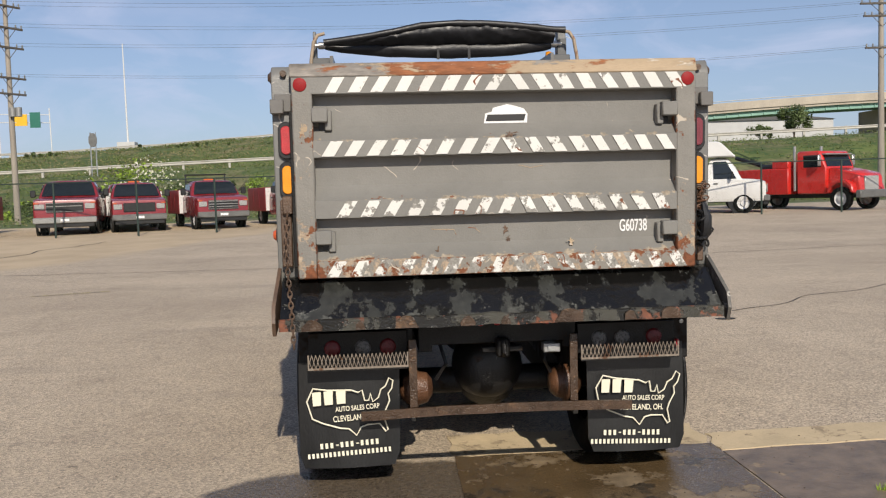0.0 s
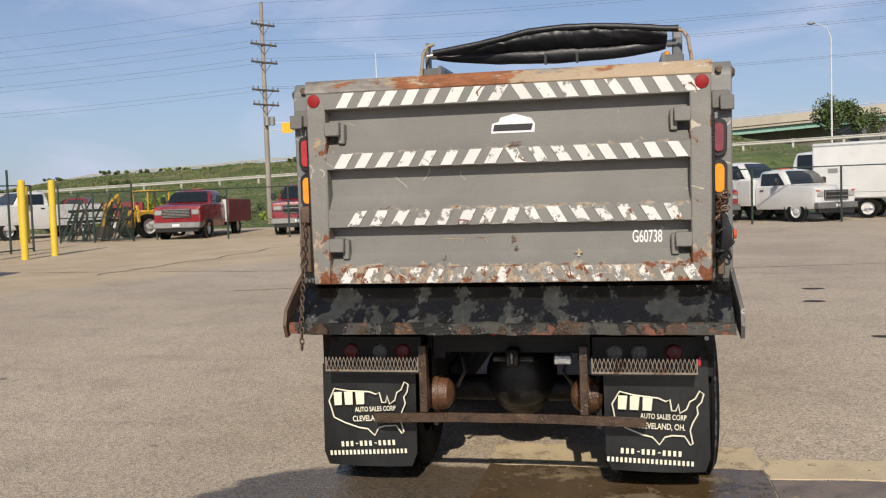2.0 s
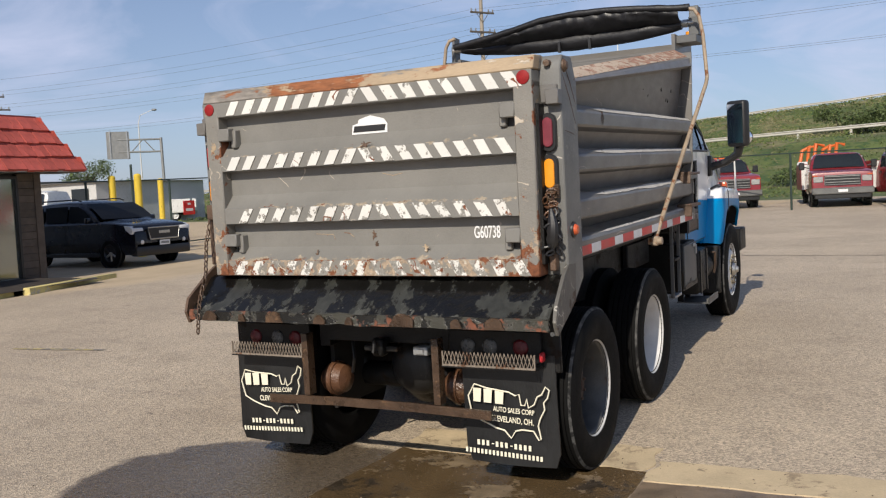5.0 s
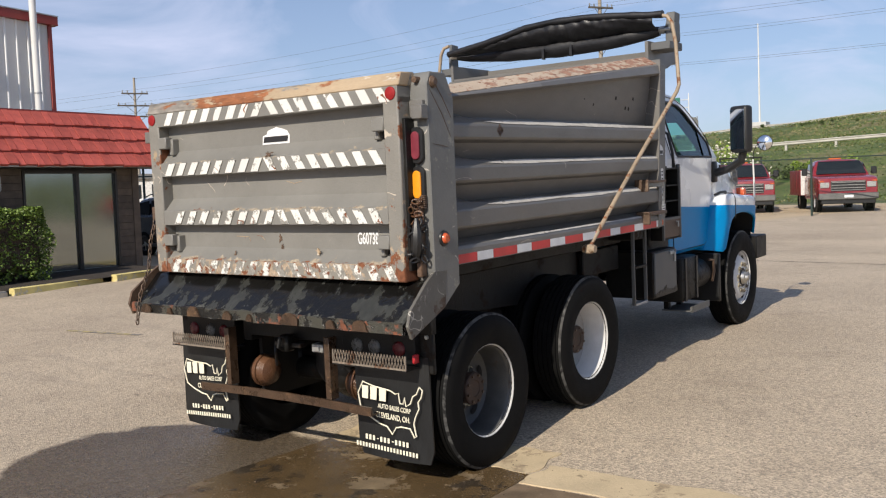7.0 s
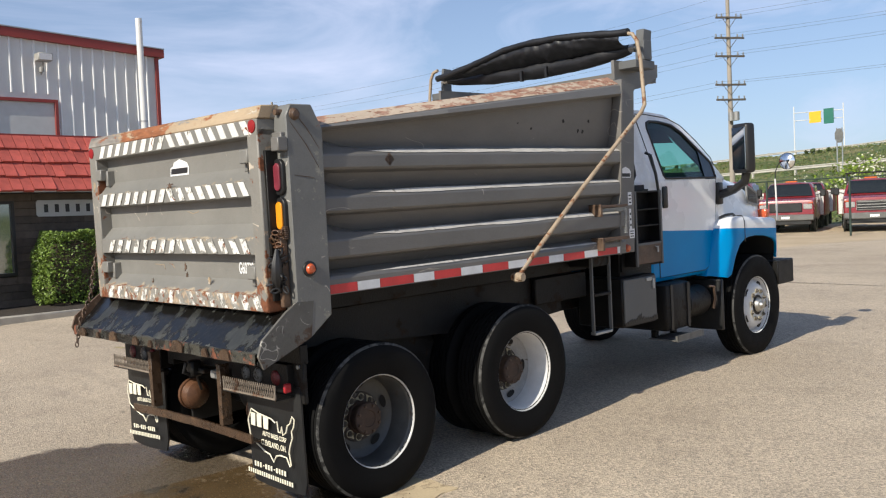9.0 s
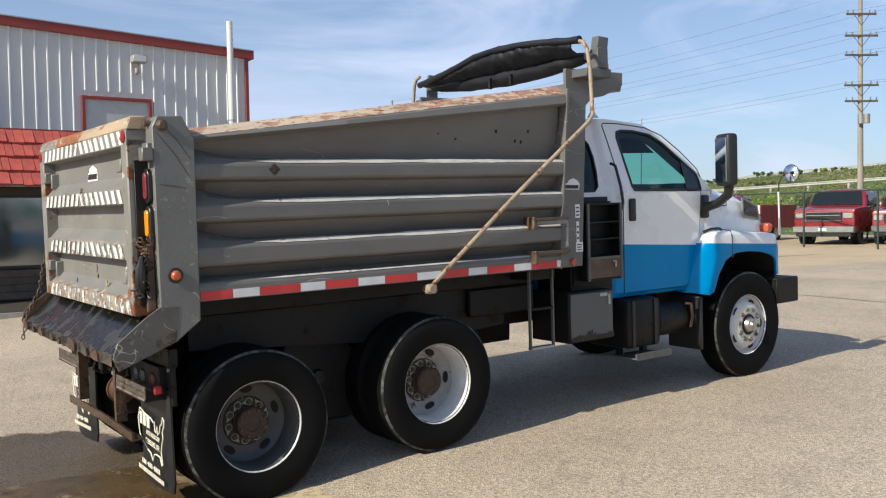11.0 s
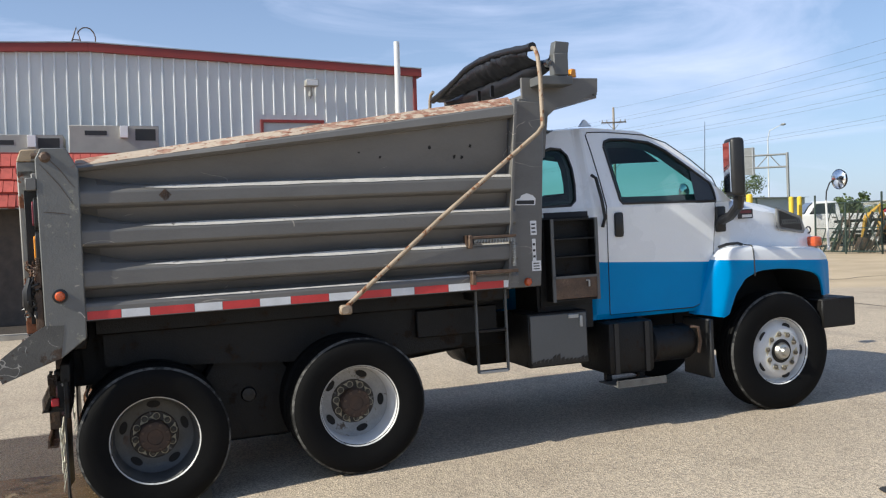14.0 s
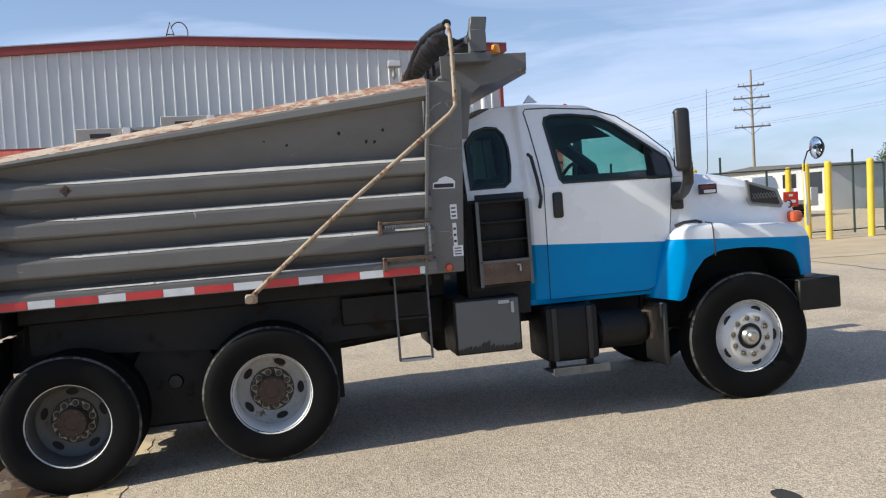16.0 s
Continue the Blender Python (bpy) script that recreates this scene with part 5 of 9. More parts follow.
# chassis
chassis = part("chassis_frame", Shape().box(-0.47, -0.39, -1.28, 4.95, 0.76, 1.03, 0.005).box(0.39, 0.47, -1.28, 4.95, 0.76, 1.03, 0.005).box(-0.4, 0.4, -1.28, -1.2, 0.80, 1.0, 0.004).box(-0.4, 0.4, 1.3, 1.4, 0.8, 1.0)
               .box(-1.16, 1.16, -1.27, -1.21, 0.90, 1.02, 0.006), M["dark"], truck, "dark chassis rails")
s = Shape()
for y, z in ((-0.70, 0.455), (0.73, 0.52)):
    s.tube([(-0.95, y, z), (0.95, y, z)], 0.085, 14)
    s.lathe([(0.001, -0.19), (0.11, -0.17), (0.20, -0.05), (0.21, 0.05), (0.12, 0.2), (0.001, 0.24)], 20, (0, y, z + 0.03), "y")
s.tube([(-0.95, 4.58, 0.50), (0.95, 4.58, 0.50)], 0.06, 10)
s.tube([(0, 0.8, 0.62), (0, 3.6, 0.88)], 0.05, 10)
part("axle", s, M["dark"], chassis, "dark axle housings and driveshaft")
part("differential_cover", Shape().lathe([(0.001, -0.25), (0.08, -0.245), (0.14, -0.225), (0.19, -0.17), (0.225, -0.08), (0.23, 0.0)], 28, (0.0, -0.70, 0.56), "y"), M["subframe"], chassis, "oily dark differential cover")
for sx in (-1, 1):
    s = Shape().box(*sorted((sx * 0.47, sx * 0.56)), -0.75, 0.78, 0.45, 0.60, 0.02).box(*sorted((sx * 0.46, sx * 0.58)), -0.15, 0.15, 0.45, 0.95, 0.02)
    part("walking_beam", s, M["dark"], chassis)
    h = Shape().prism([(-0.50, 0.36), (-0.28, 0.26), (0.28, 0.26), (0.52, 0.36), (0.40, 0.62), (0.20, 0.98), (-0.20, 0.98), (-0.40, 0.62)], *sorted((sx * 0.52, sx * 0.66)), bevel=0.02)
    part("suspension_hanger", h, M["dark"], chassis, "black suspension hanger between the wheels")
    part("hanger_bolt", Shape().lathe([(0.001, sx * 0.03), (0.05, sx * 0.026), (0.06, 0)], 12, (sx * 0.66, 0.0, 0.60), "x"), M["subframe"], chassis)
    # added sheet that stands in for the shade between the rear wheels
    part("inner_panel", Shape().box(*sorted((sx * 0.49, sx * 0.52)), -1.10, 1.30, 0.30, 1.0), M["dark_fill"], chassis, "near-black sheet added to keep the gap behind the wheels dark", smooth=0)
    cx_ = -0.485 if sx < 0 else 0.435
    ch = Shape().lathe([(0.001, -0.10), (0.06, -0.092), (0.092, -0.06), (0.106, -0.02), (0.108, 0.0), (0.106, 0.02), (0.092, 0.07), (0.05, 0.10), (0.001, 0.105)], 20, (cx_, -1.09, 0.505), "x")
    ch.lathe([(0.102, -0.016), (0.116, -0.016), (0.116, 0.016), (0.102, 0.016)], 20, (cx_, -1.09, 0.505), "x")
    part("brake_chamber", ch, M["chamber"], chassis, "rusty round brake chamber")
    part("brake_hose", Shape().tube([(sx * 0.36, -1.09, 0.55), (sx * 0.30, -1.15, 0.66), (sx * 0.34, -1.1, 0.80), (sx * 0.40, -1.0, 0.86)], 0.011, 7), M["black"], chassis)
part("pintle_hitch", Shape().box(-0.10, 0.14, -1.34, -1.28, 0.755, 0.79, 0.006).box(-0.02, 0.06, -1.38, -1.30, 0.73, 0.84, 0.012).tube([(0.02, -1.36, 0.74), (0.02, -1.42, 0.77), (0.02, -1.40, 0.83)], 0.014, 8), M["dark"], chassis, "dark steel pintle hitch")
part("trailer_socket", Shape().box(0.26, 0.36, -1.36, -1.28, 0.745, 0.80, 0.006).box(0.285, 0.335, -1.372, -1.36, 0.757, 0.785), M["silver"], chassis, "small bright trailer socket")
for x in (-0.10, 0.0, 0.30):
    part("clearance_lamp", Shape().lathe([(0.001, -0.02), (0.02, -0.016), (0.026, 0)], 14, (x, -1.272, 0.925), "y"), M["red_lens"], chassis, "small red clearance lamp")
# underride bar on two rusty drops
s = Shape()
rows = []
for x in np.linspace(-0.815, 0.775, 28):
    dz = -0.010 + 0.012 * math.cos(x * 2.2) + 0.006 * noise.noise((x * 5, 2, 2))
    rows.append([(x, y, z + dz) for y, z in ((-1.40, 0.408), (-1.33, 0.408), (-1.33, 0.42), (-1.385, 0.42), (-1.385, 0.462), (-1.40, 0.462), (-1.40, 0.408))])
s.sheet(rows)
s.poly(rows[0][:-1]), s.poly(rows[-1][:-1])
bar = part("underride_bar", s, M["wetrust"], truck, "wet rusty angle-iron underride bar")
for x in (-0.515, 0.425):
    part("drop_post", Shape().prism([(x - 0.018, -1.40), (x + 0.028, -1.40), (x + 0.028, -1.33), (x + 0.018, -1.33), (x + 0.018, -1.39), (x - 0.018, -1.39)], 0.462, 0.86, axis="z", bevel=0.002), M["wetrust"], bar, "wet rusty angle drop")
# lamp boxes behind expanded metal
for x0, x1 in ((-1.11, -0.535), (0.475, 1.06)):
    box = part("lamp_box", Shape().box(x0, x1, -1.30, -1.22, 0.72, 0.90, 0.004).box(x0, x1, -1.39, -1.36, 0.700, 0.712).box(x0, x1, -1.40, -1.22, 0.695, 0.703), M["dark"], truck, "dark lamp box with a mesh guard")
    s = Shape()
    nseg = 25
    st = (x1 - x0) / nseg
    for k in range(nseg):
        a = x0 + st * k
        s.tube([(a, -1.392, 0.71), (a + st, -1.392, 0.79)], 0.0027, 4)
        s.tube([(a + st, -1.392, 0.71), (a, -1.392, 0.79)], 0.0027, 4)
    s.box(x0, x1, -1.398, -1.388, 0.698, 0.714).box(x0, x0 + 0.008, -1.396, -1.388, 0.70, 0.79).box(x1 - 0.008, x1, -1.396, -1.388, 0.70, 0.79)
    part("mesh_guard", s, M["guard"], box, "expanded metal guard", smooth=0)
    for k, (fx, lens) in enumerate(((0.22, "dim_clear"), (0.46, "dim_clear"), (0.79, "dim_red")) if x0 > 0 else ((0.80, "dim_red"), (0.55, "dim_clear"), (0.24, "dim_red"))):
        part("lamp", Shape().lathe([(0.001, -0.014), (0.035, -0.012), (0.045, -0.006), (0.048, 0)], 20, (x0 + (x1 - x0) * fx, -1.302, 0.808), "y"), M[lens], box, "round red lamp" if lens == "dim_red" else "round clear lamp")
    if x0 > 0:
        part("lamp", Shape().box(1.062, 1.082, -1.34, -1.29, 0.735, 0.79, 0.006), M["red_lens"], box, "red side lamp")


# mud flaps with a printed map outline; name, phone and web lines as plain bars
MAP = [(-0.205, 0.06), (-0.17, 0.125), (-0.10, 0.11), (0.02, 0.10), (0.055, 0.085), (0.075, 0.095), (0.085, 0.04), (0.105, 0.04), (0.115, 0.075), (0.125, 0.03), (0.155, 0.05), (0.17, 0.09), (0.195, 0.105), (0.215, 0.145),
       (0.235, 0.13), (0.225, 0.09), (0.205, 0.065), (0.21, 0.03), (0.185, -0.02), (0.175, -0.055), (0.19, -0.12), (0.178, -0.128), (0.15, -0.085), (0.09, -0.085), (0.055, -0.095), (0.03, -0.135), (-0.005, -0.098),
       (-0.05, -0.09), (-0.13, -0.06), (-0.185, -0.03)]


def mud_flap(cx, z0, z1, lean, turn, drop=0.0):
    s = Shape()
    rows = []
    for j in range(9):
        t = j / 8
        w = 0.295 - (0.01 if j in (0,) else 0)
        row = []
        for i in range(9):
            u = -1 + i / 4
            x = cx + u * (w if 0 < j else w - 0.02)
            row.append((x + lean * (1 - t) * 0.04, -1.262 - 0.025 * (1 - t) * math.cos(u * 1.6) + 0.004 * noise.noise((x * 5, t * 3, 1)), z0 + (z1 - z0) * t))
        rows.append(row)
    s.sheet(rows)
    ext = bmesh.ops.extrude_face_region(s.bm, geom=list(s.bm.faces))["geom"]
    for v in ext:
        if isinstance(v, bmesh.types.BMVert):
            v.co.y += 0.012
    flap = part("mud_flap", s, M["flap"], truck, "black rubber mud flap with a cream printed map outline")
    y, mz = -1.2965, (z0 + z1) / 2 + 0.025 - drop
    at = Matrix.Translation((cx - 0.01, y, mz)) @ pose(0, 0, 0, 0, turn, 0) @ Matrix.Diagonal((1.16, 1, 1.16, 1))
    pts = [(a, 0, b) for a, b in MAP] + [(MAP[0][0], 0, MAP[0][1])]
    part("map_outline", Shape().tube(pts, 0.0042, 5, False), M["cream"], flap, at=at, smooth=0)
    s = Shape()
    for k, (w, x0) in enumerate(((0.050, -0.176), (0.052, -0.118), (0.054, -0.056))):
        s.prism([(x0, 0.035), (x0 + w * 0.8, 0.035), (x0 + w * 0.9, 0.105), (x0, 0.105)], -0.001, 0.002, axis="y")
    part("name_bar", s, M["cream"], flap, at=at, smooth=0, kind="stuff")
    lettering("flap_lettering", "AUTO SALES CORP", 0.036, M["cream"], flap, at @ Matrix.Translation((0.045, -0.002, -0.004)) @ pose(0, 0, 0, 90, 0, 0), 0.72, 0.001)
    lettering("flap_lettering", "CLEVELAND, OH.", 0.042, M["cream"], flap, at @ Matrix.Translation((0.035, -0.002, -0.055)) @ pose(0, 0, 0, 90, 0, 0), 0.72, 0.001)
    s = Shape()
    for k in range(12):
        if k in (3, 7):
            s.box(-0.155 + 0.0255 * k, -0.142 + 0.0255 * k, -0.001, 0.002, -0.178, -0.173)
        else:
            s.box(-0.158 + 0.0255 * k, -0.144 + 0.0255 * k, -0.001, 0.002, -0.189, -0.162)
    part("phone_bar", s, M["cream"], flap, at=at, smooth=0, kind="stuff")
    s = Shape()
    for k in range(20):
        s.box(-0.224 + 0.0215 * k, -0.212 + 0.0215 * k, -0.001, 0.002, -0.234, -0.210)
    part("web_bar", s, M["cream"], flap, at=at, smooth=0, kind="stuff")
    return flap


mud_flap(-0.88, 0.088, 0.72, -0.3, -3.0, -0.010)
mud_flap(0.83, 0.105, 0.76, 0.3, 2.0, 0.03)
for x0, x1 in ((-1.17, -0.58), (0.53, 1.16)):
    part("flap_hanger", Shape().box(x0, x1, -1.255, -1.225, 0.66, 0.93, 0.006), M["dark"], truck, "dark flap hanger plate")
part("hanger_bolt", Shape().lathe([(0.001, -0.012), (0.013, -0.012), (0.013, 0)], 8, (1.12, -1.255, 0.885), "y"), M["silver"], truck)


# ---- wheels, built facing +x round their own axle ----
def tyre_mesh(x0, x1, r=0.528):
    w, c = (x1 - x0) / 2, (x0 + x1) / 2
    prof = [(0.286, c - w * 0.72), (0.303, c - w * 0.86), (0.37, c - w * 0.99), (0.43, c - w), (r - 0.043, c - w * 0.96), (r - 0.016, c - w * 0.84), (r, c - w * 0.74)]
    for g in (-0.5, -0.22, 0.06, 0.34, 0.60):
        prof += [(r, c + w * (g - 0.035)), (r - 0.012, c + w * (g - 0.03)), (r - 0.012, c + w * (g + 0.03)), (r, c + w * (g + 0.035))]
    prof += [(r, c + w * 0.74), (r - 0.016, c + w * 0.84), (r - 0.043, c + w * 0.96), (0.43, c + w), (0.37, c + w * 0.99), (0.303, c + w * 0.86), (0.286, c + w * 0.72)]
    return Shape().lathe(prof, 56).mesh("tyre", M["rubber"], 30)


def shoulder_mesh(x0, x1, r=0.528):
    w, c = (x1 - x0) / 2, (x0 + x1) / 2
    s = Shape()
    n = 64
    for k in range(n):
        a, b = 2 * math.pi * k / n, 2 * math.pi * (k + 1.0) / n
        for t0, t1, q0, q1 in ((r - 0.002, r - 0.017, 0.765, 0.845),):
            s.poly([(c + w * q0, t0 * math.cos(a), t0 * math.sin(a)), (c + w * q0, t0 * math.cos(b), t0 * math.sin(b)), (c + w * q1 + 0.002, t1 * math.cos(b), t1 * math.sin(b)), (c + w * q1 + 0.002, t1 * math.cos(a), t1 * math.sin(a))])
    return s.mesh("shoulder_scuff", M["scuffed"], 0)


def disc_mesh(profile, mat_):
    return Shape().lathe(profile, 48).mesh("wheel", mat_, 30)


def hand_hole(size):
    # flat near-black oval in place of the shaded opening
    return Shape().poly([(0, size * 1.35 * math.cos(b), size * 0.75 * math.sin(b)) for b in np.linspace(0, 2 * math.pi, 15)[:-1]]).mesh("hand_hole", M["dark_fill"], 0)


def nut_mesh():
    return Shape().lathe([(0.001, 0.03), (0.010, 0.03), (0.012, 0.022), (0.018, 0.02), (0.019, 0.0)], 6).mesh("lug_nut", M["nut"], 20)


def tab_mesh():
    return Shape().prism([(-0.015, 0.020), (0.015, 0.020), (0.0, 0.052)], 0.006, 0.010).lathe([(0.021, 0.004), (0.026, 0.004), (0.026, 0.010), (0.021, 0.010)], 12).mesh("nut_tab", M["brass"], 20)


TY_OUT, TY_IN, TY_FRONT = tyre_mesh(0.925, 1.20, 0.502), tyre_mesh(0.60, 0.875, 0.502), tyre_mesh(0.84, 1.115)
SC_OUT, SC_FRONT = shoulder_mesh(0.925, 1.20, 0.502), shoulder_mesh(0.84, 1.115)
DISH = [(0.288, 0.93), (0.282, 1.13), (0.291, 1.165), (0.298, 1.172), (0.298, 1.160), (0.289, 1.155), (0.277, 1.135), (0.270, 1.02), (0.264, 0.99), (0.262, 0.93)]
DISC = Shape().lathe([(0.2635, 0.985), (0.240, 0.966), (0.20, 0.957), (0.12, 0.955), (0.001, 0.955)], 48)
DISC_W, DISC_G = DISC.mesh("wheel_disc", M["discshade"], 30), Shape().lathe([(0.2635, 0.985), (0.240, 0.966), (0.20, 0.957), (0.12, 0.955), (0.001, 0.955)], 48).mesh("wheel_disc", M["rimgrey"], 30)
WHEEL_W = disc_mesh(DISH, M["rimwhite"])
WHEEL_G = disc_mesh(DISH, M["rimgrey"])
OUTSET = [(0.288, 0.86), (0.282, 1.05), (0.291, 1.085), (0.298, 1.092), (0.298, 1.080), (0.287, 1.072), (0.278, 1.055), (0.270, 1.02), (0.258, 1.025), (0.24, 1.055), (0.215, 1.082), (0.19, 1.092), (0.12, 1.095), (0.001, 1.095)]
WHEEL_F = disc_mesh(OUTSET, M["rimwhite"])
HOLE = hand_hole(0.034)
LIP_R = Shape().lathe([(0.2875, 1.158), (0.291, 1.169), (0.298, 1.1765), (0.303, 1.170), (0.299, 1.158)], 48).mesh("rim_lip", M["rim_edge"], 30)
FLANGE = Shape().lathe([(0.10, 0.9655), (0.158, 0.9655), (0.166, 0.955)], 40).mesh("flange", M["flange"], 30)
HUB_BOLT = Shape().lathe([(0.001, 0.012), (0.009, 0.012), (0.010, 0.0)], 6).mesh("hub_bolt", M["rust"], 20)
HUB_R = Shape().lathe([(0.001, 1.062), (0.050, 1.062), (0.055, 1.068), (0.098, 1.066), (0.106, 1.060), (0.109, 1.045), (0.098, 1.035), (0.096, 0.99), (0.104, 0.985), (0.108, 0.956)], 28).mesh("hub", M["hub"], 30)
HUB_RING = Shape().lathe([(0.078, 1.104), (0.10, 1.103), (0.106, 1.097)], 28).mesh("hub_ring", M["dark"], 30)
HUB_F = Shape().lathe([(0.001, 1.165), (0.03, 1.163), (0.036, 1.15), (0.040, 1.14), (0.062, 1.135), (0.070, 1.12), (0.078, 1.10), (0.10, 1.098), (0.104, 1.095)], 28).mesh("hub", M["chrome"], 30)
NUT, TAB = nut_mesh(), tab_mesh()


def wheel(y, side, kind):
    at = Matrix.Translation((0, y, {"front": 0.537, "white": 0.517, "grey": 0.447}[kind])) @ pose(0, 0, 0, 0, 0, 0 if side > 0 else 180) @ pose(0, 0, 0, y * 37, 0, 0)
    w = part("wheel", {"white": WHEEL_W, "grey": WHEEL_G, "front": WHEEL_F}[kind], None, truck,
             {"white": "white dished wheel with a brown hub", "grey": "dull grey dished wheel with a brown hub", "front": "white front wheel with a bright hub"}[kind], at)
    front = kind == "front"
    part("tyre", TY_FRONT if front else TY_OUT, None, w, "black truck tyre")
    part("shoulder_scuff", SC_FRONT if front else SC_OUT, None, w, "pale scuffed tread shoulder", kind="stuff")
    if not front:
        part("tyre", TY_IN, None, w, "black inner dual tyre")
    for k in range(5):
        a = 72 * k + 25
        part("hand_hole", HOLE, None, w, "", pose(0, 0, 0, a, 0, 0) @ Matrix.Translation((1.073 if front else 0.966, 0, 0.228 if front else 0.214)))
    if front:
        part("hub_ring", HUB_RING, None, w)
    if not front:
        part("wheel_disc", DISC_W if kind == "white" else DISC_G, None, w, "dirty dished wheel disc")
        part("flange", FLANGE, None, w, "dark oily bolting flange")
        part("rim_lip", LIP_R, None, w, "scuffed rim lip, painted pale for its sunlit edge")
        for k in range(8):
            part("hub_bolt", HUB_BOLT, None, w, "", pose(0, 0, 0, 45 * k, 0, 0) @ Matrix.Translation((1.066, 0, 0.088)))
    part("hub", HUB_F if front else HUB_R, None, w, "bright bare hub" if front else "brown rusty hub")
    for k in range(10):
        a = 2 * math.pi * k / 10
        r, x = (0.152, 1.095) if front else (0.130, 0.964)
        m = Matrix.Translation((x, r * math.cos(a), r * math.sin(a))) @ pose(0, 0, 0, math.degrees(a) + 25 * math.sin(k * 5), 0, 0)
        part("lug_nut", NUT, None, w, "", m)
        part("nut_tab", TAB, None, w, "", m)


for side in (1, -1):
    wheel(-0.70, side, "grey")
    wheel(0.73, side, "white")
    wheel(4.605, side, "front")

# ---- cab ----
def half(z):
    return 0.955 if z < 1.885 else 0.955 - (z - 1.885) * 0.27


def twotone(s, z_at):
    """Cuts the skin along the paint line and marks the lower faces as the second material."""
    a = Vector((0, 2.8, z_at))
    nrm = Vector((0, 0.057, 1)).normalized()
    bmesh.ops.bisect_plane(s.bm, geom=list(s.bm.verts) + list(s.bm.edges) + list(s.bm.faces), plane_co=a, plane_no=nrm)
    for f in s.bm.faces:
        f.material_index = 1 if (f.calc_center_median() - a).dot(nrm) < 0 else 0
    return s


PAINT = [M["white"], M["blue"]]
BLUE_Z = 1.434
side_outer = [(2.36, 1.885), (2.36, 2.31), (2.45, 2.465), (2.64, 2.55), (2.97, 2.565), (3.41, 2.53), (3.60, 2.465), (3.83, 2.315), (4.05, 2.10), (4.25, 1.885)]
door_window = [(3.060, 2.40), (3.075, 2.442), (3.13, 2.460), (3.30, 2.458), (3.51, 2.428), (3.66, 2.352), (3.86, 2.20), (4.055, 2.052), (4.075, 1.98), (4.08, 1.897), (3.145, 1.908), (3.125, 1.94)]
rear_window = [(2.40, 2.27), (2.48, 2.365), (2.58, 2.395), (2.67, 2.385), (2.72, 2.33), (2.745, 2.22), (2.745, 2.08), (2.725, 1.95), (2.68, 1.912), (2.40, 1.905)]
s = Shape()
for sx in (-1, 1):
    s.holed(side_outer, [door_window, rear_window], lambda p: (sx * half(p[1]), p[0], p[1]))
    s.sheet([[(sx * 0.955, y, z) for y in (2.36, 2.97, 3.40, 4.05)] for z in (1.885, 1.64, 1.40, 1.16, 0.99)])
    s.sheet([[(sx * 0.955, y, 0.99) for y in (2.36, 2.97, 3.40, 4.05)], [(sx * 0.93, y, 0.945) for y in (2.36, 2.97, 3.40, 4.05)], [(sx * 0.80, y, 0.935) for y in (2.36, 2.97, 3.40, 4.05)]])
roof = [(2.36, 1.885), (2.36, 2.31), (2.45, 2.465), (2.64, 2.55), (2.97, 2.565), (3.41, 2.53), (3.60, 2.465)]
rows = [[(f * half(z), y, z + 0.05 * (1 - f * f) * (z > 2.4)) for f in np.linspace(-1, 1, 9)] for y, z in roof]
s.sheet(rows)
s.sheet([[(f * 0.955, 2.36, z) for f in (-1, 0, 1)] for z in (0.95, 1.4, 1.885)])
s.sheet([[(f * half(z), y, z) for f in (-1, 0, 1)] for y, z in ((4.25, 1.885), (4.04, 1.5), (4.02, 0.95))])
s.sheet([[(f * 0.80, y, 0.935) for f in (-1, 1)] for y in (2.36, 4.30)])
bmesh.ops.remove_doubles(s.bm, verts=list(s.bm.verts), dist=0.002)


def setback(y):
    """The cab's rear extension stands a little inside the door line."""
    return 0.045 * smoothstep((2.875 - y) / 0.075)


for y_ in (2.80, 2.82, 2.838, 2.856, 2.875):
    bmesh.ops.bisect_plane(s.bm, geom=list(s.bm.verts) + list(s.bm.edges) + list(s.bm.faces), plane_co=(0, y_, 0), plane_no=(0, 1, 0))
for v in s.bm.verts:
    if abs(v.co.x) > 0.70 and v.co.z > 0.96:
        v.co.x -= math.copysign(setback(v.co.y), v.co.x)
cab = part("cab", twotone(s, BLUE_Z), PAINT, truck, "white-over-blue cab shell", smooth=13)
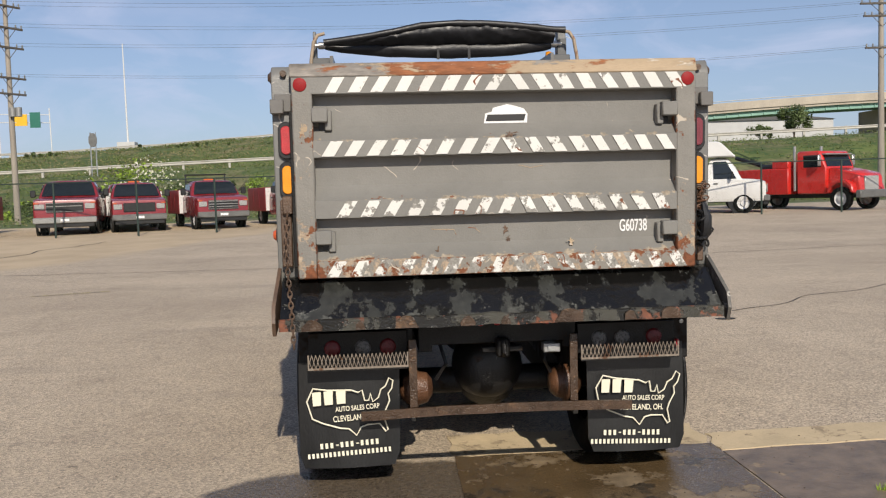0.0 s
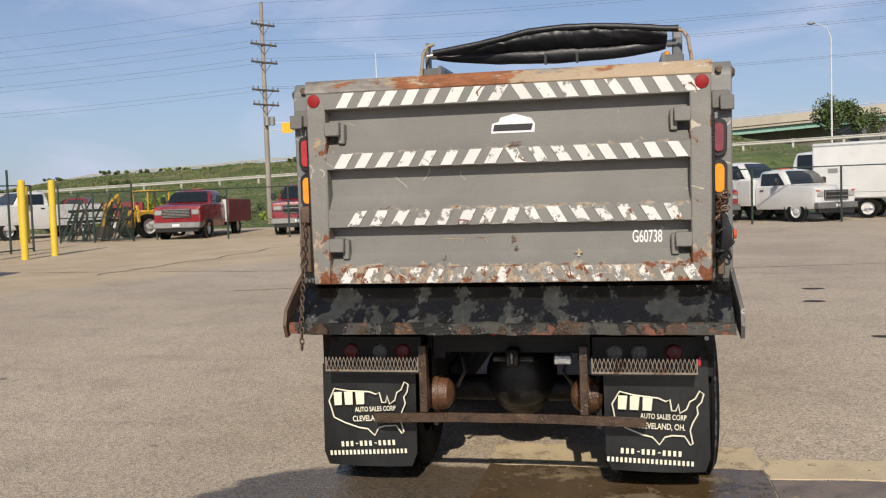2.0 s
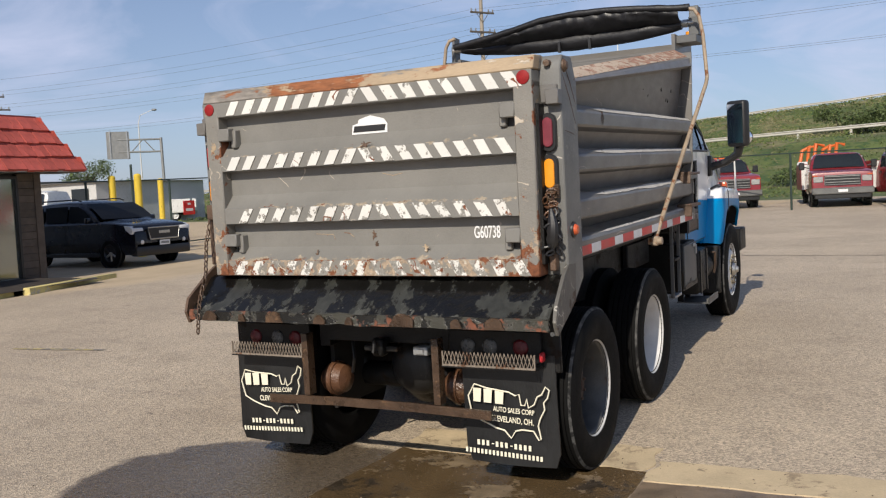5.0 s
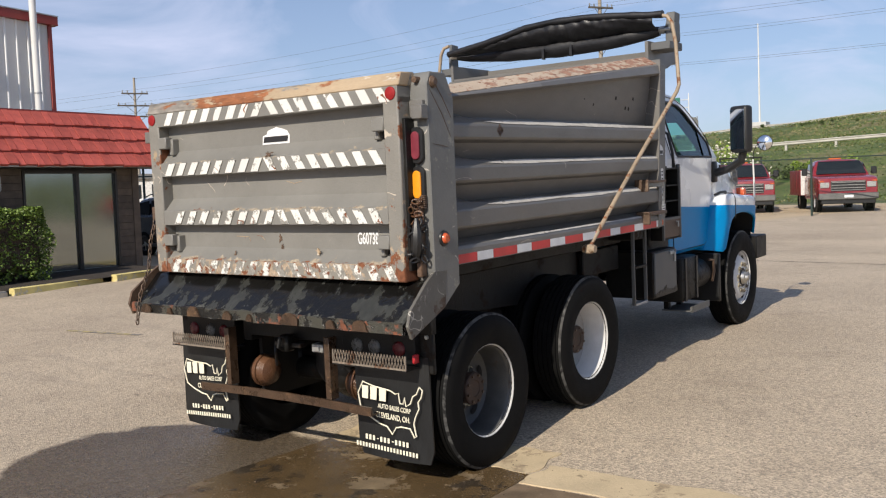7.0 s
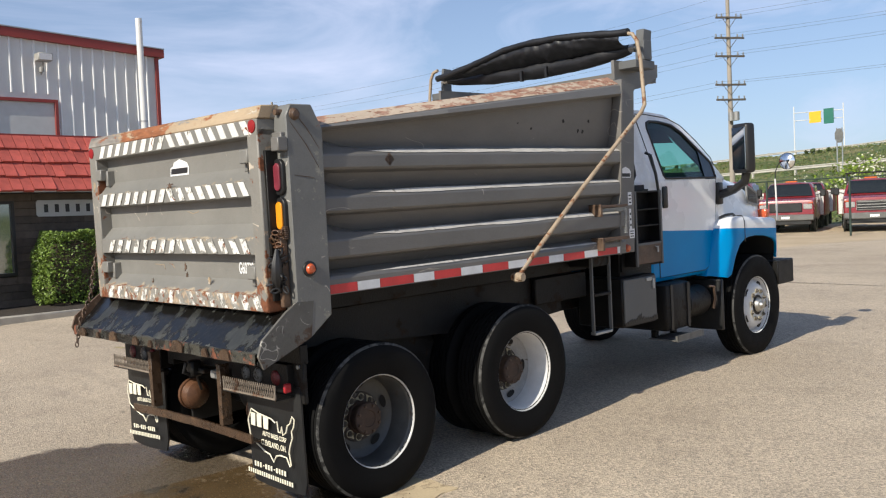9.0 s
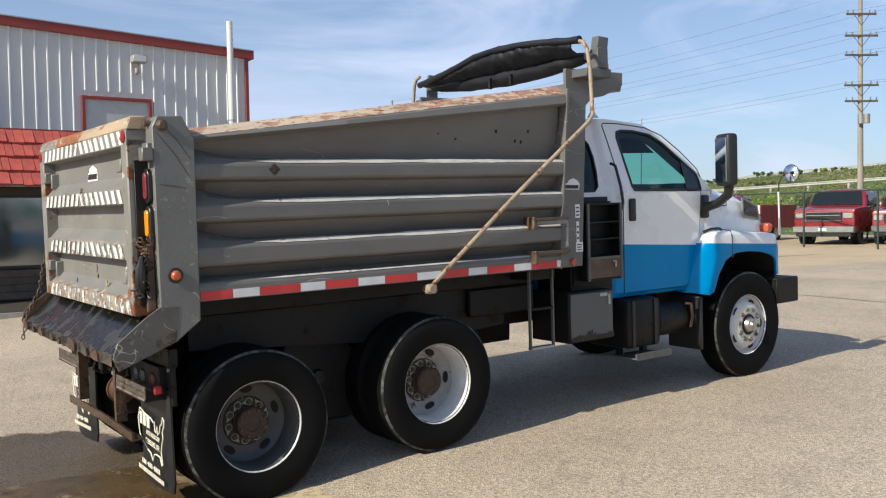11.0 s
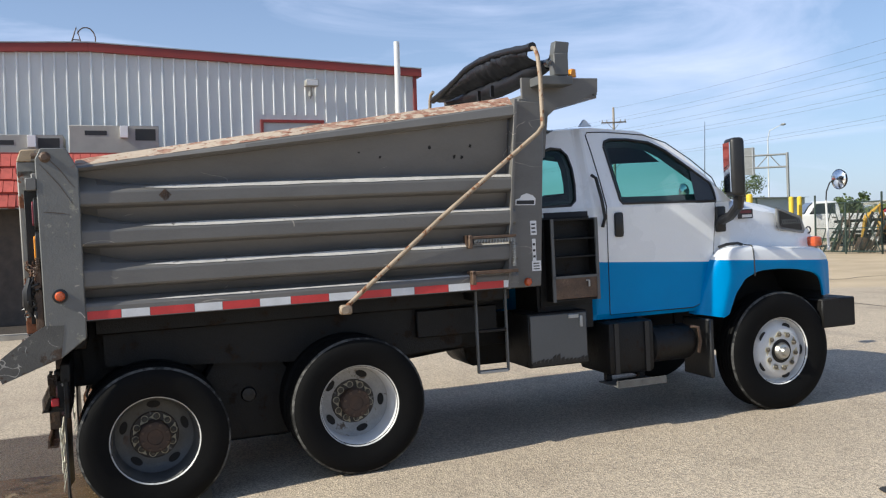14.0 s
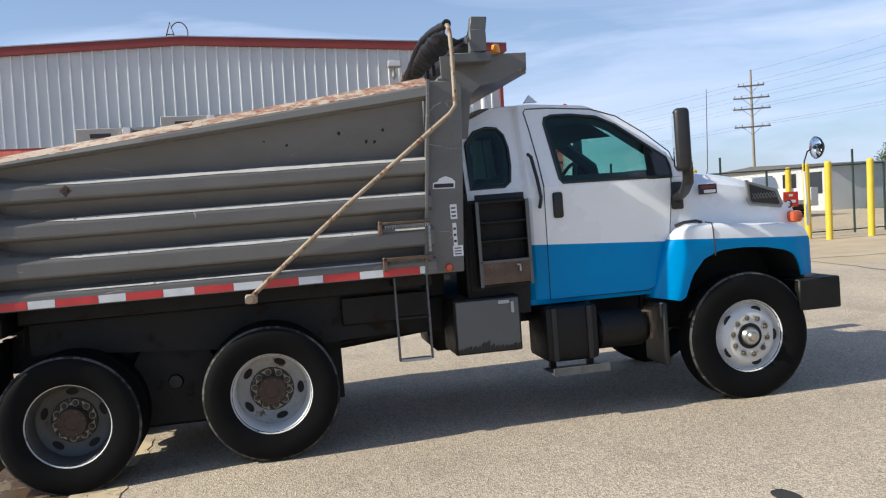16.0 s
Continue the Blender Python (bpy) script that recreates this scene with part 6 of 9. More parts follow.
# glass, black seals
for sx in (-1, 1):
    for loop, nm in ((door_window, "side_window"), (rear_window, "quarter_window")):
        part(nm, Shape().poly([(sx * (half(z) - 0.008 - setback(y)), y, z) for y, z in loop]), M["cabglass"], cab, "teal-tinted side glass", smooth=0)
        part("inner_trim", Shape().tube([(sx * (half(z) - 0.075 - setback(y)), y, z) for y, z in loop + loop[:1]], 0.060, 6, False), M["interior"], cab)
        pts = [(sx * (half(z) + 0.001 - setback(y)), y, z) for y, z in loop]
        part("window_seal", Shape().tube(pts + [pts[0]], 0.012, 6, False), M["black"], cab)
    part("vent_pane", Shape().poly([(sx * (half(z) + 0.003), y, z) for y, z in ((3.87, 1.885), (4.08, 1.876), (4.075, 1.98), (4.055, 2.05), (3.87, 2.19))]), M["darkglass"], cab, "dark fixed pane before the side glass", smooth=0)
    # door skin proud of the shell, with its seam
    low = [(2.975, 0.985), (3.80, 0.985), (3.90, 1.02), (4.015, 1.36), (4.06, 1.80), (4.06, 1.882), (2.985, 1.882)]
    d = Shape().prism(low, sx * 0.9555, sx * 0.963)
    door = part("door", twotone(d, BLUE_Z), PAINT, cab, "cab door, white over blue", smooth=0)
    seam = [(2.985, 1.885), (2.975, 0.985), (3.80, 0.980), (3.90, 1.015), (4.018, 1.36), (4.066, 1.80), (4.066, 1.89)]
    part("door_seam", Shape().tube([(sx * 0.957, y, z) for y, z in seam], 0.006, 5), M["ink"], door, smooth=0)
    up = [(2.985, 1.885), (2.965, 2.10), (2.930, 2.36), (2.905, 2.50), (2.925, 2.525), (3.10, 2.525), (3.47, 2.495), (3.68, 2.425), (3.90, 2.27), (4.09, 2.10), (4.115, 2.02)]
    part("door_seam", Shape().tube([(sx * (half(z) + 0.0015), y, z) for y, z in up], 0.005, 5), M["ink"], door, smooth=0)
    cowl = Shape().prism([(4.022, 1.36), (4.07, 1.80), (4.07, 1.884), (4.215, 1.884), (4.215, 1.30), (4.022, 1.30)], sx * 0.935, sx * 0.9545)
    part("cowl_side", twotone(cowl, BLUE_Z), PAINT, cab, "cowl panel, white over blue", smooth=0)
    h = Shape().box(*sorted((sx * 0.962, sx * 0.985)), 3.045, 3.125, 1.63, 1.835, 0.018, 2)
    part("door_handle", h, M["black"], door, "black recessed door handle")
    part("grab_handle", Shape().tube([(sx * 0.905, 2.885, 2.155), (sx * 0.955, 2.895, 2.13), (sx * 0.985, 2.925, 1.95), (sx * 0.992, 2.945, 1.80), (sx * 0.965, 2.935, 1.72)], 0.014, 8), M["black"], cab, "black grab handle")
part("windscreen", Shape().sheet([[(f * (half(z) - 0.05), y + 0.10 * (1 - f * f), z) for f in np.linspace(-1, 1, 7)] for y, z in ((3.60, 2.46), (3.83, 2.31), (4.05, 2.095), (4.25, 1.885))]), M["cabglass"], cab, "wide raked windscreen", smooth=60)
for x in (-0.55, -0.25, 0.0, 0.25, 0.55):
    part("roof_lamp", Shape().prism([(2.98, 2.60), (3.10, 2.60), (3.03, 2.665)] if abs(x) > 0.4 else [(3.40, 2.575), (3.50, 2.57), (3.44, 2.61)], x - 0.02, x + 0.02, bevel=0.004), M["white"] if abs(x) > 0.4 else M["orange_lens"], cab, "small roof marker lamp")
# headliner and pillar linings, seats, dash, wheel
part("headliner", Shape().sheet([[(x, y, 2.44 - 0.05 * abs(x)) for x in (-0.74, -0.4, 0.0, 0.4, 0.74)] for y in (2.46, 2.9, 3.45)] + [[(x, 3.66, 2.30 - 0.05 * abs(x)) for x in (-0.74, -0.4, 0.0, 0.4, 0.74)]]), M["interior"], cab, "dark cab headliner and visors", smooth=0)
part("rear_lining", Shape().box(-0.80, 0.80, 2.385, 2.405, 1.0, 1.93), M["interior"], cab, smooth=0)
for sx in (-1, 1):
    part("door_lining", Shape().box(*sorted((sx * 0.86, sx * 0.92)), 2.42, 4.10, 1.0, 1.86), M["interior"], cab, smooth=0)
seat = Shape()
for x in (-0.5, 0.5):
    seat.box(x - 0.27, x + 0.27, 2.75, 3.25, 1.36, 1.52, 0.05, 2).box(x - 0.26, x + 0.26, 2.68, 2.85, 1.48, 2.02, 0.06, 2)
part("seat", seat, M["interior"], cab, "dark cab seats")
part("dashboard", Shape().box(-0.88, 0.88, 3.74, 4.16, 1.45, 1.965, 0.06, 2), M["interior"], cab, "dark dashboard")
part("steering_wheel", Shape().tube([(-0.5 + 0.23 * math.cos(a), 3.64 + 0.10 * math.sin(a), 1.90 + 0.20 * math.sin(a)) for a in np.linspace(0, 6.283, 25)], 0.017, 6, False), M["interior"], cab)

# hood
HY = [4.20, 4.45, 4.76, 5.00, 5.17, 5.25, 5.27]
HZ = [1.905, 1.90, 1.845, 1.765, 1.665, 1.50, 1.05]
HW = [0.955, 0.955, 0.945, 0.915, 0.87, 0.83, 0.82]
rows = []
for y in np.concatenate([np.linspace(4.20, 5.17, 12), [5.22, 5.25, 5.265, 5.27]]):
    t, w = float(np.interp(y, HY, HZ)), float(np.interp(y, HY, HW))
    sec = [(w + 0.01, 1.32), (w, min(1.42, t - 0.02)), (w - 0.02, min(1.60, t - 0.015)), (w - 0.05, t - 0.09 * (t > 1.6)), (w - 0.14, t - 0.02), (w - 0.32, t + 0.012), (0.25, t + 0.035), (0, t + 0.04)]
    sec = [(x, min(z, t + 0.04)) for x, z in sec]
    rows.append([(x, y, z) for x, z in sec] + [(-x, y, z) for x, z in sec[-2::-1]])
hood = part("hood", twotone(Shape().sheet(rows), BLUE_Z), PAINT, truck, "white sloping hood", smooth=40)
part("grille", Shape().box(-0.62, 0.62, 5.262, 5.285, 1.02, 1.45, 0.02, 2), M["black"], hood, "black front grille")
for sx in (-1, 1):
    vent = [(4.735, 1.80), (5.03, 1.712), (5.085, 1.590), (5.07, 1.572), (4.775, 1.612), (4.745, 1.635)]
    def hx(y):
        return sx * (float(np.interp(y, HY, HW)))
    v = part("hood_vent", Shape().poly([(hx(y) + sx * 0.003, y, z) for y, z in vent]), M["signgrey"], hood, "dark louvred hood vent in a grey frame", smooth=0)
    inner = [(4.765, 1.778), (5.015, 1.697), (5.058, 1.602), (5.045, 1.590), (4.79, 1.628), (4.772, 1.645)]
    part("vent_mesh", Shape().poly([(hx(y) + sx * 0.006, y, z) for y, z in inner]), M["black"], v, smooth=0)
    pts = [(hx(y) + sx * 0.002, y, z) for y, z in vent]
    part("vent_frame", Shape().tube(pts + [pts[0]], 0.012, 6, False), M["signgrey"], v)
    s = Shape()
    for k in range(9):
        y = 4.785 + 0.029 * k
        s.tube([(hx(y) + sx * 0.008, y, 1.65), (hx(y + 0.03) + sx * 0.008, y + 0.03, 1.70)], 0.0025, 4)
        s.tube([(hx(y + 0.03) + sx * 0.008, y + 0.03, 1.65), (hx(y) + sx * 0.008, y, 1.70)], 0.0025, 4)
    part("vent_wire", s, M["signgrey"], v, smooth=0)
    b = part("badge", Shape().box(*sorted((sx * 0.957, sx * 0.965)), 4.30, 4.465, 1.725, 1.808, 0.004), M["ink"], hood, "dark badge with a red bar and a pale bar")
    part("badge_bar", Shape().box(*sorted((sx * 0.965, sx * 0.967)), 4.325, 4.445, 1.772, 1.798), M["badge_red"], b, smooth=0)
    part("badge_bar", Shape().box(*sorted((sx * 0.965, sx * 0.967)), 4.345, 4.45, 1.735, 1.760), M["decal"], b, smooth=0)
    part("emblem", Shape().lathe([(0.034, 0.0), (0.036, 0.006), (0.026, 0.008), (0.024, 0.0)], 20, (sx * 0.85, 5.17, 1.585), "x"), M["ink"], hood)
    part("turn_signal", Shape().box(*sorted((sx * 0.84, sx * 0.965)), 5.14, 5.235, 1.43, 1.525, 0.025, 2), M["orange_lens"], hood, "orange turn signal")

# fenders: a skin between the crown line and the wheel arch
def resample(poly, n):
    p = [Vector((*q, 0)) for q in poly]
    d = [0.0]
    for a, b in zip(p, p[1:]):
        d.append(d[-1] + (b - a).length)
    return [(float(np.interp(t, d, [q.x for q in p])), float(np.interp(t, d, [q.y for q in p]))) for t in np.linspace(0, d[-1], n)]


CROWN = resample([(3.835, 0.915), (3.90, 1.16), (3.975, 1.38), (4.04, 1.455), (4.12, 1.488), (4.33, 1.495), (4.67, 1.462), (4.95, 1.445), (5.14, 1.42), (5.225, 1.38), (5.262, 1.29), (5.258, 0.995)], 30)
ARCH = resample([(4.03, 0.880), (4.065, 0.900), (4.095, 0.99), (4.13, 1.08), (4.24, 1.208), (4.39, 1.266), (4.60, 1.272), (4.80, 1.255), (4.98, 1.215), (5.05, 1.165), (5.10, 1.06), (5.115, 0.995)], 30)


def flank(y):
    return 0.965 + 0.155 * smoothstep((y - 3.80) / 0.33) - 0.10 * smoothstep((y - 5.02) / 0.22)


for sx in (-1, 1):
    rows = []
    for (uy, uz), (ay, az) in zip(CROWN, ARCH):
        f = flank(uy)
        row = [(0.84, uy, uz - 0.03 if uz > 1.3 else uz), (f - 0.10, uy, uz), (f - 0.035, uy, uz - 0.004)]
        for k, (t, o) in enumerate(((0.08, -0.008), (0.22, 0.0), (0.55, 0.004), (0.93, 0.002), (1.0, -0.006))):
            y, z = uy * (1 - t) + ay * t, uz * (1 - t) + az * t
            row.append((flank(y) + o, y, z))
        row += [(flank(ay) - 0.025, ay, az - 0.002), (flank(ay) - 0.03, ay, az + 0.02)]
        rows.append([(sx * x, y, z) for x, y, z in row])
    fender = part("fender", twotone(Shape().sheet(rows), 1.450), PAINT, truck, "rounded front fender, white over blue", smooth=50)
    part("fender_seam", Shape().tube([(sx * 1.0, 4.325, 1.497), (sx * 1.10, 4.325, 1.492), (sx * 1.123, 4.325, 1.44), (sx * 1.124, 4.33, 1.30), (sx * 1.122, 4.335, 1.225)], 0.006, 5), M["ink"], fender, smooth=0)
    part("hood_latch", Shape().tube([(sx * 0.99, 4.06, 1.485), (sx * 1.03, 4.12, 1.51), (sx * 1.05, 4.22, 1.515), (sx * 1.04, 4.27, 1.50)], 0.014, 6), M["black"], fender, "black rubber hood latch")
    # near-black sheets added so the wheel well stays dark
    part("arch_liner", Shape().sheet([[(sx * x, y, z + 0.04) for x in (0.50, 1.08)] for y, z in ARCH]), M["dark_fill"], fender)
    part("well_panel", Shape().box(*sorted((sx * 0.48, sx * 0.50)), 3.92, 5.20, 0.62, 1.40), M["dark_fill"], fender, "dark inner wheel-well panel", smooth=0)
    part("well_front", Shape().box(*sorted((sx * 0.50, sx * 1.02)), 5.15, 5.17, 0.95, 1.30), M["dark_fill"], fender, smooth=0)
part("bumper", Shape().box(-1.12, 1.12, 5.06, 5.44, 0.70, 0.962, 0.012), M["dark"], truck, "plain black steel front bumper")

# mirrors
for sx in (-1, 1):
    turn_ = Matrix.Translation((sx * 1.30, 4.02, 2.165)) @ pose(0, 0, 0, 0, 0, -sx * 21)
    mir = part("mirror", Shape().box(-0.11, 0.11, -0.06, 0.06, -0.243, 0.243, 0.035, 3, turn_), M["black"], truck, "tall black door mirror")
    part("mirror_arm", Shape().tube([(sx * 1.31, 4.05, 1.95), (sx * 1.28, 4.06, 1.84), (sx * 1.14, 4.09, 1.76), (sx * 0.96, 4.10, 1.71)], [0.045, 0.045, 0.04, 0.045], 8), M["black"], mir)
    part("mirror_base", Shape().box(*sorted((sx * 0.955, sx * 1.0)), 4.055, 4.15, 1.62, 1.845, 0.015, 2), M["black"], mir)
    part("mirror_face", Shape().box(-0.088, 0.088, -0.066, -0.059, -0.205, 0.205), M["mirrorglass"], mir, "", turn_)
    fm = part("fender_mirror", Shape().tube([(sx * 1.058, 5.212, 1.40), (sx * 1.054, 5.211, 1.62), (sx * 1.048, 5.21, 1.85)], [0.012, 0.010, 0.009], 8), M["fleetwhite"], truck, "round convex fender mirror on a stalk")
    part("mirror_rod", Shape().tube([(sx * 1.048, 5.21, 1.84), (sx * 1.055, 5.212, 1.93), (sx * 1.085, 5.225, 2.01), (sx * 1.15, 5.255, 2.045)], 0.006, 6), M["black"], fm, "thin black bent rod")
    part("mirror_shell", Shape().lathe([(0.001, 0.06), (0.05, 0.05), (0.085, 0.02), (0.092, 0.0)], 20, (sx * 1.175, 5.245, 2.035), "y"), M["black"], fm)
    part("mirror_face", Shape().lathe([(0.001, -0.03), (0.05, -0.022), (0.086, 0.0)], 20, (sx * 1.175, 5.243, 2.035), "y"), M["mirrorglass"], fm)
part("antenna", Shape().tube([(-0.95, 5.20, 1.45), (-0.95, 5.37, 1.96), (-0.95, 5.41, 2.80)], [0.006, 0.005, 0.003], 6), M["ink"], truck, "thin whip antenna")

# behind the cab and along the frame, right side
# thin dark back sheet stands in for the rack's shaded depth
rk = part("tool_rack", Shape().box(0.966, 0.976, 2.33, 2.80, 1.10, 1.82), M["dark"], truck, "dark open steel shelf rack behind the cab", smooth=0)
for y in (2.385, 2.785):
    part("rack_side", Shape().box(0.977, 1.09, y, y + 0.015, 1.14, 1.80), M["dark"], rk, smooth=0)
for z in (1.79, 1.14):
    part("rack_end", Shape().box(0.977, 1.09, 2.40, 2.785, z, z + 0.015), M["dark"], rk, smooth=0)
# added sheets that darken the space behind the cab, for shade and black gear
part("rear_shield", Shape().box(0.55, 0.962, 2.30, 2.352, 0.92, 1.88), M["dark"], rk, "added dark sheet for the shaded black gear behind the cab", smooth=0)
part("rack_skirt", Shape().box(0.966, 0.975, 2.30, 2.80, 0.90, 1.099), M["dark"], rk, smooth=0)
for z in (1.635, 1.49, 1.335):
    part("shelf", Shape().box(0.977, 1.09, 2.40, 2.785, z, z + 0.012), M["dark"], rk, smooth=0)
part("rack_panel", Shape().box(1.09, 1.103, 2.40, 2.785, 1.16, 1.33, 0.003), M["rust"], rk, "rust-worn lower panel")
part("rack_latch", Shape().tube([(1.105, 2.68, 1.30), (1.12, 2.70, 1.30), (1.12, 2.70, 1.25)], 0.008, 6), M["silver"], rk)
fr = Shape().box(1.09, 1.108, 2.38, 2.405, 1.14, 1.805).box(1.09, 1.108, 2.78, 2.805, 1.14, 1.805).box(1.09, 1.108, 2.38, 2.805, 1.325, 1.345)
part("rack_edge", fr, M["toolgrey"], rk, "worn grey edges")
box = part("tool_box", Shape().box(0.62, 1.09, 2.15, 2.68, 0.63, 1.06, 0.008), M["dark"], truck, "grey side tool box with rust along its foot")
part("lid", Shape().box(1.088, 1.105, 2.165, 2.665, 0.665, 1.045, 0.005), M["toolgrey"], box, "flat grey lid")
part("hasp", Shape().box(1.105, 1.118, 2.50, 2.59, 1.005, 1.035, 0.003).box(1.105, 1.12, 2.60, 2.625, 0.93, 1.02, 0.003), M["silver"], box, "bright hasp")
s = Shape()
for k in range(14):
    y = 2.165 + 0.036 * k
    h = 0.03 + 0.09 * abs(noise.noise((k * 0.9, 4, 0)))
    s.prism([(y, 0.645), (y + 0.036, 0.645), (y + 0.034, 0.655 + h), (y + 0.004, 0.65 + h * 0.8)], 1.1055, 1.108)
part("rust_edge", s, M["subframe"], box, "rusted-through lower edge", smooth=0)
lad = part("ladder", Shape().box(1.085, 1.115, 1.700, 1.716, 0.64, 1.29, 0.003).box(1.085, 1.115, 1.950, 1.966, 0.64, 1.29, 0.003), M["toolgrey"], truck, "short steel side ladder")
for z in (0.635, 0.955):
    part("rung", Shape().box(1.06, 1.12, 1.716, 1.950, z, z + 0.022, 0.003), M["dark"] if z > 0.7 else M["silver"], lad)
part("hydraulic_tank", Shape().prism([(2.17, 1.05), (2.17, 0.62), (2.19, 0.50), (2.25, 0.44), (2.75, 0.44), (2.78, 1.05)], -0.95, -0.40, bevel=0.01), M["dark"], truck, "dark hydraulic tank with a rounded foot")
part("sub_plate", Shape().box(0.50, 0.53, -1.15, 1.0, 0.80, 1.28).box(0.84, 0.88, -1.05, 1.95, 1.16, 1.30, 0.01).box(0.78, 0.83, 1.31, 2.0, 0.92, 1.14, 0.01).prism([(-1.0, 0.93), (1.0, 0.78), (1.71, 0.826), (1.71, 1.29), (-1.0, 1.29)], 0.70, 0.77), M["dark"], truck, "dirty black subframe plates")
part("sub_plate", Shape().box(-0.53, -0.50, -1.15, 2.2, 0.80, 1.28).box(-0.88, -0.84, -1.05, 1.95, 0.98, 1.30, 0.01), M["subframe"], truck)
part("rear_light_bar", Shape().box(0.56, 0.60, 0.05, 0.20, 1.08, 1.15, 0.005), M["rust"], truck)
part("cross_sill", Shape().box(-1.10, 1.10, 1.70, 2.0, 1.20, 1.29, 0.01), M["dark"], truck)
part("cross_sill", Shape().box(-1.08, 1.08, -1.30, -1.10, 1.10, 1.28, 0.01), M["dark"], truck)
batt = part("battery_box", Shape().box(0.55, 1.08, 2.88, 3.32, 0.49, 0.93, 0.04, 2), M["dark"], truck, "dark battery box")
for y in (2.93, 3.22):
    part("box_strap", Shape().box(1.078, 1.09, y, y + 0.04, 0.50, 0.92), M["black"], batt)
part("fuel_tank", Shape().lathe([(0.001, 3.33), (0.13, 3.335), (0.155, 3.36), (0.155, 3.72), (0.13, 3.77), (0.001, 3.78)], 24, (0.90, 0, 0.69), "y"), M["dark"], truck, "dark round tank under the door")
part("tank_pipe", Shape().tube([(1.04, 3.70, 0.83), (1.07, 3.76, 0.82), (1.07, 3.78, 0.70), (1.05, 3.77, 0.60)], 0.014, 7), M["rust"], truck)
st = Shape().box(0.85, 1.16, 2.90, 3.36, 0.405, 0.415)
for k in range(15):
    st.box(1.14, 1.165, 2.90 + k * 0.031, 2.918 + k * 0.031, 0.405, 0.455)
part("cab_step", st.box(1.155, 1.165, 2.90, 3.36, 0.40, 0.46), M["dark_steel"], truck, "perforated steel step")
part("step_hanger", Shape().box(0.85, 0.90, 2.95, 3.0, 0.41, 0.95).box(0.85, 0.90, 3.27, 3.32, 0.41, 0.95), M["dark"], truck)
part("front_flap", Shape().box(0.70, 1.10, 3.86, 3.90, 0.37, 0.88, 0.01), M["flap"], truck, "black rubber splash flap")
part("engine_block", Shape().box(-0.38, 0.38, 4.0, 5.1, 0.55, 1.3, 0.05), M["dark"], truck)
part("front_spring", Shape().box(0.38, 0.46, 3.95, 5.15, 0.60, 0.68, 0.01).box(-0.46, -0.38, 3.95, 5.15, 0.60, 0.68, 0.01), M["dark"], truck)


# ---- office with a red shake mansard, and the metal hall behind it ----
OFF_X, OFF_Y = -13.4, 13.85
office = thing("office_wall", "low office front of brown planks with dark glazing", "office building", kind="structure")
part("core", Shape().box(-16.6, OFF_X - 0.10, -12.0, OFF_Y - 0.05, 0.0, 3.55), M["bronze"], office)
# horizontal planks, with openings left for the glazing
OPEN = ((6.6, 8.80, 0.9, 2.45), (11.05, 13.30, 0.30, 2.55))
row = 0
z = 0.25
while z < 2.60:
    y = -12.0
    cuts = sorted([(a, b) for a, b, lo, hi in OPEN if lo < z + 0.08 < hi])
    spans, at0 = [], -12.0
    for a, b in cuts:
        spans.append((at0, a))
        at0 = b
    spans.append((at0, OFF_Y))
    for a, b in spans:
        if b < 5.0:
            continue
        a = max(a, 5.0)
        y = a
        while y < b - 0.05:
            e = min(b, y + 1.1 + 0.5 * ((row * 37 + int(y * 10)) % 7) / 7)
            if b - e < 0.25:
                e = b
            part("plank", Shape().box(OFF_X - 0.10, OFF_X - 0.004 * (row % 2), y, e - 0.004, z, z + 0.152, 0.004), M["plank"], office, smooth=0)
            y = e
    z += 0.157
    row += 1
part("wall_end", Shape().box(OFF_X - 0.10, OFF_X, -12.0, 4.99, 0.0, 2.65), M["plank"], office)
part("wall_return", Shape().box(-16.6, OFF_X - 0.10, OFF_Y - 0.05, OFF_Y, 0.0, 2.65), M["plank"], office)
part("corner_post", Shape().box(OFF_X - 0.14, OFF_X + 0.02, OFF_Y - 0.16, OFF_Y + 0.02, 0.15, 2.65, 0.008), M["plank"], office, "brown corner post")
for i, (a, b, lo, hi) in enumerate(OPEN):
    win = thing("window_%d" % (i + 1), "bronze-framed reflective window in the office front", "window", kind="structure")
    fr = Shape().box(OFF_X - 0.11, OFF_X + 0.02, a, a + 0.06, lo, hi, 0.004).box(OFF_X - 0.11, OFF_X + 0.02, b - 0.06, b, lo, hi, 0.004).box(OFF_X - 0.11, OFF_X + 0.02, a + 0.06, b - 0.06, lo, lo + 0.06).box(OFF_X - 0.11, OFF_X + 0.02, a + 0.06, b - 0.06, hi - 0.06, hi)
    part("window_frame", fr, M["bronze"], win, "dark bronze frame")
    mid = a + (b - a) * 0.56
    part("mullion", Shape().box(OFF_X - 0.10, OFF_X + 0.015, mid - 0.04, mid + 0.04, lo + 0.06, hi - 0.06), M["bronze"], win)
    for p0, p1 in ((a + 0.06, mid - 0.04), (mid + 0.04, b - 0.06)):
        part("pane", Shape().box(OFF_X - 0.06, OFF_X - 0.05, p0, p1, lo + 0.06, hi - 0.06), M["officeglass"], win, smooth=0)
# number board: the figures as plain bars
board = thing("number_board", "pale grey number board with dark bars on the plank wall", "sign")
pts = [(9.24, 2.15), (9.28, 2.11), (10.55, 2.11), (10.59, 2.15), (10.59, 2.42), (10.55, 2.46), (9.28, 2.46), (9.24, 2.42)]
part("board", Shape().prism(pts, OFF_X + 0.002, OFF_X + 0.022, bevel=0.003), M["farwall"], board)
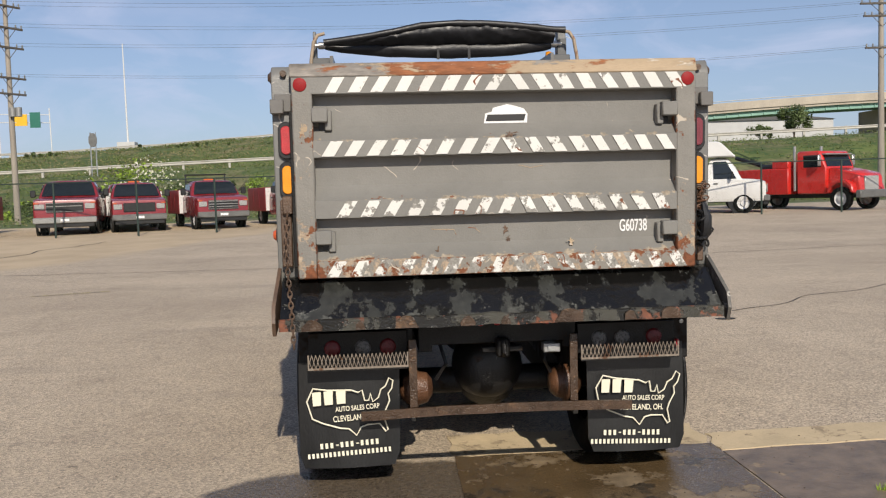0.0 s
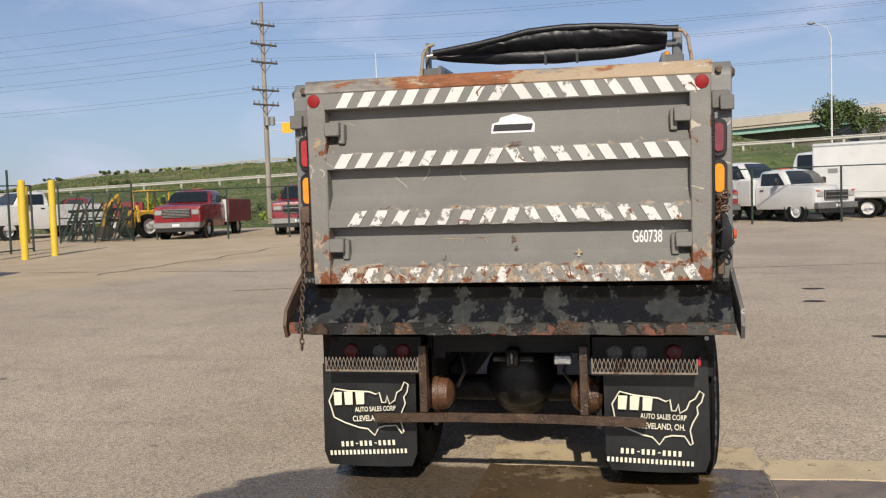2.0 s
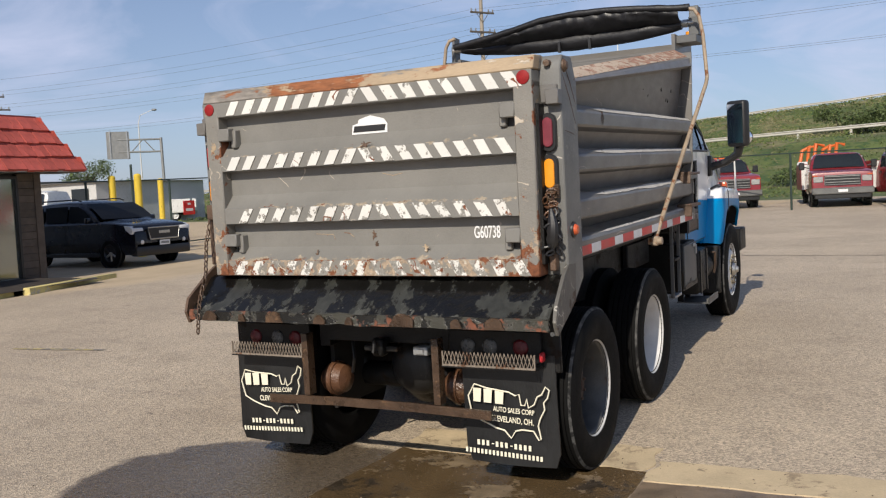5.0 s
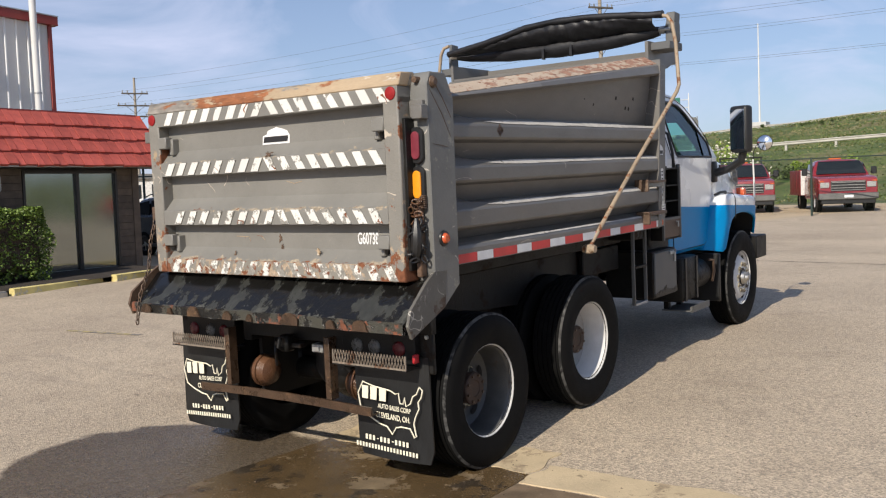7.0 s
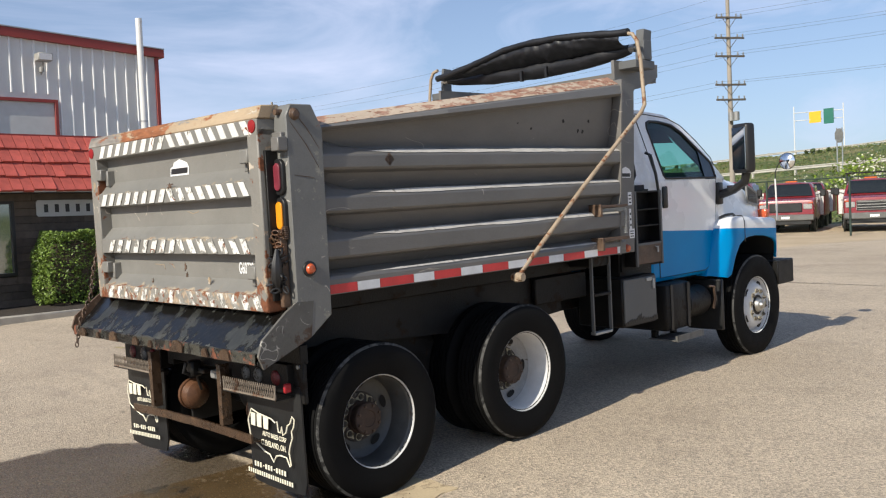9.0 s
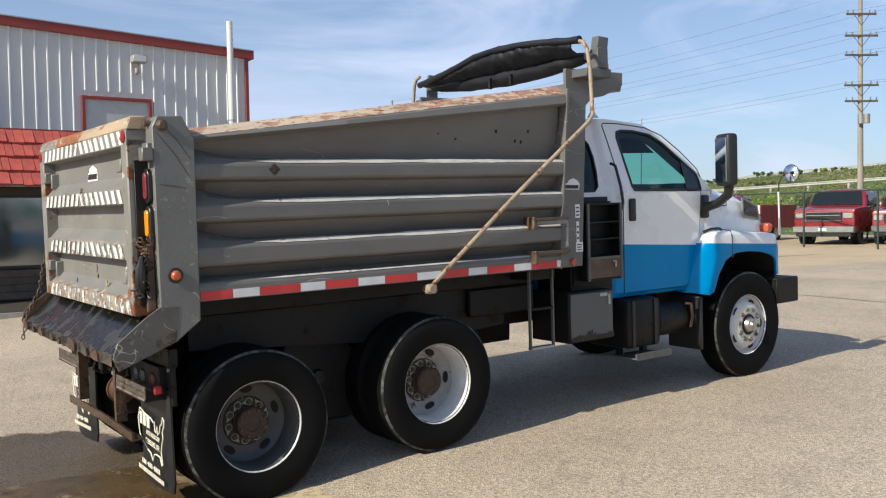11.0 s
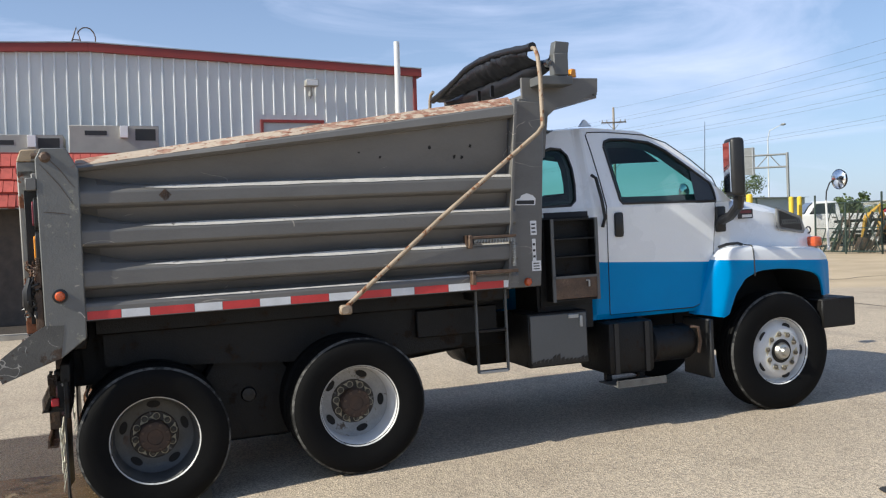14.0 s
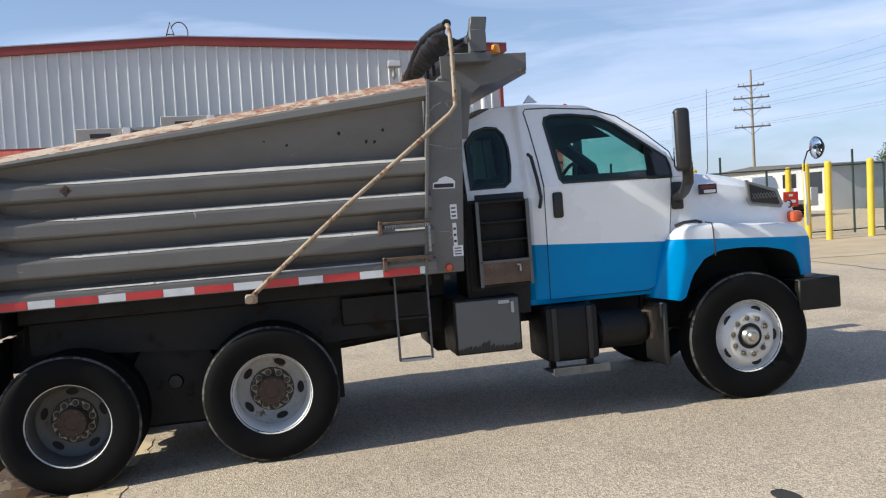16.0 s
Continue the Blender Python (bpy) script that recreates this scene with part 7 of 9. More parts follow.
for k in range(5):
    part("figure_bar", Shape().box(OFF_X + 0.0225, OFF_X + 0.026, 9.40 + 0.225 * k, 9.485 + 0.225 * k, 2.20, 2.37), M["ink"], board, smooth=0)
# mansard
mans = thing("mansard_roof", "red wooden shake mansard roof over the office front", "roof", kind="structure")
EAVE, RIDGE, Z0_, Z1_ = -12.72, -13.6, 2.64, 3.84
part("soffit", Shape().box(-13.6, EAVE - 0.02, -12.0, 14.52, 2.60, 2.66, 0.004), M["bronze"], mans)
part("deck", Shape().prism([(EAVE - 0.03, 2.66), (RIDGE - 0.05, Z1_ - 0.03), (-14.4, Z1_ - 0.03), (-14.4, 2.66)], -12.0, 14.0, axis="y"), M["shingle"], mans)
part("deck", Shape().sheet([[(EAVE - 0.03, 14.54, 2.66), (RIDGE - 0.05, 14.0, Z1_ - 0.03)], [(-16.5, 14.54, 2.66), (-16.5, 14.0, Z1_ - 0.03)]]), M["shingle"], mans)
part("ridge_cap", Shape().box(RIDGE - 0.18, RIDGE + 0.03, -12.0, 14.02, Z1_ - 0.03, Z1_ + 0.03, 0.006), M["redtrim"], mans, "red metal ridge cap")
part("eave_trim", Shape().box(EAVE - 0.05, EAVE + 0.012, -12.0, 14.56, 2.60, 2.648, 0.004), M["hvac"], mans, "pale eave strip")
ROWS_N = 4
slope = Vector((RIDGE - EAVE, 0, Z1_ - Z0_))
shake_mats = {}


su, sn = Vector((slope.x, 0, slope.z)).normalized(), Vector((slope.z, 0, -slope.x)).normalized()


def shake(width, length, proud):
    """One split shake: thick at its butt, thin under the next course."""
    key = (round(width, 2), round(length, 2), proud)
    if key not in shake_mats:
        at_ = [su * u + sn * v for u, v in ((-0.025, 0.0), (-0.03, proud), (length * 0.5, proud * 0.62), (length, 0.016), (length, 0.0))]
        shake_mats[key] = Shape().prism([(p.x, p.z) for p in at_], 0.006, width - 0.006, axis="y").mesh("shake", M["shingle"], 0)
    return shake_mats[key]


course = slope.length / ROWS_N
rnd = random.Random(4)
strip = Shape()
for r in range(ROWS_N):
    base = Vector((EAVE, 0, Z0_)) + slope * (r / ROWS_N)
    y = 3.0 + 0.07 * (r % 2)
    end = 14.55 - 0.5 * r / ROWS_N
    while y < end - 0.08:
        w = min(rnd.choice((0.15, 0.18, 0.21, 0.24)), end - y)
        at = Matrix.Translation((base.x, y, base.z)) @ Matrix.Translation(su * rnd.uniform(-0.022, 0.012))
        part("shake", shake(w, course + 0.02, rnd.choice((0.058, 0.068, 0.080))), None, mans, at=at)
        y += w
    for y0 in np.arange(-12.0, 3.0, 0.22):
        strip.poly([(base.x + 0.03, y0, base.z + 0.02), (base.x + 0.03, y0 + 0.21, base.z + 0.02), (base.x + slope.x / ROWS_N, y0 + 0.21, base.z + slope.z / ROWS_N + 0.015), (base.x + slope.x / ROWS_N, y0, base.z + slope.z / ROWS_N + 0.015)])
part("shake_rest", strip, M["shingle"], mans, smooth=0, kind="stuff")
side = Shape()
for r in range(ROWS_N):
    t0, t1 = r / ROWS_N, (r + 1) / ROWS_N
    for x in np.arange(-16.4, EAVE - 0.88 * t1, 0.23):
        side.poly([(x, 14.60 - 0.54 * t0, Z0_ + 1.20 * t0), (x + 0.22, 14.60 - 0.54 * t0, Z0_ + 1.20 * t0), (x + 0.22, 14.56 - 0.54 * t1, Z0_ + 1.20 * t1), (x, 14.56 - 0.54 * t1, Z0_ + 1.20 * t1)])
part("shake_rest", side, M["shingle"], mans, smooth=0, kind="stuff")
part("flat_roof", Shape().box(-16.72, -14.1, -12.0, 13.9, 3.56, 3.62), M["roofgrey"], mans)

# hall
HX = -16.75
hall = thing("metal_hall", "ribbed silver metal hall with red roof trim", "hall", kind="structure")
def gable(y):
    return 6.86 - abs(y - 5.0) * 0.042
part("wall", Shape().prism([(-14.0, 0.0), (13.85, 0.0), (13.85, gable(13.85)), (5.0, gable(5.0)), (-14.0, gable(-14.0))], HX - 0.25, HX - 0.02), M["siding"], hall, "silver metal wall")
part("wall", Shape().box(HX - 20, HX - 0.25, 13.65, 13.85, 0.0, 6.45), M["siding"], hall)
for k in range(72):
    y = 13.54 - 0.2925 * k
    if 9.2 < y < 11.2:
        for z0, z1 in ((3.0, 4.0), (5.22, gable(y) - 0.02)):
            part("panel_rib", Shape().prism([(HX - 0.021, y - 0.030), (HX + 0.022, y - 0.014), (HX + 0.022, y + 0.014), (HX - 0.021, y + 0.030)], z0, z1, axis="z"), M["sidingrib"], hall, smooth=0)
        continue
    part("panel_rib", Shape().prism([(HX - 0.021, y - 0.030), (HX + 0.022, y - 0.014), (HX + 0.022, y + 0.014), (HX - 0.021, y + 0.030)], 3.0, gable(y) - 0.02, axis="z"), M["sidingrib"], hall, smooth=0)
for y0, y1 in ((5.0, 14.02), (-14.1, 5.0)):
    part("roof_trim", Shape().prism([(y0, gable(y0) - 0.10), (y1, gable(y1) - 0.10), (y1, gable(y1) + 0.12), (y0, gable(y0) + 0.12)], HX - 0.3, HX + 0.10, bevel=0.008), M["redtrim"], hall, "red metal roof trim")
    part("roof_sheet", Shape().prism([(y0, gable(y0) + 0.121), (y1, gable(y1) + 0.121), (y1, gable(y1) + 0.15), (y0, gable(y0) + 0.15)], HX - 22, HX + 0.12), M["silver"], hall, "bright metal roof edge")
part("corner_trim", Shape().box(HX - 0.12, HX + 0.03, 13.78, 13.88, 0.0, gable(13.85) - 0.1, 0.004), M["redtrim"], hall, "dark red corner trim")
hw = thing("window_3", "upper hall window in a red metal frame", "window", kind="structure")
part("window_frame", Shape().box(HX - 0.05, HX + 0.06, 9.34, 9.42, 3.9, 5.08, 0.004).box(HX - 0.05, HX + 0.06, 11.03, 11.11, 3.9, 5.08, 0.004).box(HX - 0.05, HX + 0.06, 9.42, 11.03, 5.0, 5.08, 0.004).box(HX - 0.05, HX + 0.06, 9.42, 11.03, 3.9, 4.0, 0.004), M["redtrim"], hw, "red frame")
part("pane", Shape().box(HX - 0.02, HX - 0.005, 9.42, 11.03, 4.0, 5.0), M["farwall"], hw, "pale blind behind glass", smooth=0)
flood = thing("flood_light", "pale wall flood light on a bracket", "flood light")
part("housing", Shape().box(HX + 0.10, HX + 0.40, 10.56, 10.92, 5.98, 6.17, 0.02), M["hvac"], flood)
part("lens", Shape().box(HX + 0.40, HX + 0.408, 10.59, 10.89, 6.0, 6.15), M["clear_lens"], flood)
part("bracket", Shape().tube([(HX + 0.02, 10.74, 5.70), (HX + 0.12, 10.74, 5.75), (HX + 0.2, 10.74, 5.98)], 0.025, 7).lathe([(0.001, -0.08), (0.06, -0.06), (0.06, 0.06), (0.001, 0.08)], 12, (HX + 0.08, 10.74, 5.80), "z"), M["signgrey"], flood)
flue = thing("flue_pipe", "tall pale round flue pipe by the hall's corner", "flue pipe")
part("pipe", Shape().tube([(-16.35, 13.2, 3.55), (-16.38, 13.2, 7.30)], 0.085, 16), M["fleetwhite"], flue)
part("clamp", Shape().lathe([(0.09, -0.02), (0.10, -0.02), (0.10, 0.02), (0.09, 0.02)], 16, (-16.36, 13.2, 4.6), "z"), M["silver"], flue)
for y0, y1, z1 in ((2.5, 4.42, 4.42), (4.55, 6.6, 4.66)):
    unit = thing("rooftop_unit", "beige rooftop air unit with a dark end", "air unit", group="rooftop air units")
    part("casing", Shape().box(-16.1, -15.0, y0, y1, 3.72, z1, 0.012), M["hvac"], unit)
    part("curb_frame", Shape().box(-16.05, -15.05, y0 + 0.05, y1 - 0.05, 3.62, 3.72), M["signgrey"], unit)
    part("louvre", Shape().box(-15.0, -14.99, y1 - 0.55, y1 - 0.08, z1 - 0.36, z1 - 0.08), M["bronze"], unit)
    part("hood_box", Shape().box(-15.0, -14.86, y0 + 1.15, y0 + 1.33, z1 - 0.30, z1 - 0.02, 0.004), M["decal"], unit)
    part("maker_bar", Shape().box(-15.0, -14.994, y0 + 0.35, y0 + 0.85, z1 - 0.24, z1 - 0.13), M["ink"], unit, smooth=0)
lad2 = thing("roof_ladder", "small rusty roof ladder with a hoop", "ladder")
part("stile", Shape().tube([(HX - 0.3, 4.55, 6.9), (HX - 0.3, 4.72, 7.45), (HX - 0.3, 4.85, 6.95)], 0.025, 6), M["rust"], lad2)
part("rung", Shape().tube([(HX - 0.3, 4.62, 7.12), (HX - 0.3, 4.81, 7.12)], 0.018, 6), M["rust"], lad2)
part("hoop", Shape().tube([(HX - 0.3, 4.72 + 0.23 + 0.23 * math.cos(a), 7.15 + 0.3 * math.sin(a)) for a in np.linspace(2.7, -0.8, 14)], 0.016, 6), M["rust"], lad2)

# bed, kerbs, hedge
bedm = Shape().sheet([[(x, y, lot(x, y) + 0.10) for x in (-13.45, -12.4, -11.15)] for y in np.linspace(-12, 13.4, 30)])
solid("planting_bed", bedm, M["mulch"], "dark mulch bed along the office", "planting bed", kind="structure")
for y0, y1, yel in ((-12, -4, 0), (-4, 0, 0), (0, 4, 0), (4, 7.0, 0), (7.0, 9.4, 0)):
    s = Shape().box(-11.22, -11.03, y0, y1 - 0.02, lot(-11, y0) - 0.15, lot(-11, (y0 + y1) / 2) + 0.13, 0.02)
    solid("kerb", s, M["curb"], "worn tan concrete kerb along the planting bed", "kerb", kind="structure")
for (xa, ya), (xb, yb) in (((-11.05, 9.45), (-11.35, 11.45)), ((-11.12, 11.6), (-11.82, 14.3))):
    d = Vector((xb - xa, yb - ya, 0))
    L = d.length
    at = Matrix.Translation((xa, ya, lot(xa, ya))) @ pose(0, 0, 0, 0, 0, math.degrees(math.atan2(d.y, d.x)))
    s = Shape().prism([(-0.09, -0.03), (0.09, -0.03), (0.07, 0.14), (-0.07, 0.14)], 0, L, bevel=0.012)
    solid("parking_kerb", s, M["yellowcurb"], "faded yellow concrete parking kerb on the asphalt", "kerb", at, group="parking kerbs")


def leaf_cloud(points, size, rnd_, flat=0.6):
    """Small pointed leaves at the given points, each turned its own way."""
    verts, faces = [], []
    for p in points:
        a, b, c = rnd_.uniform(0, 6.28), rnd_.uniform(-0.9, 0.9), rnd_.uniform(0, 6.28)
        m = Matrix.Rotation(a, 3, "Z") @ Matrix.Rotation(b, 3, "X") @ Matrix.Rotation(c, 3, "Y")
        s = size * rnd_.uniform(0.6, 1.3)
        i = len(verts)
        for v in ((0, -s, 0), (s * flat, 0, s * 0.15), (0, s, 0), (-s * flat, 0, s * 0.15)):
            verts.append(tuple(Vector(p) + m @ Vector(v)))
        faces.append((i, i + 1, i + 2, i + 3))
    me = bpy.data.meshes.new("leaves")
    me.from_pydata(verts, [], faces)
    return me


def hedge(x0, x1, y0, y1, z0, z1):
    h = thing("hedge", "clipped green box hedge before the office wall", "hedge")
    r = random.Random(8)
    pts = []
    while len(pts) < 15000:
        u, v, w = r.random(), r.random(), r.random()
        k = r.randrange(6)
        d = r.random() ** 2 * 0.16
        u, v, w = [(d / (x1 - x0), v, w), (1 - d / (x1 - x0), v, w), (u, d / (y1 - y0), w), (u, 1 - d / (y1 - y0), w), (u, v, 1 - d / (z1 - z0)), (u, v, 1 - d / (z1 - z0))][k]
        p = Vector((x0 + u * (x1 - x0), y0 + v * (y1 - y0), z0 + w * (z1 - z0)))
        c = Vector(((x0 + x1) / 2, (y0 + y1) / 2, p.z))
        edge = max(abs(2 * v - 1), 0) ** 6 * max(0, (w - 0.5) * 2) ** 2
        p = c + (p - c) * (1 - 0.22 * edge - 0.22 * max(0, 0.35 - w))
        p += Vector((noise.noise(p * 2.2), noise.noise(p * 2.2 + Vector((9, 0, 0))), noise.noise(p * 2.2 + Vector((0, 9, 0))))) * 0.13
        pts.append(p)
    me = leaf_cloud(pts, 0.032, r)
    me.materials.append(M["leafbox"])
    part("foliage", me, None, h, "dense small leaves", kind="stuff")
    s = Shape().box(x0 + 0.16, x1 - 0.16, y0 + 0.16, y1 - 0.16, z0 + 0.2, z1 - 0.16, 0.1)
    part("shade_core", s, M["twig"], h)
    for k in range(5):
        part("stem", Shape().tube([(0.5 * (x0 + x1), y0 + (k + 0.5) * (y1 - y0) / 5, z0 - 0.05), (0.5 * (x0 + x1), y0 + (k + 0.5) * (y1 - y0) / 5, z0 + 0.5)], 0.025, 6), M["twig"], h)


hedge(-13.05, -12.15, 8.95, 10.95, 0.30, 1.76)


# ---- parked car by the office: side profile skinned across, glass and lamps added ----
def car_body(top, widths, belt, roofz, inset, low=0.30):
    """A body whose sides lean in above the belt line. top: (y, z) from nose to tail over the roof."""
    rows = []
    for (y, z), w in zip(top, widths):
        lean = inset * max(0.0, (z - belt) / max(0.01, roofz - belt))
        w2 = w * (1 - lean)
        zb = min(z, belt)
        sec = [(w * 0.94, low), (w * 0.99, low + 0.12), (w, low + (zb - low) * 0.55), (w * 0.985, zb - 0.02), (w * 0.96, zb)]
        if z > belt + 0.02:
            sec += [(w * 0.96 * (1 - lean * 0.6), belt + (z - belt) * 0.6), (w2 * 0.93, z - 0.05), (w2 * 0.80, z - 0.005)]
        else:
            sec += [(w * 0.93, z + 0.008), (w * 0.88, z + 0.014), (w * 0.75, z + 0.02)]
        sec += [(w2 * 0.4, z + 0.022), (0, z + 0.026)]
        rows.append([(x, y, h) for x, h in sec] + [(-x, y, h) for x, h in sec[-2::-1]])
    return Shape().sheet(rows)


CAR_TYRE = Shape().lathe([(0.22, -0.10), (0.30, -0.11), (0.345, -0.09), (0.355, 0.0), (0.345, 0.09), (0.30, 0.11), (0.22, 0.10)], 32).mesh("tyre", M["rubber"], 35)
CAR_RIM = Shape().lathe([(0.225, -0.10), (0.225, 0.095), (0.215, 0.10), (0.20, 0.08), (0.19, 0.02), (0.001, 0.02)], 28).mesh("rim", M["black"], 30)


def spokes(n, mat_):
    s = Shape()
    for k in range(n):
        a = 2 * math.pi * k / n
        s.box(0.03, 0.075, -0.022, 0.022, 0.03, 0.215, 0.006, turn=pose(0, 0, 0, math.degrees(a), 0, 0))
    return s.lathe([(0.001, 0.085), (0.04, 0.08), (0.055, 0.03)], 16).mesh("spokes", mat_, 30)


CAR_SPOKES = spokes(6, M["chrome"])


def road_wheel(parent, x, y, r, side, cap=None):
    k = r / 0.355
    at = Matrix.Translation((x, y, r)) @ pose(0, 0, 0, 0, 0, 0 if side > 0 else 180) @ Matrix.Diagonal((k, k, k, 1))
    w = part("wheel", cap or CAR_RIM, None, parent, "", at)
    part("tyre", CAR_TYRE, None, w, "black tyre")
    if cap is None:
        part("spokes", CAR_SPOKES, None, w, "bright spoked wheel")
    return w


def suv(at):
    c = thing("suv_car", "dark navy sport utility car parked beside the office", "car", at)
    top = [(0.02, 0.55), (0.03, 0.80), (0.10, 0.96), (0.25, 1.02), (0.70, 1.08), (1.15, 1.12), (1.25, 1.16), (1.60, 1.40), (1.95, 1.58), (2.20, 1.645), (2.8, 1.67), (3.5, 1.65), (4.1, 1.60), (4.40, 1.42), (4.58, 1.12), (4.66, 0.95), (4.68, 0.55)]
    wid = [0.82, 0.87, 0.90, 0.91, 0.92, 0.925, 0.925, 0.925, 0.925, 0.925, 0.925, 0.925, 0.92, 0.91, 0.89, 0.87, 0.85]
    part("body", car_body(top, wid, 1.10, 1.66, 0.20), M["navy"], c, "glossy dark navy body", smooth=45)
    def gx(z):
        return 0.925 * 0.96 * (1 - 0.20 * 0.62 * max(0, (z - 1.10) / 0.56)) + 0.012
    for sx in (-1, 1):
        for loop in ([(1.50, 1.14), (2.45, 1.14), (2.45, 1.55), (2.10, 1.53), (1.85, 1.42)], [(2.52, 1.14), (3.35, 1.14), (3.42, 1.54), (2.52, 1.555)], [(3.45, 1.16), (4.10, 1.20), (4.15, 1.46), (3.52, 1.54)]):
            part("side_window", Shape().poly([(sx * gx(z), y, z) for y, z in loop]), M["carglass"], c, "dark side glass", smooth=0)
        head = part("headlight", Shape().prism([(0.06, 0.80), (0.05, 0.93), (0.16, 1.0), (0.36, 1.02), (0.30, 0.90), (0.14, 0.80)], sx * 0.58, sx * 0.915, bevel=0.01), M["clear_lens"], c, "clear headlight")
        part("fog_lamp", Shape().lathe([(0.001, -0.02), (0.05, -0.015), (0.055, 0.02)], 14, (sx * 0.66, 0.025, 0.60), "y"), M["clear_lens"], c)
        part("door_mirror", Shape().box(*sorted((sx * 0.93, sx * 1.08)), 1.48, 1.60, 1.10, 1.25, 0.03, 2), M["navy"], c)
        part("roof_rail", Shape().tube([(sx * 0.66, 2.2, 1.67), (sx * 0.66, 2.4, 1.72), (sx * 0.66, 3.7, 1.71), (sx * 0.66, 3.95, 1.64)], 0.018, 6), M["black"], c)
        part("sill", Shape().box(*sorted((sx * 0.80, sx * 0.93)), 1.3, 3.45, 0.25, 0.36, 0.02), M["black"], c)
        for y in (0.92, 3.72):
            part("arch_liner", Shape().lathe([(0.41, -0.02), (0.41, 0.02), (0.30, 0.02)], 28, (sx * 0.905, y, 0.36), "x"), M["black"], c)
            road_wheel(c, sx * 0.82, y, 0.355, sx)
    part("windscreen", Shape().sheet([[(f * 0.80 * (1 - 0.1 * i / 3), y - 0.012, z + 0.035) for f in np.linspace(-1, 1, 5)] for i, (y, z) in enumerate(((1.25, 1.16), (1.60, 1.40), (1.92, 1.565)))]), M["carglass"], c, "dark windscreen")
    g = part("grille", Shape().prism([(-0.44, 0.66), (0.44, 0.66), (0.50, 0.94), (-0.50, 0.94)], -0.02, 0.06, axis="y", bevel=0.012), M["black"], c, "black grille in a chrome surround")
    pts = [(-0.44, -0.022, 0.66), (0.44, -0.022, 0.66), (0.50, -0.01, 0.94), (-0.50, -0.01, 0.94), (-0.44, -0.022, 0.66)]
    part("grille_frame", Shape().tube(pts, 0.018, 6, False), M["chrome"], g)
    part("emblem_bar", Shape().box(-0.17, 0.17, -0.035, -0.02, 0.79, 0.86, 0.004), M["chrome"], g)
    part("plate", Shape().box(-0.16, 0.16, -0.03, -0.015, 0.50, 0.62, 0.004), M["decal"], c, "number plate with a plain bar")
    part("plate_bar", Shape().box(-0.12, 0.12, -0.034, -0.03, 0.535, 0.585), M["signgrey"], c, smooth=0)
    part("bumper", Shape().box(-0.86, 0.86, -0.005, 0.25, 0.26, 0.50, 0.05, 2), M["black"], c, "dark lower bumper")
    return c


suv(Matrix.Translation((-13.05, 17.05, lot(-14, 17) + 0.0)) @ pose(0, 0, 0, 0, 0, 87))

# ---- yellow bollards, gate and fence ----
def bollard(x, y, lean, h=2.34):
    b = thing("bollard", "tall yellow steel bollard standing in the asphalt", "bollard", Matrix.Translation((x, y, lot(x, y))) @ pose(0, 0, 0, lean, lean * 0.5, 0), group="yellow bollards by the gate")
    part("post", Shape().tube([(0, 0, -0.15), (0, 0, h)], 0.105, 20), M["yellow"], b)
    part("cap", Shape().lathe([(0.105, h - 0.01), (0.107, h), (0.085, h + 0.035), (0.04, h + 0.055), (0.001, h + 0.06)], 20, axis="z"), M["yellow"], b)


for x, y, l_ in ((-17.45, 23.75, 0.4), (-16.45, 23.82, -1.0), (-16.45, 25.25, -1.2), (-16.3, 19.4, 0.3), (-17.4, 19.45, 0.5), (-21.9, 25.8, -0.4), (-23.6, 33.6, -0.5), (-23.4, 33.0, 0.4)):
    bollard(x, y, l_)
WIRE = material("chain_link_wire", (0.035, 0.050, 0.042), 0.55, metal=0.3, var=0.1, bump=0)


def link_panel(a, b, z0, z1, pitch, r):
    """Crossing wires between two posts."""
    a, b = Vector(a), Vector(b)
    d = b - a
    L, H = d.length, z1 - z0
    u = d.normalized()
    s = Shape()
    verts, faces = [], []
    n_ = int((L + H) / pitch)
    for k in range(n_ + 1):
        for sgn in (1, -1):
            t = k * pitch
            p0, p1 = (t, 0.0), (t - H, H)
            if p1[0] < 0:
                p1 = (0.0, t)
            if p0[0] > L:
                p0 = (L, t - L)
            if p0[1] >= H or p1[1] <= 0:
                continue
            q = [(p[0] if sgn > 0 else L - p[0], p[1]) for p in (p0, p1)]
            c = [a + u * x + Vector((0, 0, z0 + z - 0 * a.z)) for x, z in q]
            e = Vector((0, 0, r))
            i = len(verts)
            verts += [tuple(c[0] - e), tuple(c[0] + e), tuple(c[1] + e), tuple(c[1] - e)]
            faces.append((i, i + 1, i + 2, i + 3))
    me = bpy.data.meshes.new("wire_mesh")
    me.from_pydata(verts, [], faces)
    me.materials.append(WIRE)
    return me


def fence(name, label, posts, h, rails=(0.06, 1.0), pitch=0.16, r=0.006, extra=0.25):
    f = thing(name, label, "fence")
    for i, (x, y) in enumerate(posts):
        z = land(x, y)
        part("post", Shape().tube([(x, y, z - 0.1), (x, y, z + h + extra * (i % 2 == 0))], 0.038, 8), M["green_steel"], f)
    for (xa, ya), (xb, yb) in zip(posts, posts[1:]):
        za, zb = land(xa, ya), land(xb, yb)
        for q in rails:
            part("rail", Shape().tube([(xa, ya, za + h * q), (xb, yb, zb + h * q)], 0.022, 6), M["green_steel"], f)
        part("wire_mesh", link_panel((xa, ya, za), (xb, yb, za), 0.06, h, pitch, r), None, f, "dark chain-link wire", kind="stuff")
    return f


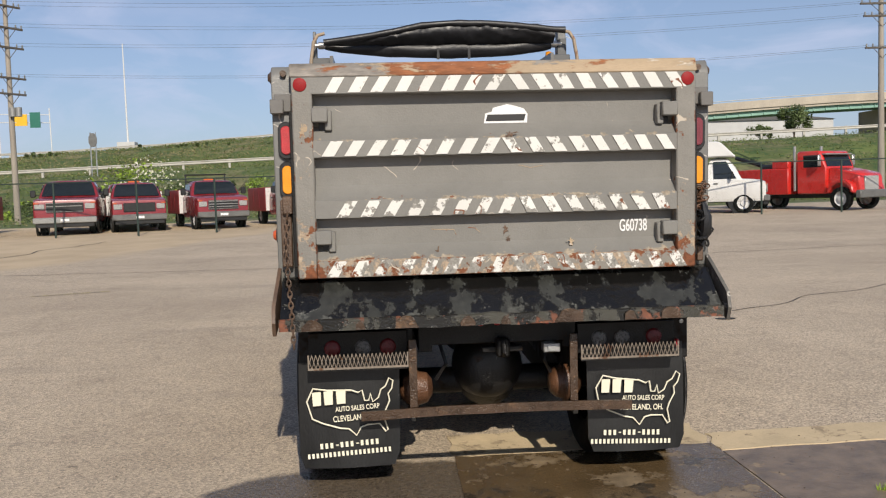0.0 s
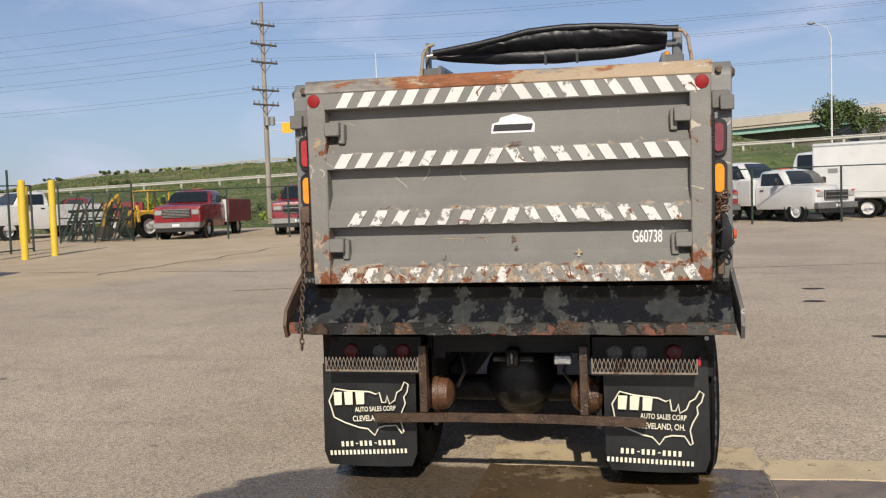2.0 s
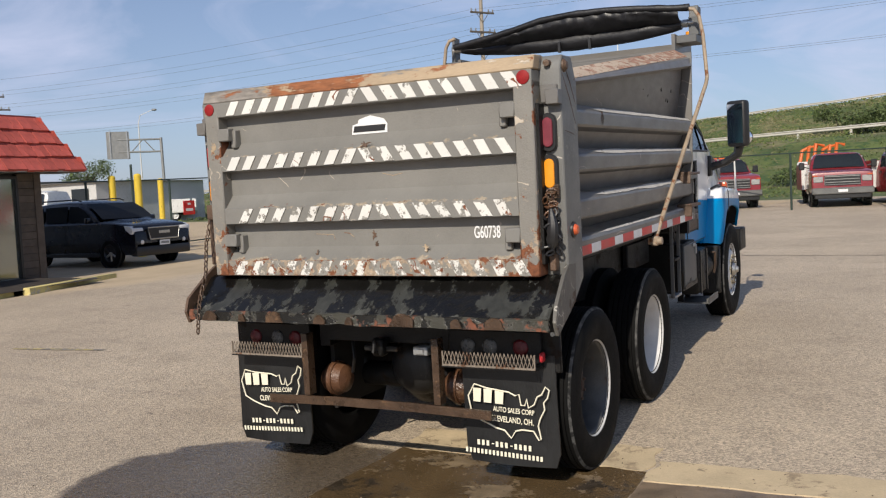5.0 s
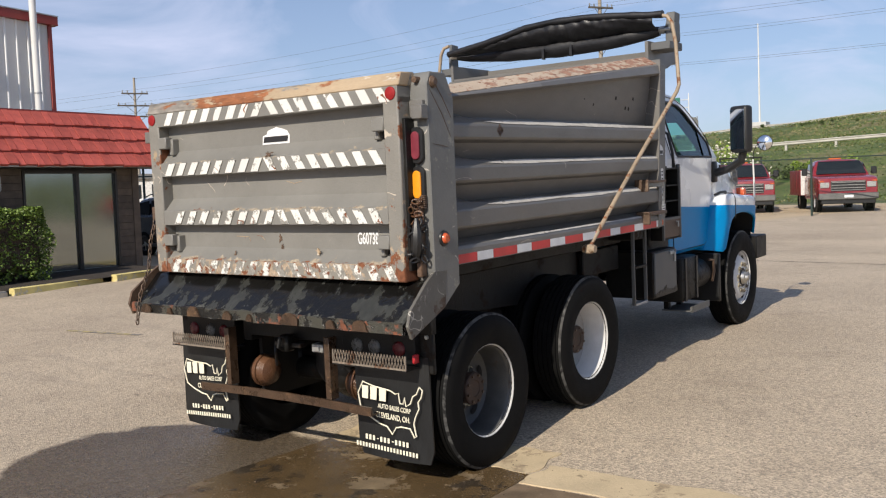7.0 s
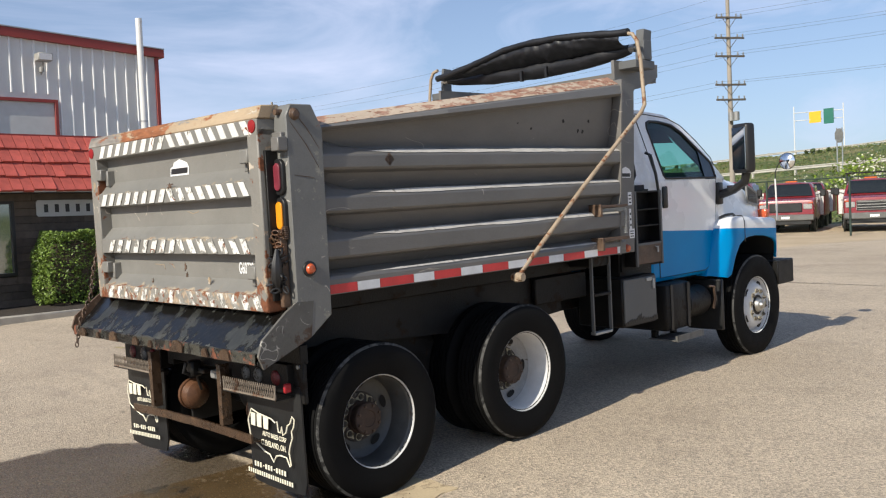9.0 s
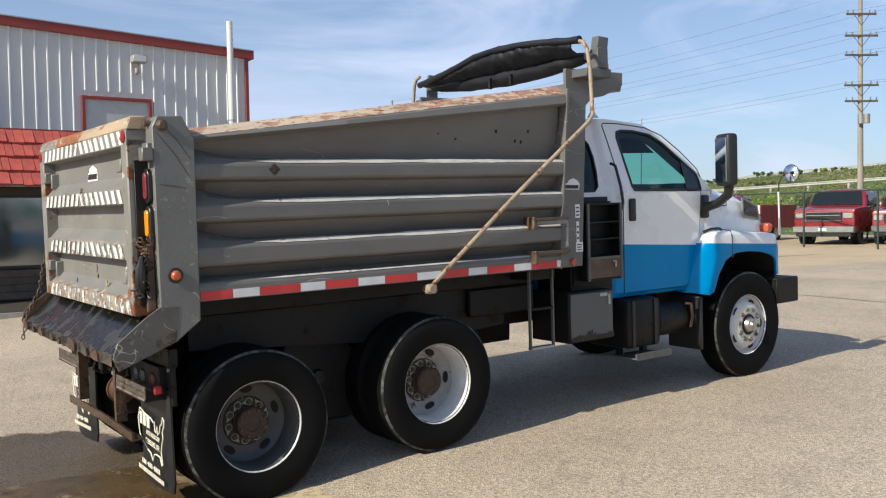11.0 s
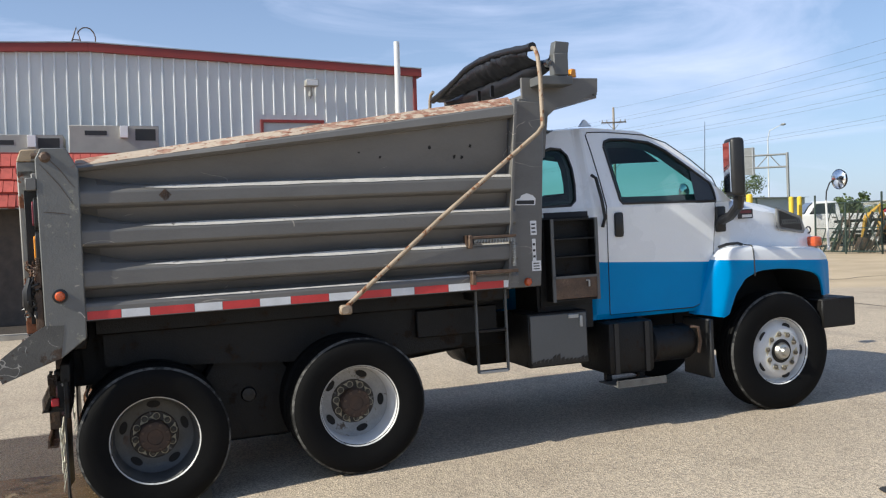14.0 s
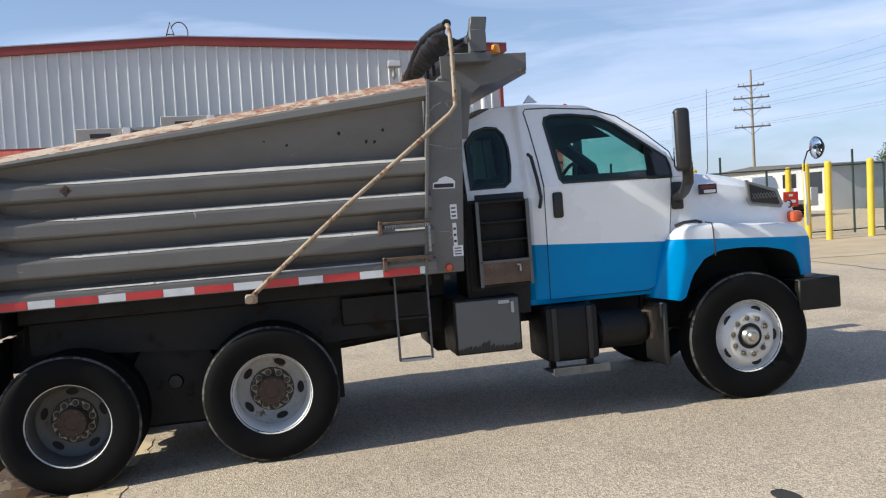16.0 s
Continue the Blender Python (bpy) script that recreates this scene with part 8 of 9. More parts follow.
fence("gate_fence", "dark green steel gate and fence with chain-link wire", [(-18.80, 14.2), (-18.80, 16.0), (-18.80, 17.8), (-18.82, 19.7), (-18.86, 21.57), (-18.86, 23.2), (-18.85, 26.34), (-18.83, 27.48)], 2.28, (0.05, 1.0), 0.16, 0.0016, 0.52)
left = fence("lot_fence", "dark green chain-link fence with braced panels beside the gate", [(-21.0, 32.1), (-19.6, 32.3), (-18.0, 32.5)], 2.0, (0.05, 0.5, 1.0), 0.075, 0.006, 0.35)
for x0, x1 in ((-21.0, -19.6), (-19.6, -18.0)):
    part("brace", Shape().tube([(x0, 32.3, land(x0, 32) + 0.1), ((x0 + x1) / 2, 32.35, land(x0, 32) + 1.95)], 0.022, 6), M["green_steel"], left)
    part("brace", Shape().tube([((x0 + x1) / 2, 32.35, land(x0, 32) + 1.95), (x1, 32.4, land(x0, 32) + 0.1)], 0.022, 6), M["green_steel"], left)
fence("lot_fence", "dark green chain-link fence before the parked trucks", [(-18.0, 32.5), (-17.2, 32.9), (-13.9, 32.4), (-11.5, 32.7), (-8.5, 32.2), (-5.9, 32.8), (-3.2, 33.2), (-0.3, 33.5), (2.66, 33.6), (5.6, 33.4), (8.6, 33.6), (11.5, 33.2), (14.3, 32.9), (17.2, 32.5), (20.0, 32.0), (23, 31.5)], 1.95, (1.0,), 0.11, 0.0012, 0.0)
red_board = thing("red_board", "small red sign board with white bars hung on the gate", "sign board", Matrix.Translation((-18.80, 24.0, land(-18.8, 24.0))) @ pose(0, 0, 0, 0, 0, 90))
part("panel", Shape().box(-0.27, 0.27, -0.015, 0.015, 1.03, 1.52, 0.006), M["towred"], red_board)
part("notice_bar", Shape().box(-0.17, 0.17, -0.019, -0.0152, 1.16, 1.25), M["decal"], red_board, smooth=0)
part("notice_bar", Shape().box(-0.07, 0.07, -0.019, -0.0152, 1.37, 1.44), M["decal"], red_board, smooth=0)


# ---- fleet parked along the fence: front at y = 0, tail towards +y ----
FLEET_CAP = Shape().lathe([(0.22, -0.10), (0.225, 0.06), (0.215, 0.07), (0.19, 0.04), (0.10, 0.03), (0.09, 0.08), (0.001, 0.085)], 24).mesh("rim", M["rimwhite"], 30)


def fleet_cab(c, paint, L_hood, hood_z, roof_z, w, cab_len, grille_mat="signgrey", bars=3, bumper="dark_steel"):
    """Nose, cab and glass of a pickup-like truck. Returns the y of the cab's back."""
    yb = L_hood + 0.52
    top = [(0.0, 0.62), (0.01, hood_z - 0.16), (0.04, hood_z - 0.05), (0.22, hood_z + 0.01), (L_hood * 0.6, hood_z + 0.05), (L_hood, hood_z + 0.07), (L_hood + 0.05, hood_z + 0.10), (L_hood + 0.27, hood_z + 0.10 + (roof_z - hood_z) * 0.5), (yb, roof_z - 0.04),
           (yb + 0.15, roof_z), (yb + cab_len * 0.6, roof_z + 0.01), (yb + cab_len, roof_z - 0.02), (yb + cab_len + 0.08, roof_z - 0.25), (yb + cab_len + 0.10, hood_z), (yb + cab_len + 0.10, 0.6)]
    wid = [w * 0.95, w * 0.97, w * 0.98] + [w] * 12
    belt = hood_z + 0.06
    part("body", car_body(top, wid, belt, roof_z, 0.17, 0.46), paint, c, "painted cab and hood", smooth=45)

    def gx(z):
        return w * 0.96 * (1 - 0.17 * 0.62 * max(0, (z - belt) / (roof_z - belt))) + 0.012
    for sx in (-1, 1):
        win = [(L_hood + 0.24, belt + 0.04), (yb + cab_len - 0.12, belt + 0.04), (yb + cab_len - 0.12, roof_z - 0.12), (yb + 0.10, roof_z - 0.12)]
        part("side_window", Shape().poly([(sx * gx(z), y, z) for y, z in win]), M["darkglass"], c, "dark side glass", smooth=0)
        part("headlight", Shape().box(*sorted((sx * w * 0.62, sx * w * 0.93)), -0.03, 0.08, hood_z - 0.36, hood_z - 0.16, 0.02), M["headlamp"], c, "clear headlight")
        part("marker", Shape().box(*sorted((sx * w * 0.80, sx * w * 0.96)), -0.035, 0.08, hood_z - 0.155, hood_z - 0.11, 0.006), M["orange_lens"], c)
        part("door_mirror", Shape().box(*sorted((sx * (w + 0.10), sx * (w + 0.30))), L_hood + 0.35, L_hood + 0.43, belt + 0.05, belt + 0.32, 0.03), M["black"], c, "black door mirror")
        part("mirror_arm", Shape().tube([(sx * w * 0.95, L_hood + 0.4, belt + 0.1), (sx * (w + 0.12), L_hood + 0.39, belt + 0.15)], 0.02, 5), M["black"], c)
        part("door_handle", Shape().box(*sorted((sx * w * 0.99, sx * (w * 0.99 + 0.03))), yb + cab_len - 0.28, yb + cab_len - 0.12, belt - 0.16, belt - 0.12), M["black"], c)
        part("arch_liner", Shape().lathe([(0.50, -0.03), (0.50, 0.03), (0.30, 0.03)], 24, (sx * w * 0.965, 0.92, 0.44), "x"), M["black"], c)
    part("windscreen", Shape().sheet([[(f * w * (0.86 - 0.08 * i), y - 0.02, z + 0.05) for f in np.linspace(-1, 1, 5)] for i, (y, z) in enumerate(((L_hood + 0.04, hood_z + 0.10), (L_hood + 0.26, hood_z + 0.09 + (roof_z - hood_z) * 0.5), (yb - 0.05, roof_z - 0.09)))]), M["darkglass"], c, "dark windscreen")
    g = part("grille", Shape().box(-w * 0.58, w * 0.58, -0.045, 0.06, hood_z - 0.46, hood_z - 0.12, 0.02), M["black"], c, "dark grille with bright bars")
    if bars:
        part("grille_frame", Shape().tube([(-w * 0.57, -0.05, hood_z - 0.45), (w * 0.57, -0.05, hood_z - 0.45), (w * 0.57, -0.05, hood_z - 0.13), (-w * 0.57, -0.05, hood_z - 0.13), (-w * 0.57, -0.05, hood_z - 0.45)], 0.013, 6, False), M[grille_mat], g)
    for k in range(bars):
        part("grille_bar", Shape().box(-w * 0.55, w * 0.55, -0.058, -0.044, hood_z - 0.44 + 0.30 * (k + 0.6) / bars, hood_z - 0.415 + 0.30 * (k + 0.6) / bars), M[grille_mat], g, smooth=0)
    part("bumper", Shape().box(-w * 0.99, w * 0.99, -0.14, 0.10, 0.46, 0.69, 0.03), M[bumper], c, "steel front bumper")
    part("valance", Shape().box(-w * 0.9, w * 0.9, -0.08, 0.12, 0.31, 0.47, 0.02), M["black"], c, "dark valance")
    part("plate", Shape().box(-0.15, 0.15, -0.15, -0.139, 0.53, 0.62), M["decal"], c, "number plate with no figures", smooth=0)
    part("chassis", Shape().box(-0.45, 0.45, 0.3, yb + cab_len + 2.6, 0.42, 0.62), M["dark"], c)
    return yb + cab_len + 0.12


def service_truck(at, paint="carred", body="servicered", panel="fleetwhite", length=2.6, roof=1.98, hood=1.22, w=0.98, beacon=True, rack=False, bars=3, bumper="dark_steel", label="red service pickup with tool-box bed parked by the fence", group="red service trucks"):
    c = thing("service_truck", label, "truck", at, group=group)
    y0 = fleet_cab(c, M[paint], 1.15, hood, roof, w, 1.0, "chrome" if rack or bars == 5 else "signgrey", bars, bumper)
    for sx in (-1, 1):
        bx = part("side_box", Shape().box(*sorted((sx * 0.60, sx * 1.14)), y0 + 0.06, y0 + length, 0.60, 1.58, 0.02), M[body], c, "tool-box bed side")
        part("front_panel", Shape().box(*sorted((sx * 0.62, sx * 1.125)), y0 + 0.045, y0 + 0.062, 0.62, 1.56), M[panel], bx, "pale front panel")
        for k in range(3):
            a = y0 + 0.14 + k * (length - 0.2) / 3
            part("box_door", Shape().box(*sorted((sx * 1.14, sx * 1.15)), a, a + (length - 0.2) / 3 - 0.05, 0.70, 1.51, 0.003), M[body], bx)
        for y in (0.92, y0 + length * 0.55):
            road_wheel(c, sx * 0.86, y, 0.40, sx, FLEET_CAP)
    part("bed_floor", Shape().box(-0.62, 0.62, y0 + 0.06, y0 + length, 0.72, 0.95), M[body], c)
    if beacon:
        b = part("beacon", Shape().box(-0.22, 0.22, 2.2, 2.45, roof + 0.02, roof + 0.10, 0.03), M["orange"], c, "orange roof beacon bar")
    if rack:
        s = Shape()
        for x in (-0.8, 0.8):
            s.tube([(x, y0 + 0.15, 1.6), (x, y0 + 0.15, 2.18)], 0.03, 6)
        part("head_rack", s.tube([(-0.85, y0 + 0.15, 2.18), (0.85, y0 + 0.15, 2.18)], 0.03, 6).tube([(-0.85, y0 + 0.15, 1.9), (0.85, y0 + 0.15, 1.9)], 0.025, 6), M["black"], c, "black headache rack")
    return c


def spot(x, y, turn):
    return Matrix.Translation((x, y, land(x, y))) @ pose(0, 0, 0, 0, 0, turn)


RED = dict(roof=1.90, hood=1.24, w=1.0)
WHITE = dict(paint="fleetwhite", body="fleetwhite", group="white trucks")
service_truck(spot(-11.65, 34.2, 11), beacon=False, roof=2.05, hood=1.34, w=1.12, length=3.0, bars=1, bumper="signgrey", label="wide red service truck with tool-box bed parked by the fence")
service_truck(spot(-9.15, 35.0, 19), bars=0, bumper="dark_steel", **RED)
service_truck(spot(-6.05, 35.3, 23), rack=True, bumper="dark_steel", **RED)
service_truck(spot(-2.5, 35.3, 24), **RED)
service_truck(spot(1.25, 34.5, 10), beacon=False, bumper="dark_steel", label="faded red pickup with a chrome grille parked by the fence", **RED)
service_truck(spot(4.45, 34.4, 29), bumper="dark_steel", **RED)
service_truck(spot(-10.6, 39.5, 20), beacon=False, label="red truck parked in a second row on the lot", **RED)
service_truck(spot(-16.2, 32.7, 6), roof=1.95, hood=1.34, w=0.98, length=3.1, bars=5, bumper="signgrey", label="red medium truck with a tall chrome grille by the fence")
service_truck(spot(8.5, 34.0, 38), length=2.4, bars=2, bumper="dark_steel", label="white pickup with a grey bumper parked by the fence", **{**RED, **WHITE})
service_truck(spot(7.6, 37.4, 52), roof=2.25, hood=1.50, w=1.08, beacon=False, label="white utility truck with tool-box bed behind the pickups", **WHITE)
service_truck(spot(11.0, 40.0, 48), roof=2.65, hood=1.75, w=1.1, beacon=False, label="tall white utility truck behind the pickups", **WHITE)
service_truck(spot(-27.5, 35.5, -30), roof=2.2, hood=1.5, w=1.1, beacon=False, label="white truck standing beyond the gate", **WHITE)
service_truck(spot(-48.0, 47.5, -60), roof=2.2, hood=1.5, w=1.1, beacon=False, label="white truck standing beyond the gate", **WHITE)
service_truck(spot(-40.0, 33.0, -75), roof=2.3, hood=1.5, w=1.1, beacon=False, label="white truck standing beyond the gate", **WHITE)
service_truck(spot(-30.5, 44.0, -70), roof=1.9, hood=1.3, beacon=False, label="red truck standing beyond the gate")

# orange machine with raised tubes, between the rows
gear = thing("orange_sprayer", "orange and white machine with raised tubes behind the red pickups", "machine", Matrix.Translation((0.4, 40.2, land(0.4, 40.2) + 0.12)))
part("tank", Shape().box(-1.2, 1.3, -0.5, 0.6, 0.5, 1.5, 0.05), M["fleetwhite"], gear, "white tank body")
for k in range(6):
    part("tube", Shape().tube([(-1.1 + k * 0.26, -0.4 + 0.2 * (k % 2), 1.4), (-1.0 + k * 0.26, -0.3, 1.95 + 0.12 * (k % 3)), (-0.7 + k * 0.25, -0.1, 2.1)], 0.07, 7), M["orange"], gear, "orange tube")
for x in (-0.9, 0.9):
    road_wheel(gear, x, -0.3, 0.42, -1 if x < 0 else 1, FLEET_CAP)

# white box van and red tow truck
def box_van(at):
    c = thing("box_van", "white cutaway van with a tall box body, parked side-on", "van", at)
    y0 = fleet_cab(c, M["fleetwhite"], 0.85, 1.25, 2.15, 1.0, 0.7)
    part("box", Shape().box(-1.12, 1.12, y0 + 0.02, y0 + 5.0, 0.75, 2.86, 0.05), M["fleetwhite"], c, "white box body")
    part("cab_fairing", Shape().prism([(y0 - 1.1, 2.20), (y0 + 0.05, 2.20), (y0 + 0.05, 2.85), (y0 - 0.50, 2.80)], -1.0, 1.0, bevel=0.05), M["fleetwhite"], c, "rounded cab-over fairing")
    part("skirt", Shape().box(-1.1, 1.1, y0 + 0.1, y0 + 2.3, 0.50, 0.75), M["fleetwhite"], c)
    part("roof_unit", Shape().box(-0.55, 0.55, y0 + 0.5, y0 + 1.9, 2.86, 3.08, 0.08, 2), M["fleetwhite"], c, "white roof air unit")
    for sx in (-1, 1):
        part("side_vent", Shape().box(*sorted((sx * 1.118, sx * 1.128)), y0 + 4.1, y0 + 4.45, 1.72, 1.90), M["signgrey"], c, "small grey side vent", smooth=0)
        part("skirt_seam", Shape().box(*sorted((sx * 1.118, sx * 1.126)), y0 + 0.04, y0 + 4.98, 0.98, 1.0), M["signgrey"], c, smooth=0)
        part("door_seam", Shape().box(*sorted((sx * 1.118, sx * 1.124)), y0 + 0.95, y0 + 0.965, 0.80, 2.5), M["signgrey"], c, smooth=0)
        part("corner_trim", Shape().box(*sorted((sx * 1.115, sx * 1.13)), y0 + 0.04, y0 + 4.98, 2.72, 2.78), M["silver"], c, smooth=0)
        for y in (0.85, y0 + 3.1):
            road_wheel(c, sx * 0.88, y, 0.38, sx, FLEET_CAP)


box_van(spot(15.25, 34.7, 68))


def tow_truck(at):
    c = thing("tow_truck", "bright red heavy service truck with a crane body", "truck", at)
    w = 1.05
    hood = [(0.0, 0.75), (0.02, 1.45), (0.12, 1.62), (0.8, 1.78), (1.55, 1.92), (1.6, 0.75)]
    part("hood", Shape().prism(hood, -0.85, 0.85, bevel=0.05), M["towred"], c, "red sloping hood")
    cab_ = [(1.58, 0.75), (1.56, 1.90), (1.85, 2.55), (1.95, 2.68), (3.05, 2.70), (3.12, 2.6), (3.12, 0.75)]
    part("cab", Shape().prism(cab_, -w, w, bevel=0.05), M["towred"], c, "red cab")
    part("windscreen", Shape().poly([(-0.92, 1.572, 1.98), (0.92, 1.572, 1.98), (0.88, 1.815, 2.52), (-0.88, 1.815, 2.52)]), M["darkglass"], c, smooth=0)
    part("sun_visor", Shape().box(-0.95, 0.95, 1.62, 1.85, 2.50, 2.56, 0.01), M["signgrey"], c, "grey sun visor")
    part("grille", Shape().box(-0.5, 0.5, -0.03, 0.05, 0.85, 1.50, 0.02), M["headlamp"], c, "dull chrome grille")
    part("bumper", Shape().box(-1.15, 1.15, -0.25, 0.0, 0.55, 0.90, 0.04), M["dark_steel"], c, "dull steel bumper")
    for sx in (-1, 1):
        part("side_window", Shape().poly([(sx * (w + 0.004), y, z) for y, z in ((1.80, 1.95), (2.75, 1.95), (2.75, 2.50), (1.98, 2.50))]), M["darkglass"], c, smooth=0)
        part("fender", Shape().prism([(0.10, 0.80), (0.20, 1.15), (0.50, 1.36), (0.95, 1.38), (1.30, 1.2), (1.45, 0.80), (1.32, 0.80), (1.2, 1.05), (0.9, 1.22), (0.55, 1.2), (0.32, 1.05), (0.24, 0.80)], *sorted((sx * 0.80, sx * 1.18)), bevel=0.02), M["towred"], c, "red fender")
        part("exhaust_pipe", Shape().tube([(sx * 0.98, 3.28, 0.9), (sx * 0.98, 3.28, 2.95)], 0.07, 10), M["chrome"], c, "bright upright exhaust pipe")
        part("body_box", Shape().box(*sorted((sx * 0.55, sx * 1.2)), 3.5, 7.4, 0.75, 1.95, 0.03), M["towred"], c, "red side lockers")
        part("tall_locker", Shape().box(*sorted((sx * 0.55, sx * 1.2)), 3.5, 4.4, 1.95, 2.30, 0.03), M["towred"], c, "red upper locker")
        for y in (0.82, 5.7, 6.9):
            road_wheel(c, sx * 0.95, y, 0.52, sx, FLEET_CAP)
        part("door_mirror", Shape().box(*sorted((sx * 1.15, sx * 1.35)), 1.72, 1.80, 2.0, 2.5, 0.03), M["chrome"], c)
    part("deck", Shape().box(-0.56, 0.56, 3.3, 7.4, 0.75, 1.2), M["dark"], c)
    part("winch", Shape().box(-0.5, 0.5, 4.7, 5.7, 1.2, 2.2, 0.1).tube([(0, 5.4, 2.0), (0, 7.6, 2.6)], 0.10, 8), M["black"], c, "black winch and boom")
    part("chassis", Shape().box(-0.4, 0.4, 0.3, 7.3, 0.55, 0.78), M["dark"], c)


tow_truck(spot(18.9, 33.45, 27) @ Matrix.Diagonal((0.86, 0.86, 0.88, 1)))

# dark steel frames stacked behind the fence
frames = thing("steel_frame_stack", "stack of dark steel frames and pipes leaning behind the fence", "steel frames", Matrix.Translation((-20.3, 33.3, land(-20.3, 33.3))))
fr_rnd = random.Random(17)
for k in range(22):
    x = -1.3 + 2.6 * k / 21
    part("bar", Shape().tube([(x + fr_rnd.uniform(-0.3, 0.3), fr_rnd.uniform(-0.2, 0.2), 0.0), (x + fr_rnd.uniform(-0.5, 0.5), 0.5 + fr_rnd.uniform(-0.2, 0.3), fr_rnd.uniform(1.1, 1.75))], fr_rnd.uniform(0.025, 0.06), 6), M[fr_rnd.choice(("dark", "rust", "green_steel", "dark"))], frames)
for z in (0.35, 0.8, 1.25):
    part("pipe", Shape().tube([(-1.4, 0.2 + z * 0.2, z), (1.4, 0.3 + z * 0.2, z + 0.05)], 0.06, 8), M["dark"], frames)

# yellow backhoe behind the fence
def backhoe(at):
    c = thing("backhoe", "rusty yellow backhoe loader with its arms folded, behind the fence", "backhoe", at)
    part("body", Shape().box(-0.7, 0.7, 0.8, 3.2, 0.6, 1.5, 0.08), M["machine"], c)
    part("cab_frame", Shape().tube([(-0.65, 1.6, 1.4), (-0.65, 1.6, 2.5), (-0.65, 2.9, 2.5), (-0.65, 2.9, 1.4)], 0.05, 6).tube([(0.65, 1.6, 1.4), (0.65, 1.6, 2.5), (0.65, 2.9, 2.5), (0.65, 2.9, 1.4)], 0.05, 6).box(-0.75, 0.75, 1.5, 3.0, 2.48, 2.56, 0.03), M["machine"], c, "open yellow cab frame")
    part("boom", Shape().tube([(0.0, 0.6, 0.9), (0.2, 0.1, 2.3), (0.1, -0.5, 1.7)], 0.14, 6).tube([(0.1, -0.5, 1.7), (0.0, -0.6, 0.7)], 0.11, 6), M["machine"], c, "folded boom")
    part("bucket", Shape().prism([(-0.9, 0.15), (-0.35, 0.15), (-0.3, 0.6), (-0.7, 0.75)], -0.4, 0.4, bevel=0.02), M["rust"], c, "rusty bucket")
    part("stabiliser", Shape().tube([(-0.7, 0.7, 0.9), (-1.15, 0.6, 1.7), (-1.25, 0.6, 0.9)], 0.09, 6), M["machine"], c)
    part("stabiliser", Shape().tube([(0.7, 0.7, 0.9), (1.15, 0.6, 1.7), (1.25, 0.6, 0.9)], 0.09, 6), M["machine"], c)
    part("hose", Shape().tube([(0.2, 0.3, 1.2), (0.5, -0.1, 1.9), (0.2, -0.4, 1.8)], 0.03, 5).tube([(-0.2, 0.3, 1.2), (-0.4, -0.1, 2.0), (0.0, -0.4, 1.9)], 0.03, 5), M["black"], c)
    for sx in (-1, 1):
        road_wheel(c, sx * 0.85, 1.4, 0.65, sx, FLEET_CAP)
        road_wheel(c, sx * 0.80, 3.3, 0.45, sx, FLEET_CAP)


backhoe(spot(-19.7, 33.9, -25) @ Matrix.Diagonal((0.82, 0.82, 0.80, 1)))

# ---- poles, cables, road furniture ----
def utility_pole(x0, y0, top, arms, lean=0.0, turn=0.0, girth=1.0):
    z = land(x0, y0)
    x = y = 0.0
    p = thing("utility_pole", "weathered wooden utility pole with stacked crossarms", "utility pole", Matrix.Translation((x0, y0, 0)) @ pose(0, 0, 0, 0, 0, turn), group="utility poles")
    part("pole", Shape().tube([(x, y, z - 0.2), (x + lean, y, top)], [0.20 * girth, 0.12 * girth], 12), M["polewood"], p)
    for h, half_ in arms:
        part("crossarm", Shape().box(x - half_, x + half_, y - 0.16, y - 0.06, h - 0.055, h + 0.055, 0.008), M["crossarm"], p)
        for sgn in (-1, 1):
            part("arm_brace", Shape().tube([(x, y - 0.14, h - 0.62), (x + sgn * half_ * 0.5, y - 0.14, h - 0.05)], 0.018, 5), M["crossarm"], p)
        for f in (-0.92, -0.55, 0.55, 0.92):
            part("insulator", Shape().lathe([(0.03, 0.0), (0.05, 0.05), (0.03, 0.09), (0.05, 0.13), (0.02, 0.18), (0.001, 0.18)], 8, (x + f * half_, y - 0.11, h + 0.06), "z"), M["signgrey"], p)
    return p


POLE = Vector((-20.23, 51.78, 0))
utility_pole(POLE.x, POLE.y, 14.10, ((12.72, 0.85), (11.53, 0.94), (10.46, 0.94), (8.79, 0.98), (7.91, 0.94)), turn=58.0, girth=0.9)
tr = thing("pole_transformer", "grey transformer cans on the utility pole", "transformer")
for dx in (0.22, 0.62):
    part("can", Shape().lathe([(0.001, 0), (0.17, 0.02), (0.17, 0.52), (0.001, 0.55)], 14, (POLE.x + dx * 0.84, POLE.y - 0.28, 6.62), "z"), M["signgrey"], tr)
utility_pole(-56.9, 44.1, 11.7, ((10.45, 1.0), (9.5, 1.35), (8.65, 1.4), (7.25, 1.35)), turn=62.0, girth=0.72)
utility_pole(29.0, 50.3, 14.6, ((13.2, 1.0), (11.7, 1.3), (11.0, 1.1), (9.2, 1.0)))


def cable(a, b, sag, r=0.0065):
    a, b = Vector(a), Vector(b)
    pts = []
    for t in np.linspace(0, 1, 26):
        p = a.lerp(b, t)
        p.z -= sag * 4 * t * (1 - t)
        pts.append(p)
    return Shape().tube(pts, r, 5, False)


